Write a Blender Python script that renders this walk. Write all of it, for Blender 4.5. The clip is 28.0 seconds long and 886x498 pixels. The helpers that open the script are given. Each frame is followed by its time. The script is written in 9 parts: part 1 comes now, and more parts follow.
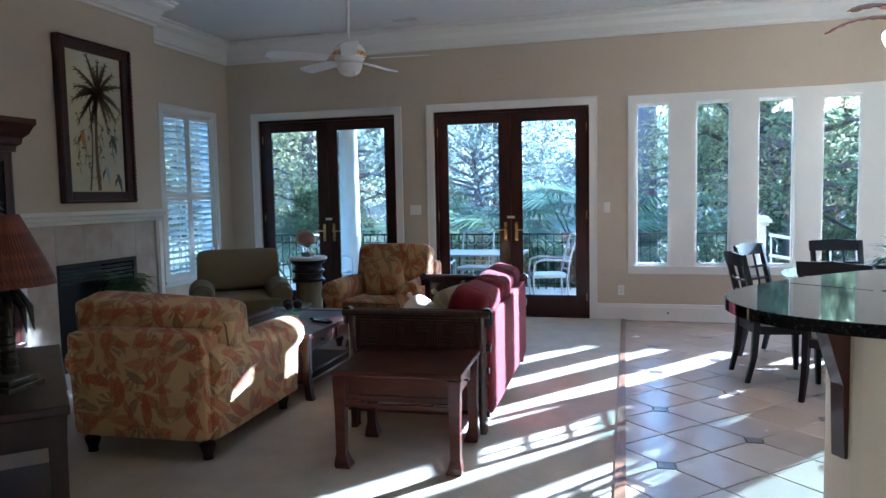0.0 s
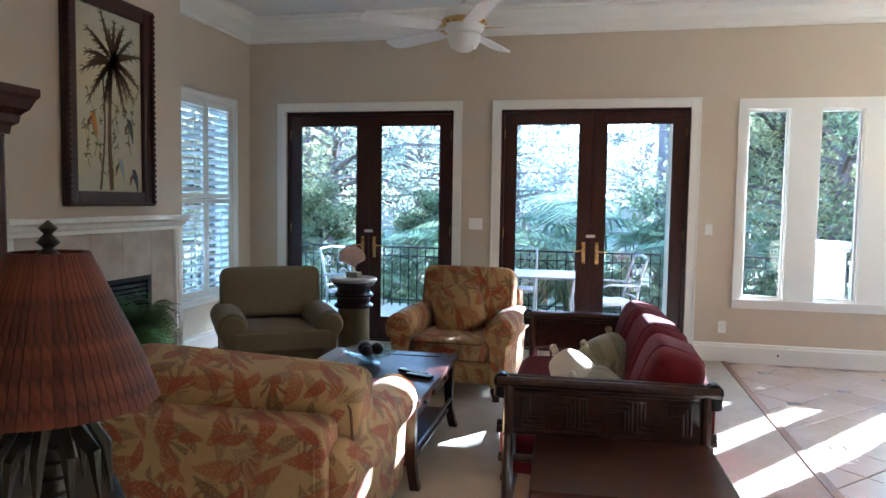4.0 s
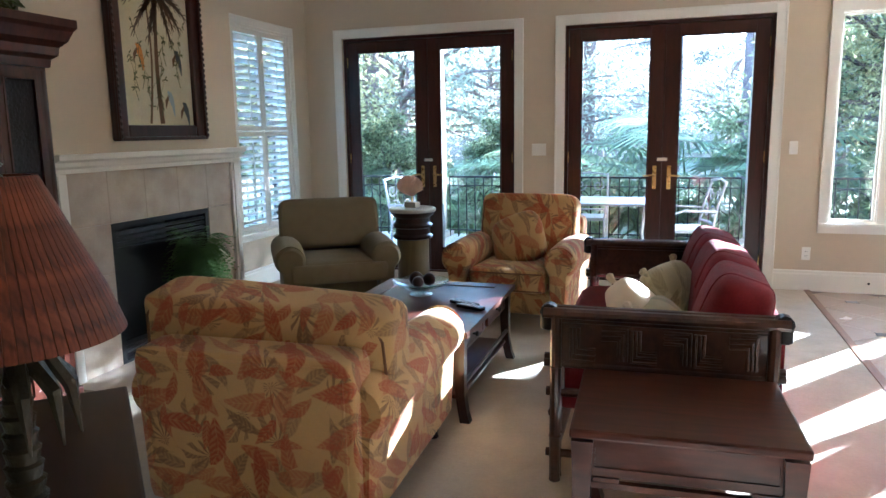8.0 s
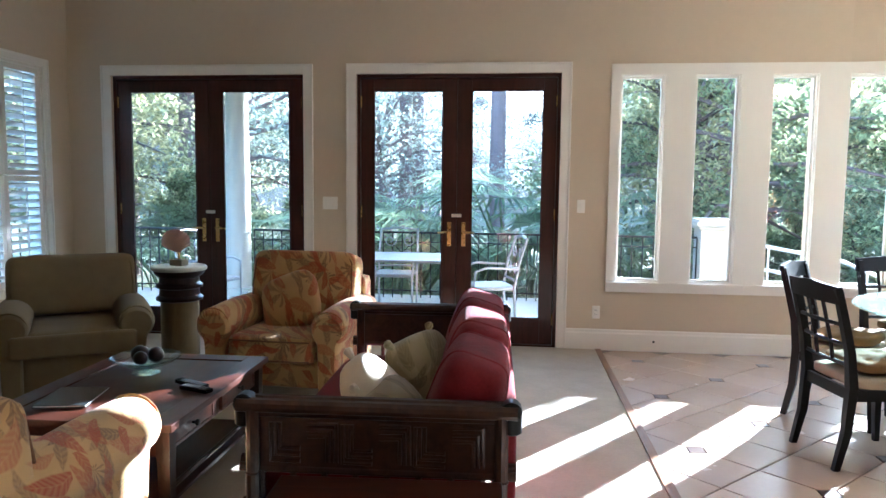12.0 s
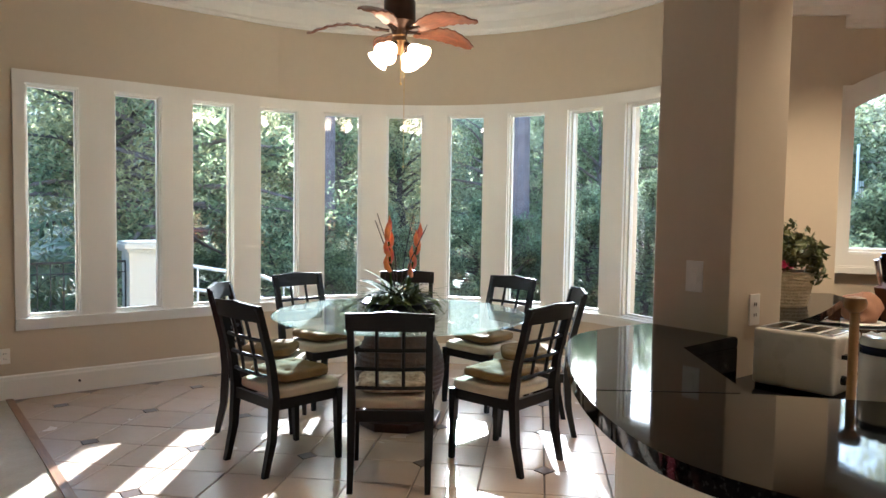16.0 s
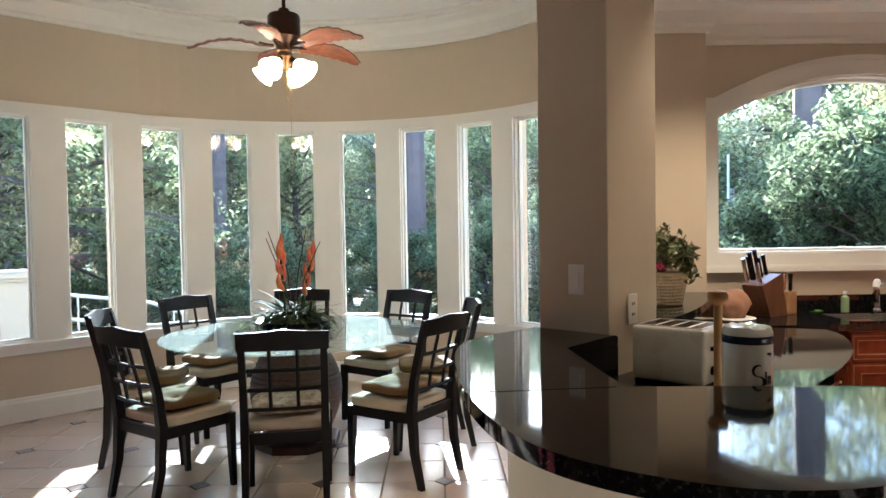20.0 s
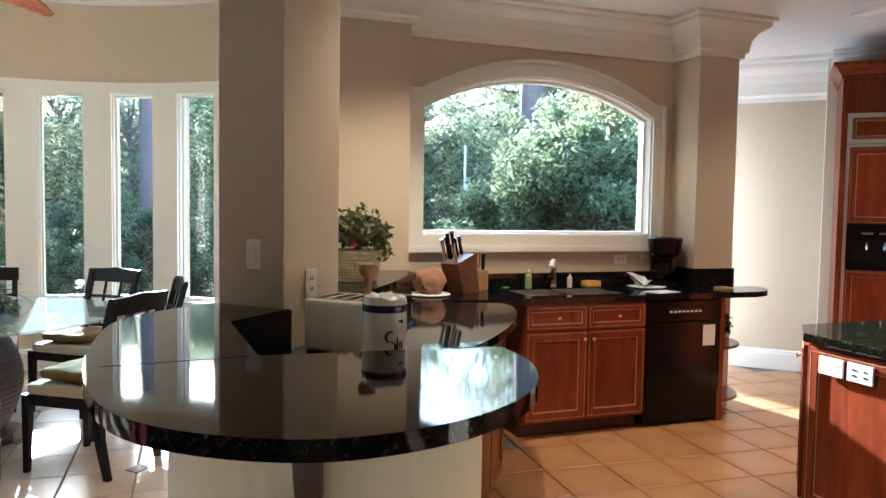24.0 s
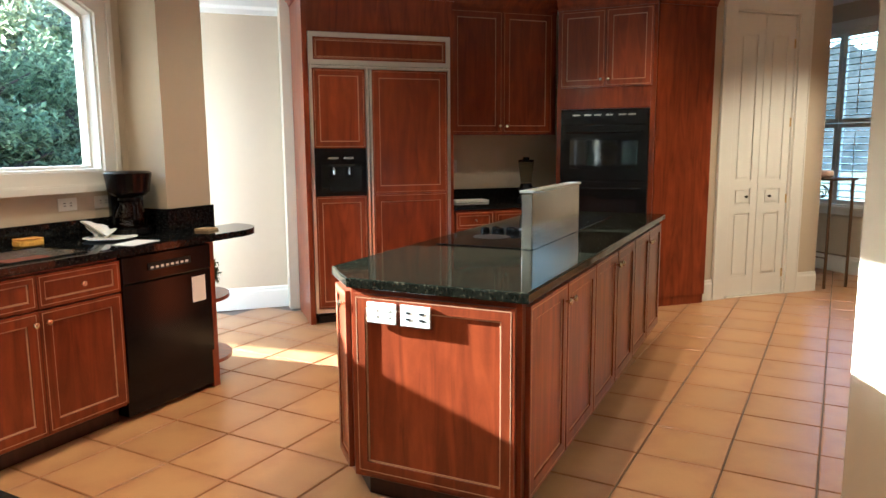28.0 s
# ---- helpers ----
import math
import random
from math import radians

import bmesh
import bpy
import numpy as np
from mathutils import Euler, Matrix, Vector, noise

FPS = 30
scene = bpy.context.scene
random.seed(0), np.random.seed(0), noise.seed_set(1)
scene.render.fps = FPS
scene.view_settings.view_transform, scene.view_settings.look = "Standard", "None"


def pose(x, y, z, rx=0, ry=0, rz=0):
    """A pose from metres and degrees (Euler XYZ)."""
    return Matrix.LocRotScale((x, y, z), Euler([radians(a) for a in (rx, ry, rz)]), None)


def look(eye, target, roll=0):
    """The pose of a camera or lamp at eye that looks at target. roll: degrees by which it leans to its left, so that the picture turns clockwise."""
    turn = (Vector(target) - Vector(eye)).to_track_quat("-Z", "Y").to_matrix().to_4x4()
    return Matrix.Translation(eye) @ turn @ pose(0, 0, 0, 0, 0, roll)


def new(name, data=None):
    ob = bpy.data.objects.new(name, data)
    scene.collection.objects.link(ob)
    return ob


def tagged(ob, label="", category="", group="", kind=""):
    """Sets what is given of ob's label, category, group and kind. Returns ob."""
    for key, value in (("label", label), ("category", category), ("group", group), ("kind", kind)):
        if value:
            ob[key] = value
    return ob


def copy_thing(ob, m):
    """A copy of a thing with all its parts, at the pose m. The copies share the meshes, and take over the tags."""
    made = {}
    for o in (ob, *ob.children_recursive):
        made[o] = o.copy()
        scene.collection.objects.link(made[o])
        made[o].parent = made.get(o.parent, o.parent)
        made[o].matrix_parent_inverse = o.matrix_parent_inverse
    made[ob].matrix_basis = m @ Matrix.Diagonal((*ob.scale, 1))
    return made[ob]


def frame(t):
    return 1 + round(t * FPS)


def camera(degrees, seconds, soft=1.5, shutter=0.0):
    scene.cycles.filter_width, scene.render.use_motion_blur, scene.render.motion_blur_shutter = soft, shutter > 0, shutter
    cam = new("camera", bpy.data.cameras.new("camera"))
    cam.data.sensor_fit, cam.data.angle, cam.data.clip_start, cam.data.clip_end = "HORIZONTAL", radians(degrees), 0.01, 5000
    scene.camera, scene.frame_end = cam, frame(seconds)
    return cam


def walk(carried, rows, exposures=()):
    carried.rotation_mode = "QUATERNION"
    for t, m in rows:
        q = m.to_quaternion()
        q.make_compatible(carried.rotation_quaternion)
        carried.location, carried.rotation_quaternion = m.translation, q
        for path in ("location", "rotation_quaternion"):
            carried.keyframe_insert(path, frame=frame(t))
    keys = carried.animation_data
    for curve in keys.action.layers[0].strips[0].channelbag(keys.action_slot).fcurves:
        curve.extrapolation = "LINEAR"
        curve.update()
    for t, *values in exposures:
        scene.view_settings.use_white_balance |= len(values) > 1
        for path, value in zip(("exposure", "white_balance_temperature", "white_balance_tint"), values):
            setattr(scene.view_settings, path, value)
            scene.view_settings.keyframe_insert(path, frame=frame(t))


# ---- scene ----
cam = camera(64.0, 28.0)
PATH = [
    (0, (0.13, 0.161, 1.447), (-0.396, 2.085, 1.297), -1.1),
    (0.5, (0.019, 0.419, 1.518), (-0.404, 2.369, 1.378), -2.0),
    (1, (-0.307, 0.6, 1.518), (-0.83, 2.526, 1.387), -1.6),
    (1.5, (-0.521, 0.848, 1.54), (-1.247, 2.704, 1.368), -2.1),
    (2, (-0.749, 0.962, 1.514), (-1.288, 2.875, 1.293), -2.3),
    (2.5, (-0.938, 1.08, 1.468), (-1.532, 2.975, 1.234), -1.6),
    (3, (-1.028, 1.193, 1.473), (-1.724, 3.051, 1.22), -0.8),
    (3.5, (-1.14, 1.214, 1.503), (-1.626, 3.143, 1.302), 0.3),
    (5.5, (-1.278, 1.207, 1.511), (-1.651, 3.172, 1.464), 1.2),
    (6, (-1.271, 1.215, 1.503), (-1.597, 3.187, 1.435), 1.0),
    (6.5, (-1.28, 1.23, 1.483), (-1.594, 3.198, 1.312), 1.3),
    (7, (-1.266, 1.251, 1.48), (-1.654, 3.198, 1.233), 0.7),
    (7.5, (-1.189, 1.284, 1.468), (-1.72, 3.19, 1.18), 0.6),
    (8, (-1.119, 1.433, 1.466), (-1.749, 3.303, 1.14), -0.9),
    (8.5, (-1.105, 1.662, 1.488), (-1.801, 3.522, 1.254), 0.2),
    (9, (-1.014, 1.832, 1.472), (-1.892, 3.607, 1.192), 0.9),
    (9.5, (-0.905, 1.923, 1.512), (-1.902, 3.634, 1.23), 2.5),
    (10, (-0.858, 1.973, 1.503), (-1.854, 3.694, 1.295), -1.4),
    (10.5, (-0.792, 1.996, 1.489), (-1.572, 3.824, 1.263), 1.0),
    (11, (-0.761, 1.985, 1.5), (-1.345, 3.887, 1.293), 0.7),
    (11.5, (-0.721, 2.034, 1.477), (-1.102, 3.991, 1.309), 0.3),
    (12, (-0.714, 2.039, 1.462), (-0.931, 4.019, 1.28), 0.6),
    (12.5, (-0.694, 2.075, 1.471), (-0.697, 4.069, 1.318), 1.5),
    (13, (-0.713, 2.111, 1.515), (-0.361, 4.076, 1.393), 1.4),
    (13.5, (-0.705, 2.135, 1.525), (-0.073, 4.03, 1.42), 0.9),
    (15.5, (-0.639, 2.161, 1.479), (0.564, 3.749, 1.304), 0.9),
    (16, (-0.637, 2.159, 1.502), (0.576, 3.745, 1.392), 0.9),
    (16.5, (-0.646, 2.162, 1.508), (0.562, 3.756, 1.488), 0.0),
    (17, (-0.638, 2.166, 1.508), (0.562, 3.766, 1.506), -0.1),
    (17.5, (-0.632, 2.173, 1.497), (0.575, 3.767, 1.456), 0.2),
    (18, (-0.636, 2.168, 1.492), (0.59, 3.748, 1.465), -0.4),
    (18.5, (-0.639, 2.16, 1.483), (0.594, 3.734, 1.44), -1.1),
    (19, (-0.63, 2.138, 1.481), (0.7, 3.631, 1.441), -1.9),
    (19.5, (-0.61, 2.125, 1.479), (0.772, 3.569, 1.427), -1.6),
    (20, (-0.605, 2.122, 1.481), (0.818, 3.525, 1.419), -0.9),
    (20.5, (-0.604, 2.129, 1.477), (0.816, 3.536, 1.401), -1.0),
    (22.5, (-0.579, 2.072, 1.462), (1.007, 3.287, 1.365), -0.3),
    (23, (-0.532, 1.989, 1.468), (1.158, 3.055, 1.362), -0.2),
    (23.5, (-0.476, 1.923, 1.466), (1.256, 2.918, 1.357), 1.3),
    (24, (-0.446, 1.847, 1.452), (1.357, 2.705, 1.342), 0.9),
    (24.5, (-0.408, 1.833, 1.441), (1.478, 2.485, 1.305), 0.6),
    (25, (-0.321, 1.901, 1.423), (1.647, 2.235, 1.293), 0.3),
    (25.5, (-0.206, 2.08, 1.437), (1.789, 2.097, 1.299), -1.6),
    (26, (-0.056, 2.143, 1.417), (1.937, 2.176, 1.254), -0.6),
    (26.5, (0.161, 2.136, 1.436), (2.159, 2.149, 1.332), 1.2),
    (27, (0.333, 2.116, 1.42), (2.318, 1.946, 1.244), 1.7),
    (27.5, (0.469, 2.222, 1.445), (2.396, 1.714, 1.277), -0.6),
    (28, (0.555, 2.267, 1.41), (2.423, 1.612, 1.121), -0.4),
]
EXPOSURES = [(0, 3.70, 4100, 4), (3, 4.35, 4400, 4), (6.5, 4.32, 4550, 4), (9, 4.72, 4750, 6), (10, 4.74, 4800, 6), (12, 4.15, 4750, 6), (13, 3.68, 4850, 6), (16, 3.38, 5100, 4), (20, 3.38, 5000, 4), (23, 3.48, 5000, 4), (25, 3.6, 4650, 0), (27, 3.9, 4500, -2), (28, 3.95, 4850, -3)]
walk(cam, [(t, look(eye, target, roll)) for t, eye, target, roll in PATH], EXPOSURES)
# ---- world and light ----
SUN = Vector((0.61, 0.79, 0.0)).normalized()
ELEV = radians(18.5)
world = bpy.data.worlds.new("world")
scene.world = world
world.use_nodes = True
_n = world.node_tree.nodes
_sky = _n.new("ShaderNodeTexSky")
_sky.sky_type, _sky.sun_disc = "NISHITA", False
_sky.sun_elevation, _sky.sun_rotation = ELEV, math.atan2(SUN.x, SUN.y)
_bg = _n["Background"]
_bg.inputs["Strength"].default_value = 0.15
world.node_tree.links.new(_sky.outputs["Color"], _bg.inputs["Color"])
_sun = bpy.data.lights.new("sun", "SUN")
_sun.energy, _sun.angle, _sun.color = 4.5, radians(0.6), (1.0, 0.93, 0.82)
_eye = SUN * 30 * math.cos(ELEV) + Vector((0, 0, 30 * math.sin(ELEV)))
new("sun", _sun).matrix_world = look(_eye, (0, 0, 0))


def window_light(x, y, z, w, h, yaw, power, color=(0.80, 0.90, 1.0)):
    """Area lamp that stands in for sky light at an opening; yaw 0 shines towards -y."""
    d = bpy.data.lights.new("window_light", "AREA")
    d.shape, d.size, d.size_y, d.energy, d.color = "RECTANGLE", w, h, power, color
    o = new("window_light", d)
    o.matrix_world = pose(x, y, z, -90, 0, yaw)
    return o

# ---- mesh tools ----
def box(bm, x0, x1, y0, y1, z0, z1, m=None, bevel=0.0, seg=2):
    v = [bm.verts.new(p) for p in ((x0, y0, z0), (x1, y0, z0), (x1, y1, z0), (x0, y1, z0), (x0, y0, z1), (x1, y0, z1), (x1, y1, z1), (x0, y1, z1))]
    fs = [bm.faces.new([v[i] for i in f]) for f in ((3, 2, 1, 0), (4, 5, 6, 7), (0, 1, 5, 4), (1, 2, 6, 5), (2, 3, 7, 6), (3, 0, 4, 7))]
    if m is not None:
        for a in v:
            a.co = m @ a.co
    if bevel:
        es = list({e for f in fs for e in f.edges})
        bmesh.ops.bevel(bm, geom=es, offset=bevel, segments=seg, profile=0.6, affect="EDGES", clamp_overlap=True)
    return bm


def prism(bm, poly, z0, z1, m=None, bevel=0.0, seg=2):
    """A straight solid over a polygon given counter-clockwise."""
    lo = [bm.verts.new((x, y, z0)) for x, y in poly]
    hi = [bm.verts.new((x, y, z1)) for x, y in poly]
    n = len(poly)
    fs = [bm.faces.new(lo[::-1]), bm.faces.new(hi)]
    for i in range(n):
        j = (i + 1) % n
        fs.append(bm.faces.new((lo[i], lo[j], hi[j], hi[i])))
    if m is not None:
        for a in lo + hi:
            a.co = m @ a.co
    if bevel:
        es = list({e for f in fs[:2] for e in f.edges})
        bmesh.ops.bevel(bm, geom=es, offset=bevel, segments=seg, profile=0.6, affect="EDGES", clamp_overlap=True)
    return bm


def lathe(bm, profile, seg=24, m=None):
    """A turned body from (radius, height) pairs, bottom to top."""
    rings = []
    for r, z in profile:
        if r < 1e-5:
            rings.append([bm.verts.new((0, 0, z))])
        else:
            rings.append([bm.verts.new((r * math.cos(2 * math.pi * i / seg), r * math.sin(2 * math.pi * i / seg), z)) for i in range(seg)])
    for a, b in zip(rings, rings[1:]):
        for i in range(seg):
            j = (i + 1) % seg
            if len(a) == 1 and len(b) > 1:
                bm.faces.new((a[0], b[j], b[i]))
            elif len(b) == 1 and len(a) > 1:
                bm.faces.new((a[i], a[j], b[0]))
            elif len(a) > 1:
                bm.faces.new((a[i], a[j], b[j], b[i]))
    for r, flip in ((rings[0], True), (rings[-1], False)):
        if len(r) > 1:
            bm.faces.new(r[::-1] if flip else r)
    if m is not None:
        for r in rings:
            for a in r:
                a.co = m @ a.co
    return bm


def tube(bm, pts, r, seg=8, m=None, caps=True):
    """A round bar along points; r is one radius or one for each point."""
    pts = [Vector(p) for p in pts]
    rs = r if isinstance(r, (list, tuple)) else [r] * len(pts)
    rings, up = [], None
    for i, p in enumerate(pts):
        t = (pts[min(i + 1, len(pts) - 1)] - pts[max(i - 1, 0)]).normalized()
        if up is None:
            up = t.orthogonal().normalized()
        up = (up - t * up.dot(t)).normalized()
        side = t.cross(up)
        rings.append([bm.verts.new(p + rs[i] * (up * math.cos(2 * math.pi * k / seg) + side * math.sin(2 * math.pi * k / seg))) for k in range(seg)])
    for a, b in zip(rings, rings[1:]):
        for k in range(seg):
            j = (k + 1) % seg
            bm.faces.new((a[k], a[j], b[j], b[k]))
    if caps:
        bm.faces.new(rings[0][::-1]), bm.faces.new(rings[-1])
    if m is not None:
        for g in rings:
            for a in g:
                a.co = m @ a.co
    return bm


def moulding(bm, path, profile, closed=False, m=None):
    """Sweeps a profile of (distance to the left of the path, height), with mitred corners."""
    n = len(path)
    rings = []
    for i in range(n):
        p = Vector(path[i]).to_2d() if len(path[i]) > 2 else Vector(path[i])
        a = Vector(path[(i - 1) % n]) if (closed or i > 0) else None
        b = Vector(path[(i + 1) % n]) if (closed or i < n - 1) else None
        d0 = (p - a).normalized() if a is not None else (b - p).normalized()
        d1 = (b - p).normalized() if b is not None else d0
        n0, n1 = Vector((-d0.y, d0.x)), Vector((-d1.y, d1.x))
        k = (n0 + n1)
        k = k / max(0.2, k.dot(n0))
        rings.append([bm.verts.new((p.x + k.x * d, p.y + k.y * d, z)) for d, z in profile])
    q = len(profile)
    for i in range(n if closed else n - 1):
        a, b = rings[i], rings[(i + 1) % n]
        for j in range(q):
            k = (j + 1) % q
            bm.faces.new((a[j], b[j], b[k], a[k]))
    if not closed:
        bm.faces.new(rings[0]), bm.faces.new(rings[-1][::-1])
    if m is not None:
        for g in rings:
            for v in g:
                v.co = m @ v.co
    return bm


def frame_ring(bm, x0, x1, z0, z1, w, y0, y1, m=None, bottom=None):
    """A rectangular frame of bars of width w, in the xz plane, between depths y0 and y1."""
    b = w if bottom is None else bottom
    m = m or Matrix()
    v = [[bm.verts.new(m @ Vector((x, y, z))) for x, z in q] for y in (y0, y1) for q in (((x0, z0), (x1, z0), (x1, z1), (x0, z1)), ((x0 + w, z0 + b), (x1 - w, z0 + b), (x1 - w, z1 - w), (x0 + w, z1 - w)))]
    for i in range(4):
        j = (i + 1) % 4
        for p, q in ((0, 1), (1, 3), (3, 2), (2, 0)):
            bm.faces.new((v[p][i], v[p][j], v[q][j], v[q][i]))
    return bm


def cushion(bm, x0, x1, y0, y1, z0, z1, puff=0.25, m=None, seg=8, edge=0.35):
    """A soft block: a grid cube, rounded and swollen."""
    cx, cy, cz = (x0 + x1) / 2, (y0 + y1) / 2, (z0 + z1) / 2
    hx, hy, hz = (x1 - x0) / 2, (y1 - y0) / 2, (z1 - z0) / 2
    t = bmesh.new()
    bmesh.ops.create_cube(t, size=2)
    bmesh.ops.subdivide_edges(t, edges=t.edges[:], cuts=seg - 1, use_grid_fill=True)
    p = 2 + 1.0 / max(edge, 0.05)
    for v in t.verts:
        c = v.co.copy()
        k = (abs(c.x) ** p + abs(c.y) ** p + abs(c.z) ** p) ** (1 / p)
        c /= k
        sw = 1 + puff * 0.35 * (1 - c.x * c.x) * (1 - c.y * c.y) if hz <= min(hx, hy) else 1 + puff * 0.35 * (1 - c.x * c.x) * (1 - c.z * c.z) if hy <= hx else 1 + puff * 0.35 * (1 - c.y * c.y) * (1 - c.z * c.z)
        a = Vector((c.x * hx, c.y * hy, c.z * hz))
        if hz <= min(hx, hy):
            a.z *= sw
        elif hy <= hx:
            a.y *= sw
        else:
            a.x *= sw
        v.co = a + Vector((cx, cy, cz))
    if m is not None:
        bmesh.ops.transform(t, matrix=m, verts=t.verts[:])
    off = {}
    for v in t.verts:
        off[v] = bm.verts.new(v.co)
    for f in t.faces:
        bm.faces.new([off[v] for v in f.verts]).smooth = True
    t.free()
    return bm


def grid_wall(bm, place, s_cuts, z_cuts, d0, d1, holes):
    """Solid cells between cuts along a wall and up it, but for the holes (s0, s1, z0, z1). place(s, d) gives x, y."""
    ns, nz = len(s_cuts) - 1, len(z_cuts) - 1
    solid = [[not any(h[0] < (s_cuts[i] + s_cuts[i + 1]) / 2 < h[1] and h[2] < (z_cuts[j] + z_cuts[j + 1]) / 2 < h[3] for h in holes) for j in range(nz)] for i in range(ns)]
    made = {}

    def at(i, j, e):
        if (i, j, e) not in made:
            made[i, j, e] = bm.verts.new((*place(s_cuts[i], (d0, d1)[e]), z_cuts[j]))
        return made[i, j, e]

    for i in range(ns):
        for j in range(nz):
            if not solid[i][j]:
                continue
            bm.faces.new((at(i, j, 0), at(i + 1, j, 0), at(i + 1, j + 1, 0), at(i, j + 1, 0)))
            bm.faces.new((at(i, j, 1), at(i, j + 1, 1), at(i + 1, j + 1, 1), at(i + 1, j, 1)))
            for di, dj, p, q in ((-1, 0, (i, j), (i, j + 1)), (1, 0, (i + 1, j + 1), (i + 1, j)), (0, -1, (i + 1, j), (i, j)), (0, 1, (i, j + 1), (i + 1, j + 1))):
                u, w = i + di, j + dj
                if 0 <= u < ns and 0 <= w < nz and solid[u][w]:
                    continue
                bm.faces.new((at(*p, 0), at(*q, 0), at(*q, 1), at(*p, 1)))
    bmesh.ops.recalc_face_normals(bm, faces=bm.faces[:])
    return bm


def cuts(lo, hi, extra, step=None):
    out = {round(lo, 4), round(hi, 4)} | {round(e, 4) for e in extra if lo < e < hi}
    if step:
        k = lo
        while k < hi:
            out.add(round(k, 4))
            k += step
    return sorted(out)


def mesh_of(name, bm, mat, smooth=False):
    me = bpy.data.meshes.new(name)
    bm.to_mesh(me)
    bm.free()
    for mt in mat if isinstance(mat, (list, tuple)) else [mat]:
        me.materials.append(mt)
    if smooth:
        me.polygons.foreach_set("use_smooth", [True] * len(me.polygons))
    me.update()
    return me


def soften(ob, deg=35):
    """Smooth shading with creases kept."""
    me = ob.data
    me.polygons.foreach_set("use_smooth", [True] * len(me.polygons))
    b = bmesh.new()
    b.from_mesh(me)
    lim = radians(deg)
    for e in b.edges:
        if len(e.link_faces) != 2 or e.calc_face_angle(4.0) > lim:
            e.smooth = False
    b.to_mesh(me)
    b.free()
    return ob


def part(name, bm, mat, parent=None, label="", smooth=False, m=None):
    """Links a bmesh as one mesh object under a thing or a part."""
    if smooth:
        bmesh.ops.recalc_face_normals(bm, faces=bm.faces[:])
    ob = new(name, mesh_of(name, bm, mat))
    if smooth:
        soften(ob)
    if parent is not None:
        ob.parent = parent
    if m is not None:
        ob.matrix_basis = m
    if label:
        ob["label"] = label
    return ob


def share(name, ob, parent, m):
    """Another piece on the mesh of ob."""
    o = new(name, ob.data)
    o.parent = parent
    o.matrix_basis = m
    return o


def thing(name, label, category, m, group=""):
    o = new(name)
    o.empty_display_size = 0.1
    o.matrix_basis = m
    return tagged(o, label, category, group)


def setting(name, bm, mat, label, category, smooth=False):
    return tagged(part(name, bm, mat, None, "", smooth), label, category, kind="structure")

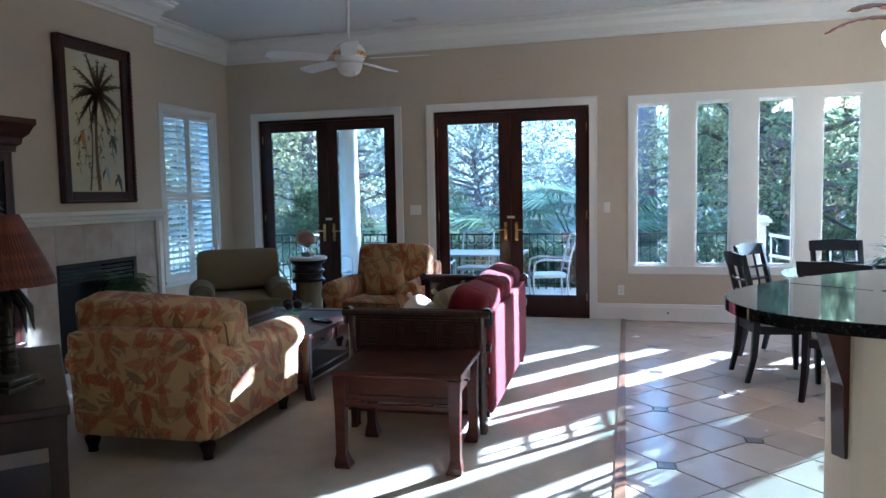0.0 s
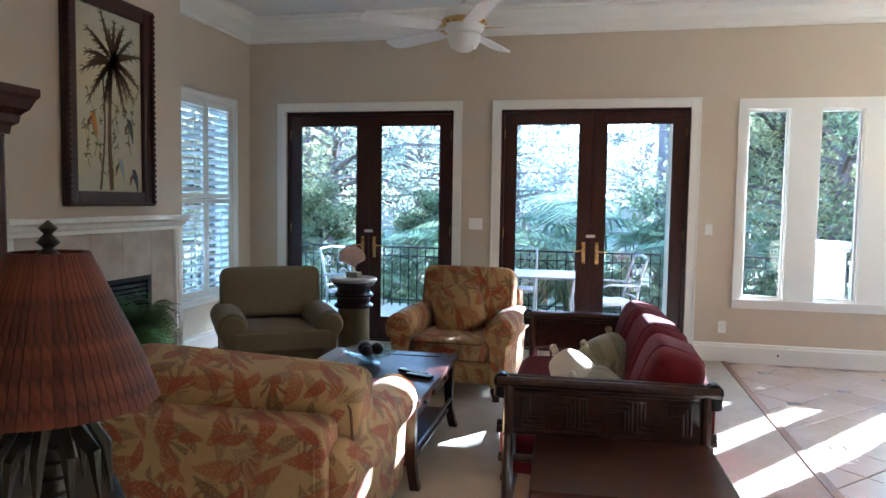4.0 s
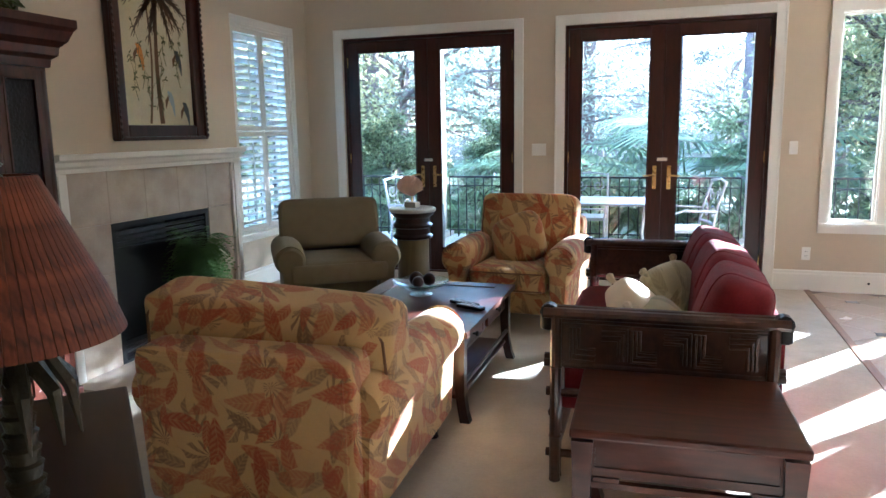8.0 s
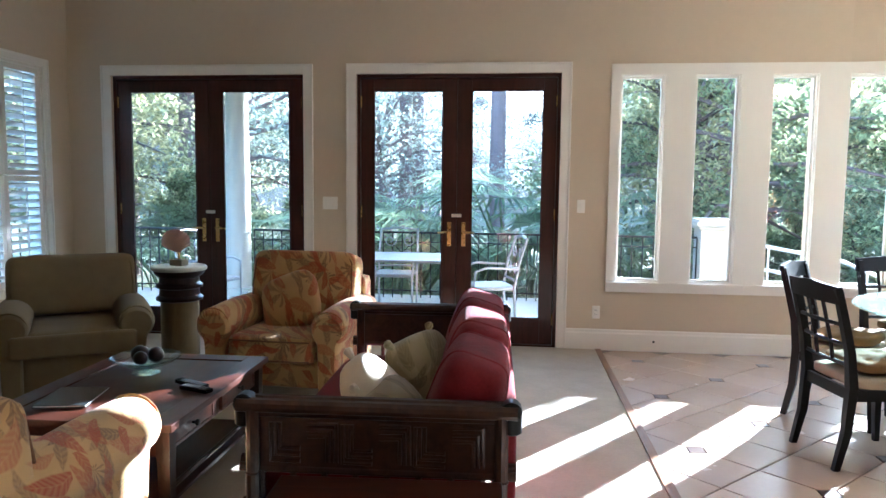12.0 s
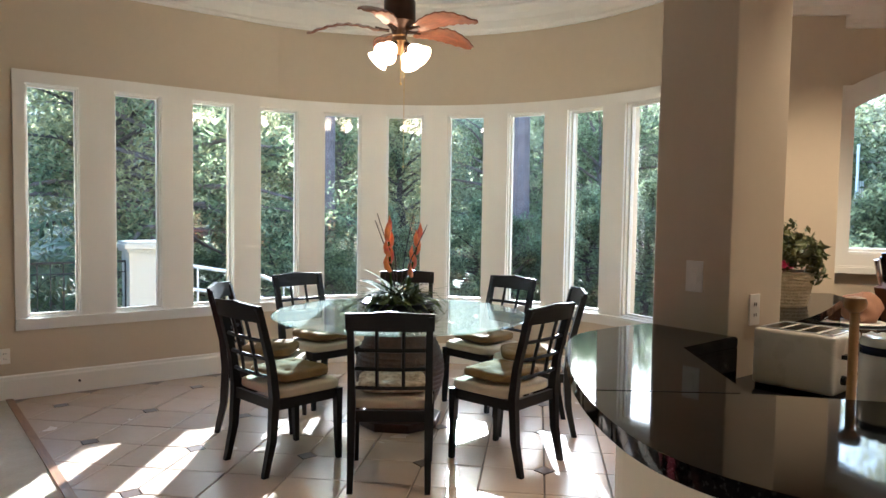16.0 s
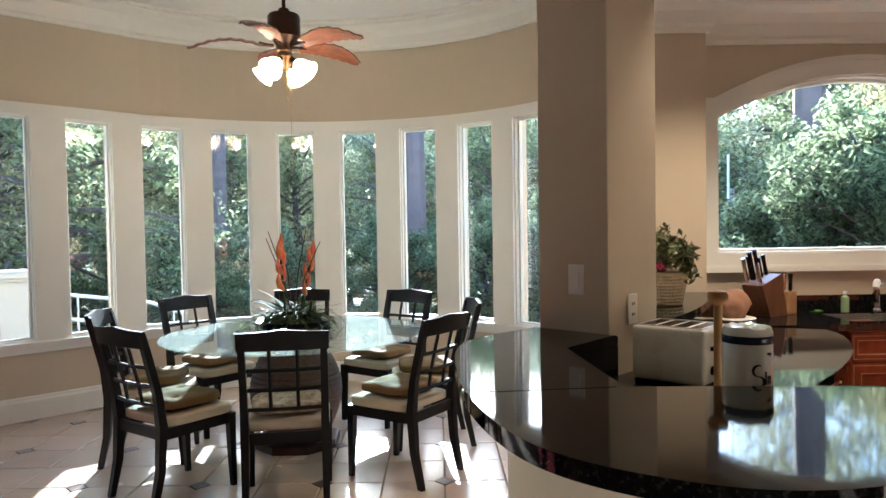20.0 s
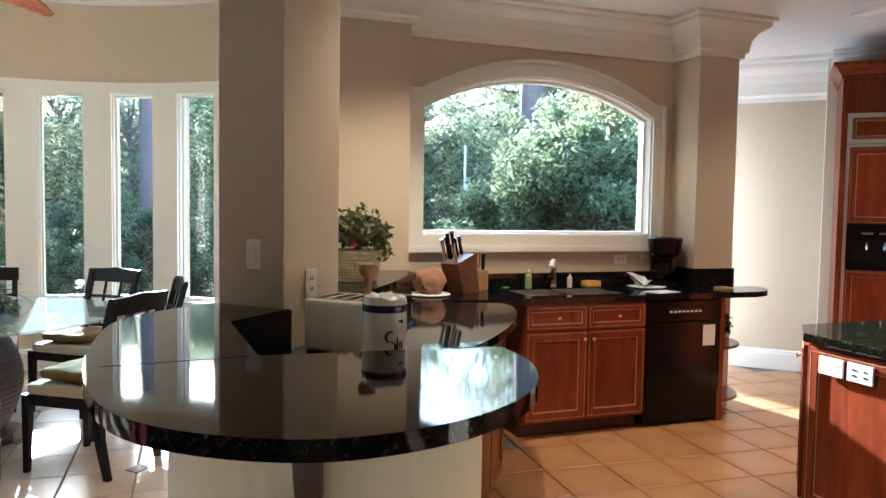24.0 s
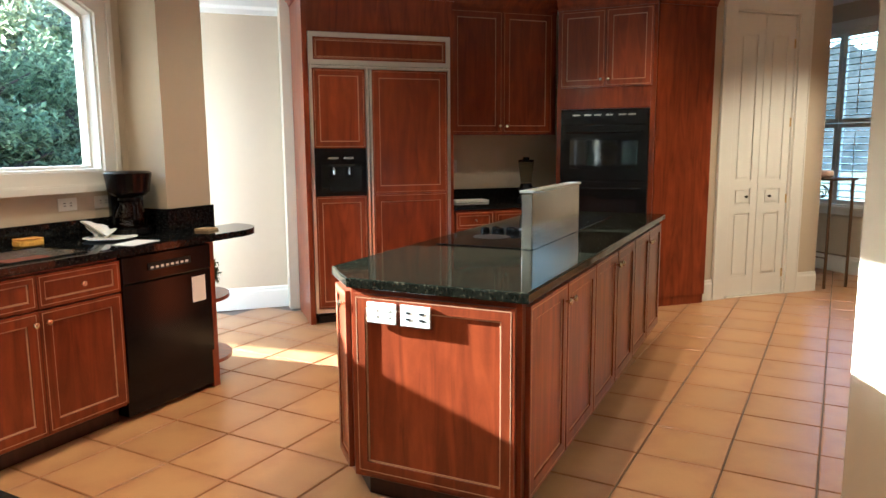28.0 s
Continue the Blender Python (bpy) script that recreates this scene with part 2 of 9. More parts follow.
# ---- materials ----
def material(name, color, rough=0.6, metal=0.0, spec=0.5, var=0.06, scale=6.0, bump=0.0, bump_scale=40.0, coat=0.0, second=None, mix_scale=3.0, sheen=0.0, per_object=0.0):
    """A surface with colour variation at two scales and fine relief."""
    mt = bpy.data.materials.new(name)
    mt.use_nodes = True
    t = mt.node_tree
    n, l = t.nodes, t.links
    b = n["Principled BSDF"]
    b.inputs["Roughness"].default_value, b.inputs["Metallic"].default_value = rough, metal
    b.inputs["Specular IOR Level"].default_value = spec
    b.inputs["Coat Weight"].default_value = coat
    b.inputs["Coat Roughness"].default_value = 0.08
    b.inputs["Sheen Weight"].default_value = sheen
    co = n.new("ShaderNodeTexCoord")
    place = co.outputs["Object"]
    if per_object:
        # each piece is cut from another part of the stuff
        at = n.new("ShaderNodeObjectInfo")
        sh = n.new("ShaderNodeVectorMath")
        sh.operation = "MULTIPLY_ADD"
        sh.inputs[1].default_value = (3.7, 5.3, 2.9)
        l.new(at.outputs["Location"], sh.inputs[0]), l.new(place, sh.inputs[2])
        place = sh.outputs[0]
    a = n.new("ShaderNodeTexNoise")
    a.inputs["Scale"].default_value, a.inputs["Detail"].default_value = scale, 5
    l.new(place, a.inputs["Vector"])
    f = n.new("ShaderNodeTexNoise")
    f.inputs["Scale"].default_value, f.inputs["Detail"].default_value = scale * 14, 3
    l.new(place, f.inputs["Vector"])
    base = n.new("ShaderNodeMix")
    base.data_type = "RGBA"
    base.inputs[6].default_value = (*color, 1)
    base.inputs[7].default_value = (*(second or color), 1)
    if second:
        s = n.new("ShaderNodeTexNoise")
        s.inputs["Scale"].default_value, s.inputs["Detail"].default_value = mix_scale, 6
        l.new(place, s.inputs["Vector"])
        r = n.new("ShaderNodeMapRange")
        r.inputs[1].default_value, r.inputs[2].default_value = 0.35, 0.65
        l.new(s.outputs["Fac"], r.inputs[0])
        l.new(r.outputs[0], base.inputs[0])
    sumv = n.new("ShaderNodeMath")
    sumv.operation = "MULTIPLY_ADD"
    l.new(f.outputs["Fac"], sumv.inputs[0])
    sumv.inputs[1].default_value = 0.5
    l.new(a.outputs["Fac"], sumv.inputs[2])
    mr = n.new("ShaderNodeMapRange")
    mr.inputs[1].default_value, mr.inputs[2].default_value = 0.45, 1.05
    mr.inputs[3].default_value, mr.inputs[4].default_value = 1 - var, 1 + var
    l.new(sumv.outputs[0], mr.inputs[0])
    last = mr.outputs[0]
    if per_object:
        oi = n.new("ShaderNodeObjectInfo")
        q = n.new("ShaderNodeMapRange")
        q.inputs[3].default_value, q.inputs[4].default_value = 1 - per_object, 1 + per_object
        l.new(oi.outputs["Random"], q.inputs[0])
        w = n.new("ShaderNodeMath")
        w.operation = "MULTIPLY"
        l.new(last, w.inputs[0]), l.new(q.outputs[0], w.inputs[1])
        last = w.outputs[0]
    v = n.new("ShaderNodeVectorMath")
    v.operation = "SCALE"
    l.new(base.outputs[2], v.inputs[0]), l.new(last, v.inputs["Scale"])
    l.new(v.outputs[0], b.inputs["Base Color"])
    rr = n.new("ShaderNodeMapRange")
    rr.inputs[3].default_value, rr.inputs[4].default_value = max(0.02, rough * 0.85), min(1, rough * 1.15)
    l.new(a.outputs["Fac"], rr.inputs[0])
    l.new(rr.outputs[0], b.inputs["Roughness"])
    if bump:
        g = n.new("ShaderNodeTexNoise")
        g.inputs["Scale"].default_value, g.inputs["Detail"].default_value = bump_scale, 4
        l.new(place, g.inputs["Vector"])
        u = n.new("ShaderNodeBump")
        u.inputs["Strength"].default_value, u.inputs["Distance"].default_value = bump, 0.01
        l.new(g.outputs["Fac"], u.inputs["Height"])
        l.new(u.outputs[0], b.inputs["Normal"])
    return mt


def wood(name, dark, light, rough=0.3, scale=(2.0, 14.0, 14.0), coat=0.3, spread=0.25, per_object=0.0, spec=0.3):
    """Grain along local x by default; scale squeezes it."""
    mt = material(name, light, rough, spec=spec, var=0.10, scale=9, coat=coat, per_object=per_object)
    t = mt.node_tree
    n, l = t.nodes, t.links
    mix = next(k for k in n if k.type == "MIX")
    co = next(k for k in n if k.type == "TEX_COORD")
    mp = n.new("ShaderNodeMapping")
    mp.inputs["Scale"].default_value = scale
    l.new(co.outputs["Object"], mp.inputs["Vector"])
    w = n.new("ShaderNodeTexNoise")
    w.inputs["Scale"].default_value, w.inputs["Detail"].default_value, w.inputs["Distortion"].default_value = 1.6, 8, 1.2
    l.new(mp.outputs[0], w.inputs["Vector"])
    r = n.new("ShaderNodeMapRange")
    r.inputs[1].default_value, r.inputs[2].default_value = 0.5 - spread, 0.5 + spread
    l.new(w.outputs["Fac"], r.inputs[0])
    mix.inputs[6].default_value, mix.inputs[7].default_value = (*dark, 1), (*light, 1)
    l.new(r.outputs[0], mix.inputs[0])
    return mt


def glass(name, tint=(1, 1, 1), rough=0.0, base=0.035):
    """Clear pane: sees straight through, with a reflection that rises at a slant."""
    mt = bpy.data.materials.new(name)
    mt.use_nodes = True
    n, l = mt.node_tree.nodes, mt.node_tree.links
    n.remove(n["Principled BSDF"])
    tr, gl, mx, lw = n.new("ShaderNodeBsdfTransparent"), n.new("ShaderNodeBsdfGlossy"), n.new("ShaderNodeMixShader"), n.new("ShaderNodeLayerWeight")
    tr.inputs[0].default_value = (*tint, 1)
    gl.inputs["Roughness"].default_value = rough
    pw, ma = n.new("ShaderNodeMath"), n.new("ShaderNodeMath")
    pw.operation, ma.operation = "POWER", "MULTIPLY_ADD"
    lw.inputs["Blend"].default_value = 0.5
    l.new(lw.outputs["Facing"], pw.inputs[0])
    pw.inputs[1].default_value, ma.inputs[1].default_value, ma.inputs[2].default_value = 5.0, 1 - base, base
    l.new(pw.outputs[0], ma.inputs[0]), l.new(ma.outputs[0], mx.inputs[0])
    l.new(tr.outputs[0], mx.inputs[1]), l.new(gl.outputs[0], mx.inputs[2])
    l.new(mx.outputs[0], n["Material Output"].inputs["Surface"])
    return mt


def glow(name, color, strength):
    mt = bpy.data.materials.new(name)
    mt.use_nodes = True
    b = mt.node_tree.nodes["Principled BSDF"]
    b.inputs["Base Color"].default_value = (*color, 1)
    b.inputs["Emission Color"].default_value = (*color, 1)
    b.inputs["Emission Strength"].default_value = strength
    return mt


WALL = material("wall_paint", (0.55, 0.46, 0.335), 0.75, var=0.03, scale=1.2, bump=0.08, bump_scale=180)
TRIM = material("trim_paint", (0.76, 0.735, 0.67), 0.42, var=0.02, scale=3, bump=0.03, bump_scale=60)
CEIL = material("ceiling_paint", (0.72, 0.70, 0.66), 0.85, var=0.02, scale=1, bump=0.05, bump_scale=150)
CARPET = material("carpet_weave", (0.50, 0.44, 0.35), 0.95, var=0.12, scale=5, bump=0.5, bump_scale=320, spec=0.1)
TILE = material("clay_tile", (0.52, 0.415, 0.335), 0.26, var=0.05, scale=3, bump=0.05, bump_scale=14, second=(0.49, 0.375, 0.295), mix_scale=1.6, per_object=0.06)
GROUT = material("grout", (0.20, 0.16, 0.13), 0.9, var=0.15, scale=30)
INSET = material("inset_tile", (0.075, 0.045, 0.035), 0.3, var=0.2, scale=20)
MAHOG = wood("mahogany", (0.022, 0.006, 0.004), (0.055, 0.013, 0.009), 0.35, (14, 14, 2))
CHERRY = wood("cherry_wood", (0.110, 0.017, 0.004), (0.235, 0.043, 0.0095), 0.30, (9, 9, 1.2), coat=0.15, spread=0.2, per_object=0.10)
DARK = wood("dark_wood", (0.010, 0.005, 0.004), (0.032, 0.013, 0.009), 0.32, (2, 12, 12), coat=0.2)
DARKZ = wood("dark_wood_upright", (0.010, 0.005, 0.004), (0.032, 0.013, 0.009), 0.32, (12, 12, 2), coat=0.2)
BLACKW = material("black_lacquer", (0.006, 0.0055, 0.0055), 0.40, var=0.2, scale=12, spec=0.22)
GRANITE = material("black_granite", (0.006, 0.0062, 0.0065), 0.045, var=0.6, scale=60, spec=0.2, second=(0.035, 0.034, 0.032), mix_scale=110, bump=0.006, bump_scale=60)
GREENGR = material("green_granite", (0.0055, 0.0055, 0.0035), 0.05, var=0.5, scale=40, spec=0.2, second=(0.038, 0.031, 0.018), mix_scale=90)
for _g in (GRANITE, GREENGR):
    _g.node_tree.nodes["Principled BSDF"].inputs["IOR"].default_value = 1.45
    _r = next(k for k in _g.node_tree.nodes if k.type == "MAP_RANGE" and abs(k.inputs[1].default_value - 0.35) < 1e-4)
    _r.inputs[1].default_value, _r.inputs[2].default_value = 0.56, 0.68
STEEL = material("brushed_steel", (0.62, 0.62, 0.60), 0.25, 1.0, var=0.05, scale=20)
ALU = material("aluminium", (0.70, 0.69, 0.66), 0.32, 1.0, var=0.04, scale=20)
BRASS = material("brass", (0.62, 0.42, 0.16), 0.28, 1.0, var=0.08, scale=30)
IRON = material("wrought_iron", (0.02, 0.02, 0.02), 0.5, 0.6, var=0.2, scale=30)
BLACKP = material("black_plastic", (0.0045, 0.0045, 0.005), 0.18, var=0.1, scale=8, spec=0.2)
WHITEP = material("white_plastic", (0.78, 0.76, 0.70), 0.35, var=0.03, scale=10)
GLASS = glass("window_glass")

# ---- the shell: floors, walls, openings, ceilings ----
NY = 8.40            # north wall's inner face
CX, CY, CR = 1.85, 6.05, 2.36   # the round bay
H = 3.43
KH = 2.88
TH = 0.17
K = pose(3.945, 3.945, 0, 0, 0, -45)   # kitchen window wall: local x along it, local -y into the room


def north(s, d):
    """Along the north wall from x = 0 eastwards and round the bay; d is outwards."""
    if s <= CX:
        return s, NY + d
    a = (s - CX) / CR
    return CX + (CR + d) * math.sin(a), CY + (CR + d) * math.cos(a)


BAY_END = 1.85 + CR * radians(124)
PANES = [(0.122 + 0.627 * k, 0.492 + 0.627 * k, 0.625, 2.415) for k in range(3)] + [(1.998 + 0.603 * k, 2.368 + 0.603 * k, 0.625, 2.415) for k in range(8)]
DOORS = [(-4.55, -2.70, 0.0, 2.44), (-2.21, -0.385, 0.0, 2.44)]
holes = PANES + DOORS
sc = cuts(-5.22, BAY_END, [h[i] for h in holes for i in (0, 1)] + [CX])
sc = sorted(set(sc) | {round(CX + CR * radians(4 * i), 4) for i in range(1, 31)})
bm = bmesh.new()
grid_wall(bm, north, sc, cuts(0, H + 0.1, [0.625, 2.415, 2.44]), 0.0, TH, holes)
setting("wall_north", bm, WALL, "beige painted wall with two double doors and a curved row of tall windows", "wall")
# white window surround with mullion posts
bm = bmesh.new()
s0, s1 = 0.04, PANES[-1][1] + 0.12
ss = sorted({round(x, 4) for x in [s0, s1] + [h[i] for h in PANES for i in (0, 1)]} | {round(CX + CR * radians(4 * i), 4) for i in range(1, 28) if CX + CR * radians(4 * i) < s1})
grid_wall(bm, north, ss, [0.53, 0.625, 2.415, 2.51], -0.022, -0.001, PANES)
grid_wall(bm, north, [x for x in ss], [0.59, 0.62], -0.05, -0.022, [])
setting("trim_bay_windows", bm, TRIM, "white painted surround of the row of tall bay windows", "trim")


def straight_wall(name, p0, p1, z0, z1, openings=(), mat=None, th=0.15, label="beige painted wall", zx=()):
    """A wall from p0 to p1 with the room on its left; openings as (s0, s1, z0, z1)."""
    a, b = Vector(p0), Vector(p1)
    d = (b - a).normalized()
    nn = Vector((d.y, -d.x))
    L = (b - a).length
    bm = bmesh.new()
    grid_wall(bm, lambda s, e: tuple(a + d * s + nn * e), cuts(0, L, [o[i] for o in openings for i in (0, 1)]), cuts(z0, z1, [o[i] for o in openings for i in (2, 3)]), 0.0, th, openings)
    return setting(name, bm, mat or WALL, label, "wall")


WX = -4.98
BX = -4.49   # chimney breast
straight_wall("wall_west", (WX, NY + TH), (WX, 6.31), 0, H + 0.1, [(NY + TH - 8.02, NY + TH - 7.03, 0.54, 2.46)], th=0.2)
straight_wall("wall_west_niche", (WX, 4.44), (WX, 3.0), 0, H + 0.1, th=0.2)
straight_wall("wall_niche_side", (WX, 3.10), (-3.95, 3.10), 0, H + 0.1)
straight_wall("wall_niche_corner", (-3.95, 3.10), (-3.69, 3.42), 0, H + 0.1)
straight_wall("wall_diagonal", (-3.69, 3.42), (-1.72, 1.45), 0, H + 0.1)
straight_wall("wall_behind", (-1.72, 1.45), (-1.72, -4.4), 0, H + 0.1)
straight_wall("wall_south", (-1.72, -4.4), (8.4, -4.4), 0, H + 0.1, [(7.75, 8.75, 0.72, 2.60)])
straight_wall("wall_far_east", (8.4, -4.4), (8.4, -1.9), 0, H + 0.1)
straight_wall("wall_far_north", (8.4, -2.0), (6.6, -2.0), 0, H + 0.1)
straight_wall("wall_kitchen_east", (6.72, -2.1), (6.72, 1.52), 0, H + 0.1)
straight_wall("wall_hall_east", (6.88, 1.40), (6.88, 2.95), 0, H + 0.1, label="white painted hall wall lit by daylight")
straight_wall("wall_hall_north", (6.88, 2.82), (5.48, 2.46), 0, H + 0.1, [(0.08, 1.10, 0.03, 2.30)])
straight_wall("wall_pantry", (5.72, -3.34), (5.72, -1.44), 0, KH + 0.05, [(0.38, 1.08, 0.0, 2.56)], th=0.14)
straight_wall("wall_pantry_end", (5.86, -3.34), (5.72, -3.34), 0, KH + 0.05, th=0.1)
straight_wall("wall_pantry_back", (6.5, -3.34), (6.5, -1.5), 0, KH + 0.05, th=0.1)
straight_wall("wall_passage", (2.45, -0.16), (1.2, -0.16), 0, KH + 0.05, th=0.16)
# kitchen window wall with its arched opening
WA, WB, WS, WSP, WT = -0.15, 1.68, 1.28, 2.165, 2.405


def arch(u):
    """Height of the window's head at u."""
    h, r = WT - WSP, (WB - WA) / 2
    R = (r * r + h * h) / (2 * h)
    c = (WA + WB) / 2
    return WT - R + math.sqrt(max(0, R * R - (u - c) ** 2))


bm = bmesh.new()
us = [WA + (WB - WA) * i / 20 for i in range(21)]
box(bm, -1.2, WA, 0, TH, 0, H, K), box(bm, WB, 2.3, 0, TH, 0, H, K), box(bm, WA, WB, 0, TH, 0, WS, K)
for a, b in zip(us, us[1:]):
    v = [bm.verts.new(K @ Vector(p)) for p in ((a, 0, arch(a)), (b, 0, arch(b)), (b, TH, arch(b)), (a, TH, arch(a)), (a, 0, H), (b, 0, H), (b, TH, H), (a, TH, H))]
    for f in ((3, 2, 1, 0), (4, 5, 6, 7), (0, 1, 5, 4), (2, 3, 7, 6)):
        bm.faces.new([v[i] for i in f])
setting("wall_kitchen_window", bm, WALL, "beige kitchen wall with a wide arched picture window", "wall")
bm = bmesh.new()
box(bm, -0.95, -0.33, -0.30, 0.0, 0, H, K)
setting("wall_pilaster_1", bm, WALL, "beige painted pilaster beside the kitchen window", "wall")
bm = bmesh.new()
box(bm, 1.86, 2.21, -0.30, 0.0, 0, H, K)
setting("wall_pilaster_2", bm, WALL, "beige painted pilaster beside the coffee maker", "wall")
# chimney breast with the firebox opening
bm = bmesh.new()
grid_wall(bm, lambda s, d: (BX - d, s), cuts(4.44, 6.33, [4.94, 5.89]), cuts(0, 3.53, [0.93]), 0.0, 0.48, [(4.94, 5.89, 0, 0.93)])
setting("wall_chimney_breast", bm, WALL, "beige painted chimney breast above the fireplace", "wall")
bm = bmesh.new()
box(bm, WX - 0.3, WX - 0.002, 4.4, 6.33, 0, 3.53)
setting("wall_chimney_back", bm, WALL, "wall behind the firebox", "wall")
# column on the bar
COL = (1.71, 2.08, 3.54, 3.86)
bm = bmesh.new()
box(bm, COL[0], COL[1], COL[2], COL[3], 0, H, bevel=0.006)
setting("column", bm, WALL, "square beige painted column rising through the bar", "column")
# floors
bm = bmesh.new()
prism(bm, [(-6, -5), (9, -5), (9, 3.6), (6, 4.5), (4.6, 5.0), (4.5, 7), (3.4, 8.3), (1.8, 8.62), (-5.3, 8.62), (-6, 8)], -0.2, -0.012)
setting("floor", bm, GROUT, "grout bed between the floor tiles", "floor")
bm = bmesh.new()
prism(bm, [(-5.0, 3.2), (-1.7, 1.3), (-1.7, -4.4), (0.06, -4.4), (0.06, 3.5), (-0.02, 8.40), (-5.0, 8.40)], -0.012, 0.007)
setting("floor_carpet", bm, CARPET, "beige ribbed carpet of the living area", "carpet")
# ceilings
bm = bmesh.new()
prism(bm, [(-6, -5), (1.95, -5), (1.95, 3.7), (4.0, 4.9), (4.7, 4.9), (4.7, 7.4), (3.6, 8.7), (-6, 8.7)], H, H + 0.15)
setting("ceiling", bm, CEIL, "white painted ceiling", "ceiling")
bm = bmesh.new()
prism(bm, [(1.95, -5), (9, -5), (9, 3.2), (7.0, 3.0), (5.68, 2.66), (5.62, 2.42), (3.22, 4.86), (1.95, 3.6)], KH, KH + 0.1)
box(bm, 1.86, 1.95, -5, 3.6, KH, H + 0.1)
a = K @ Vector((-0.6, 0, 0))
prism(bm, [(1.95, 3.55), (2.05, 3.4), (4.05, 4.75), (3.95, 4.95)], KH, H + 0.1)
setting("ceiling_kitchen", bm, CEIL, "lower white painted kitchen ceiling", "ceiling")
# unseen recessed lights, added to the kitchen ceiling to match its warm glow
CANW = glow("added_can_lamp", (1.0, 0.78, 0.52), 1.5)
for k, (x, y, p) in enumerate(((2.75, 3.35, 85), (4.0, 2.75, 30), (3.4, 1.1, 40), (4.4, 0.1, 40), (5.2, 1.3, 25), (5.0, -1.0, 35), (2.9, -1.9, 40), (4.6, -2.8, 90))):
    o = thing("ceiling_light", "small recessed round ceiling light, added out of view", "ceiling light", pose(x, y, KH))
    bm = bmesh.new()
    lathe(bm, [(0.062, -0.004), (0.085, -0.006), (0.09, -0.001), (0.06, -0.001)], 24)
    part("frame", bm, TRIM, o, "white trim ring", True)
    bm = bmesh.new()
    lathe(bm, [(0.0, -0.003), (0.06, -0.003), (0.06, -0.001), (0, -0.001)], 20)
    part("lamp", bm, CANW, o, "glowing warm lamp")
    d = bpy.data.lights.new("added_can_light", "SPOT")
    d.energy, d.color, d.spot_size, d.spot_blend, d.shadow_soft_size = p * 0.22, (1.0, 0.70, 0.42), radians(115), 0.7, 0.05
    lo = new("added_can_light", d)
    lo.matrix_world = look((x, y, KH - 0.02), (x, y, 0))


# area lamp added in the hall opening to brighten the hall wall
window_light(6.31, 2.72, 1.2, 0.95, 2.1, 14.4, 2.2, (0.86, 0.93, 1.0))

# ---- trim, doors, windows, fireplace ----
def crown(z0, z1):
    h = z1 - z0
    return [(0.0, z0), (0.022, z0), (0.026, z0 + 0.10 * h), (0.045, z0 + 0.16 * h), (0.055, z0 + 0.42 * h), (0.085, z0 + 0.62 * h), (0.14, z0 + 0.74 * h), (0.152, z0 + 0.80 * h), (0.152, z0 + 0.88 * h), (0.18, z0 + 0.92 * h), (0.18, z1), (0.0, z1)]


BASE = [(0.0, 0.0), (0.018, 0.0), (0.018, 0.15), (0.012, 0.165), (0.012, 0.18), (0.005, 0.19), (0.0, 0.19)]
bay = [north(BAY_END - CR * radians(3) * i, 0) for i in range(int(124 / 3) + 1)] + [(CX, NY)]
west = [(WX, NY), (WX, 6.33), (BX, 6.33), (BX, 4.44), (WX, 4.44), (WX, 3.10), (-3.95, 3.10), (-3.69, 3.42), (-1.72, 1.45), (-1.72, -4.4)]
bm = bmesh.new()
moulding(bm, bay + west, crown(3.17, H))
setting("trim_crown", bm, TRIM, "white painted crown moulding under the ceiling", "moulding")
for nm, pts in (("baseboard", bay + [(-0.296, NY)]), ("baseboard", [(-2.307, NY), (-2.60, NY)]), ("baseboard", [(-4.65, NY), (WX, NY), (WX, 6.33), (BX, 6.33), (BX, 6.29)]), ("baseboard", west[4:])):
    bm = bmesh.new()
    moulding(bm, pts, BASE)
    setting(nm, bm, TRIM, "tall white painted baseboard", "baseboard")
bm = bmesh.new()
moulding(bm, [(2.21, 0.2), (2.21, -0.30), (1.86, -0.30), (1.86, 0), (-0.33, 0), (-0.33, -0.30), (-0.95, -0.30), (-0.95, 0.3)], crown(2.60, KH), m=K)
setting("trim_crown_kitchen", bm, TRIM, "white painted crown moulding round the kitchen pilasters", "moulding")
bm = bmesh.new()
moulding(bm, [(6.88, 1.40), (6.88, 2.82), (5.48, 2.46)], crown(2.50, KH))
moulding(bm, [(6.72, -2.1), (6.72, 1.50)], crown(2.62, KH))
setting("trim_crown_hall", bm, TRIM, "white painted crown moulding of the hall", "moulding")
bm = bmesh.new()
moulding(bm, [(6.88, 1.40), (6.88, 2.80)], BASE)
setting("baseboard", bm, TRIM, "tall white painted baseboard", "baseboard")
bm = bmesh.new()
moulding(bm, [(5.72, -3.34), (5.72, -3.05)], BASE), moulding(bm, [(5.72, -2.19), (5.72, -2.0)], BASE)
moulding(bm, [(5.86, -3.34), (5.72, -3.34)], BASE), moulding(bm, [(4.0, -4.4), (8.4, -4.4)], BASE)
setting("baseboard", bm, TRIM, "tall white painted baseboard", "baseboard")


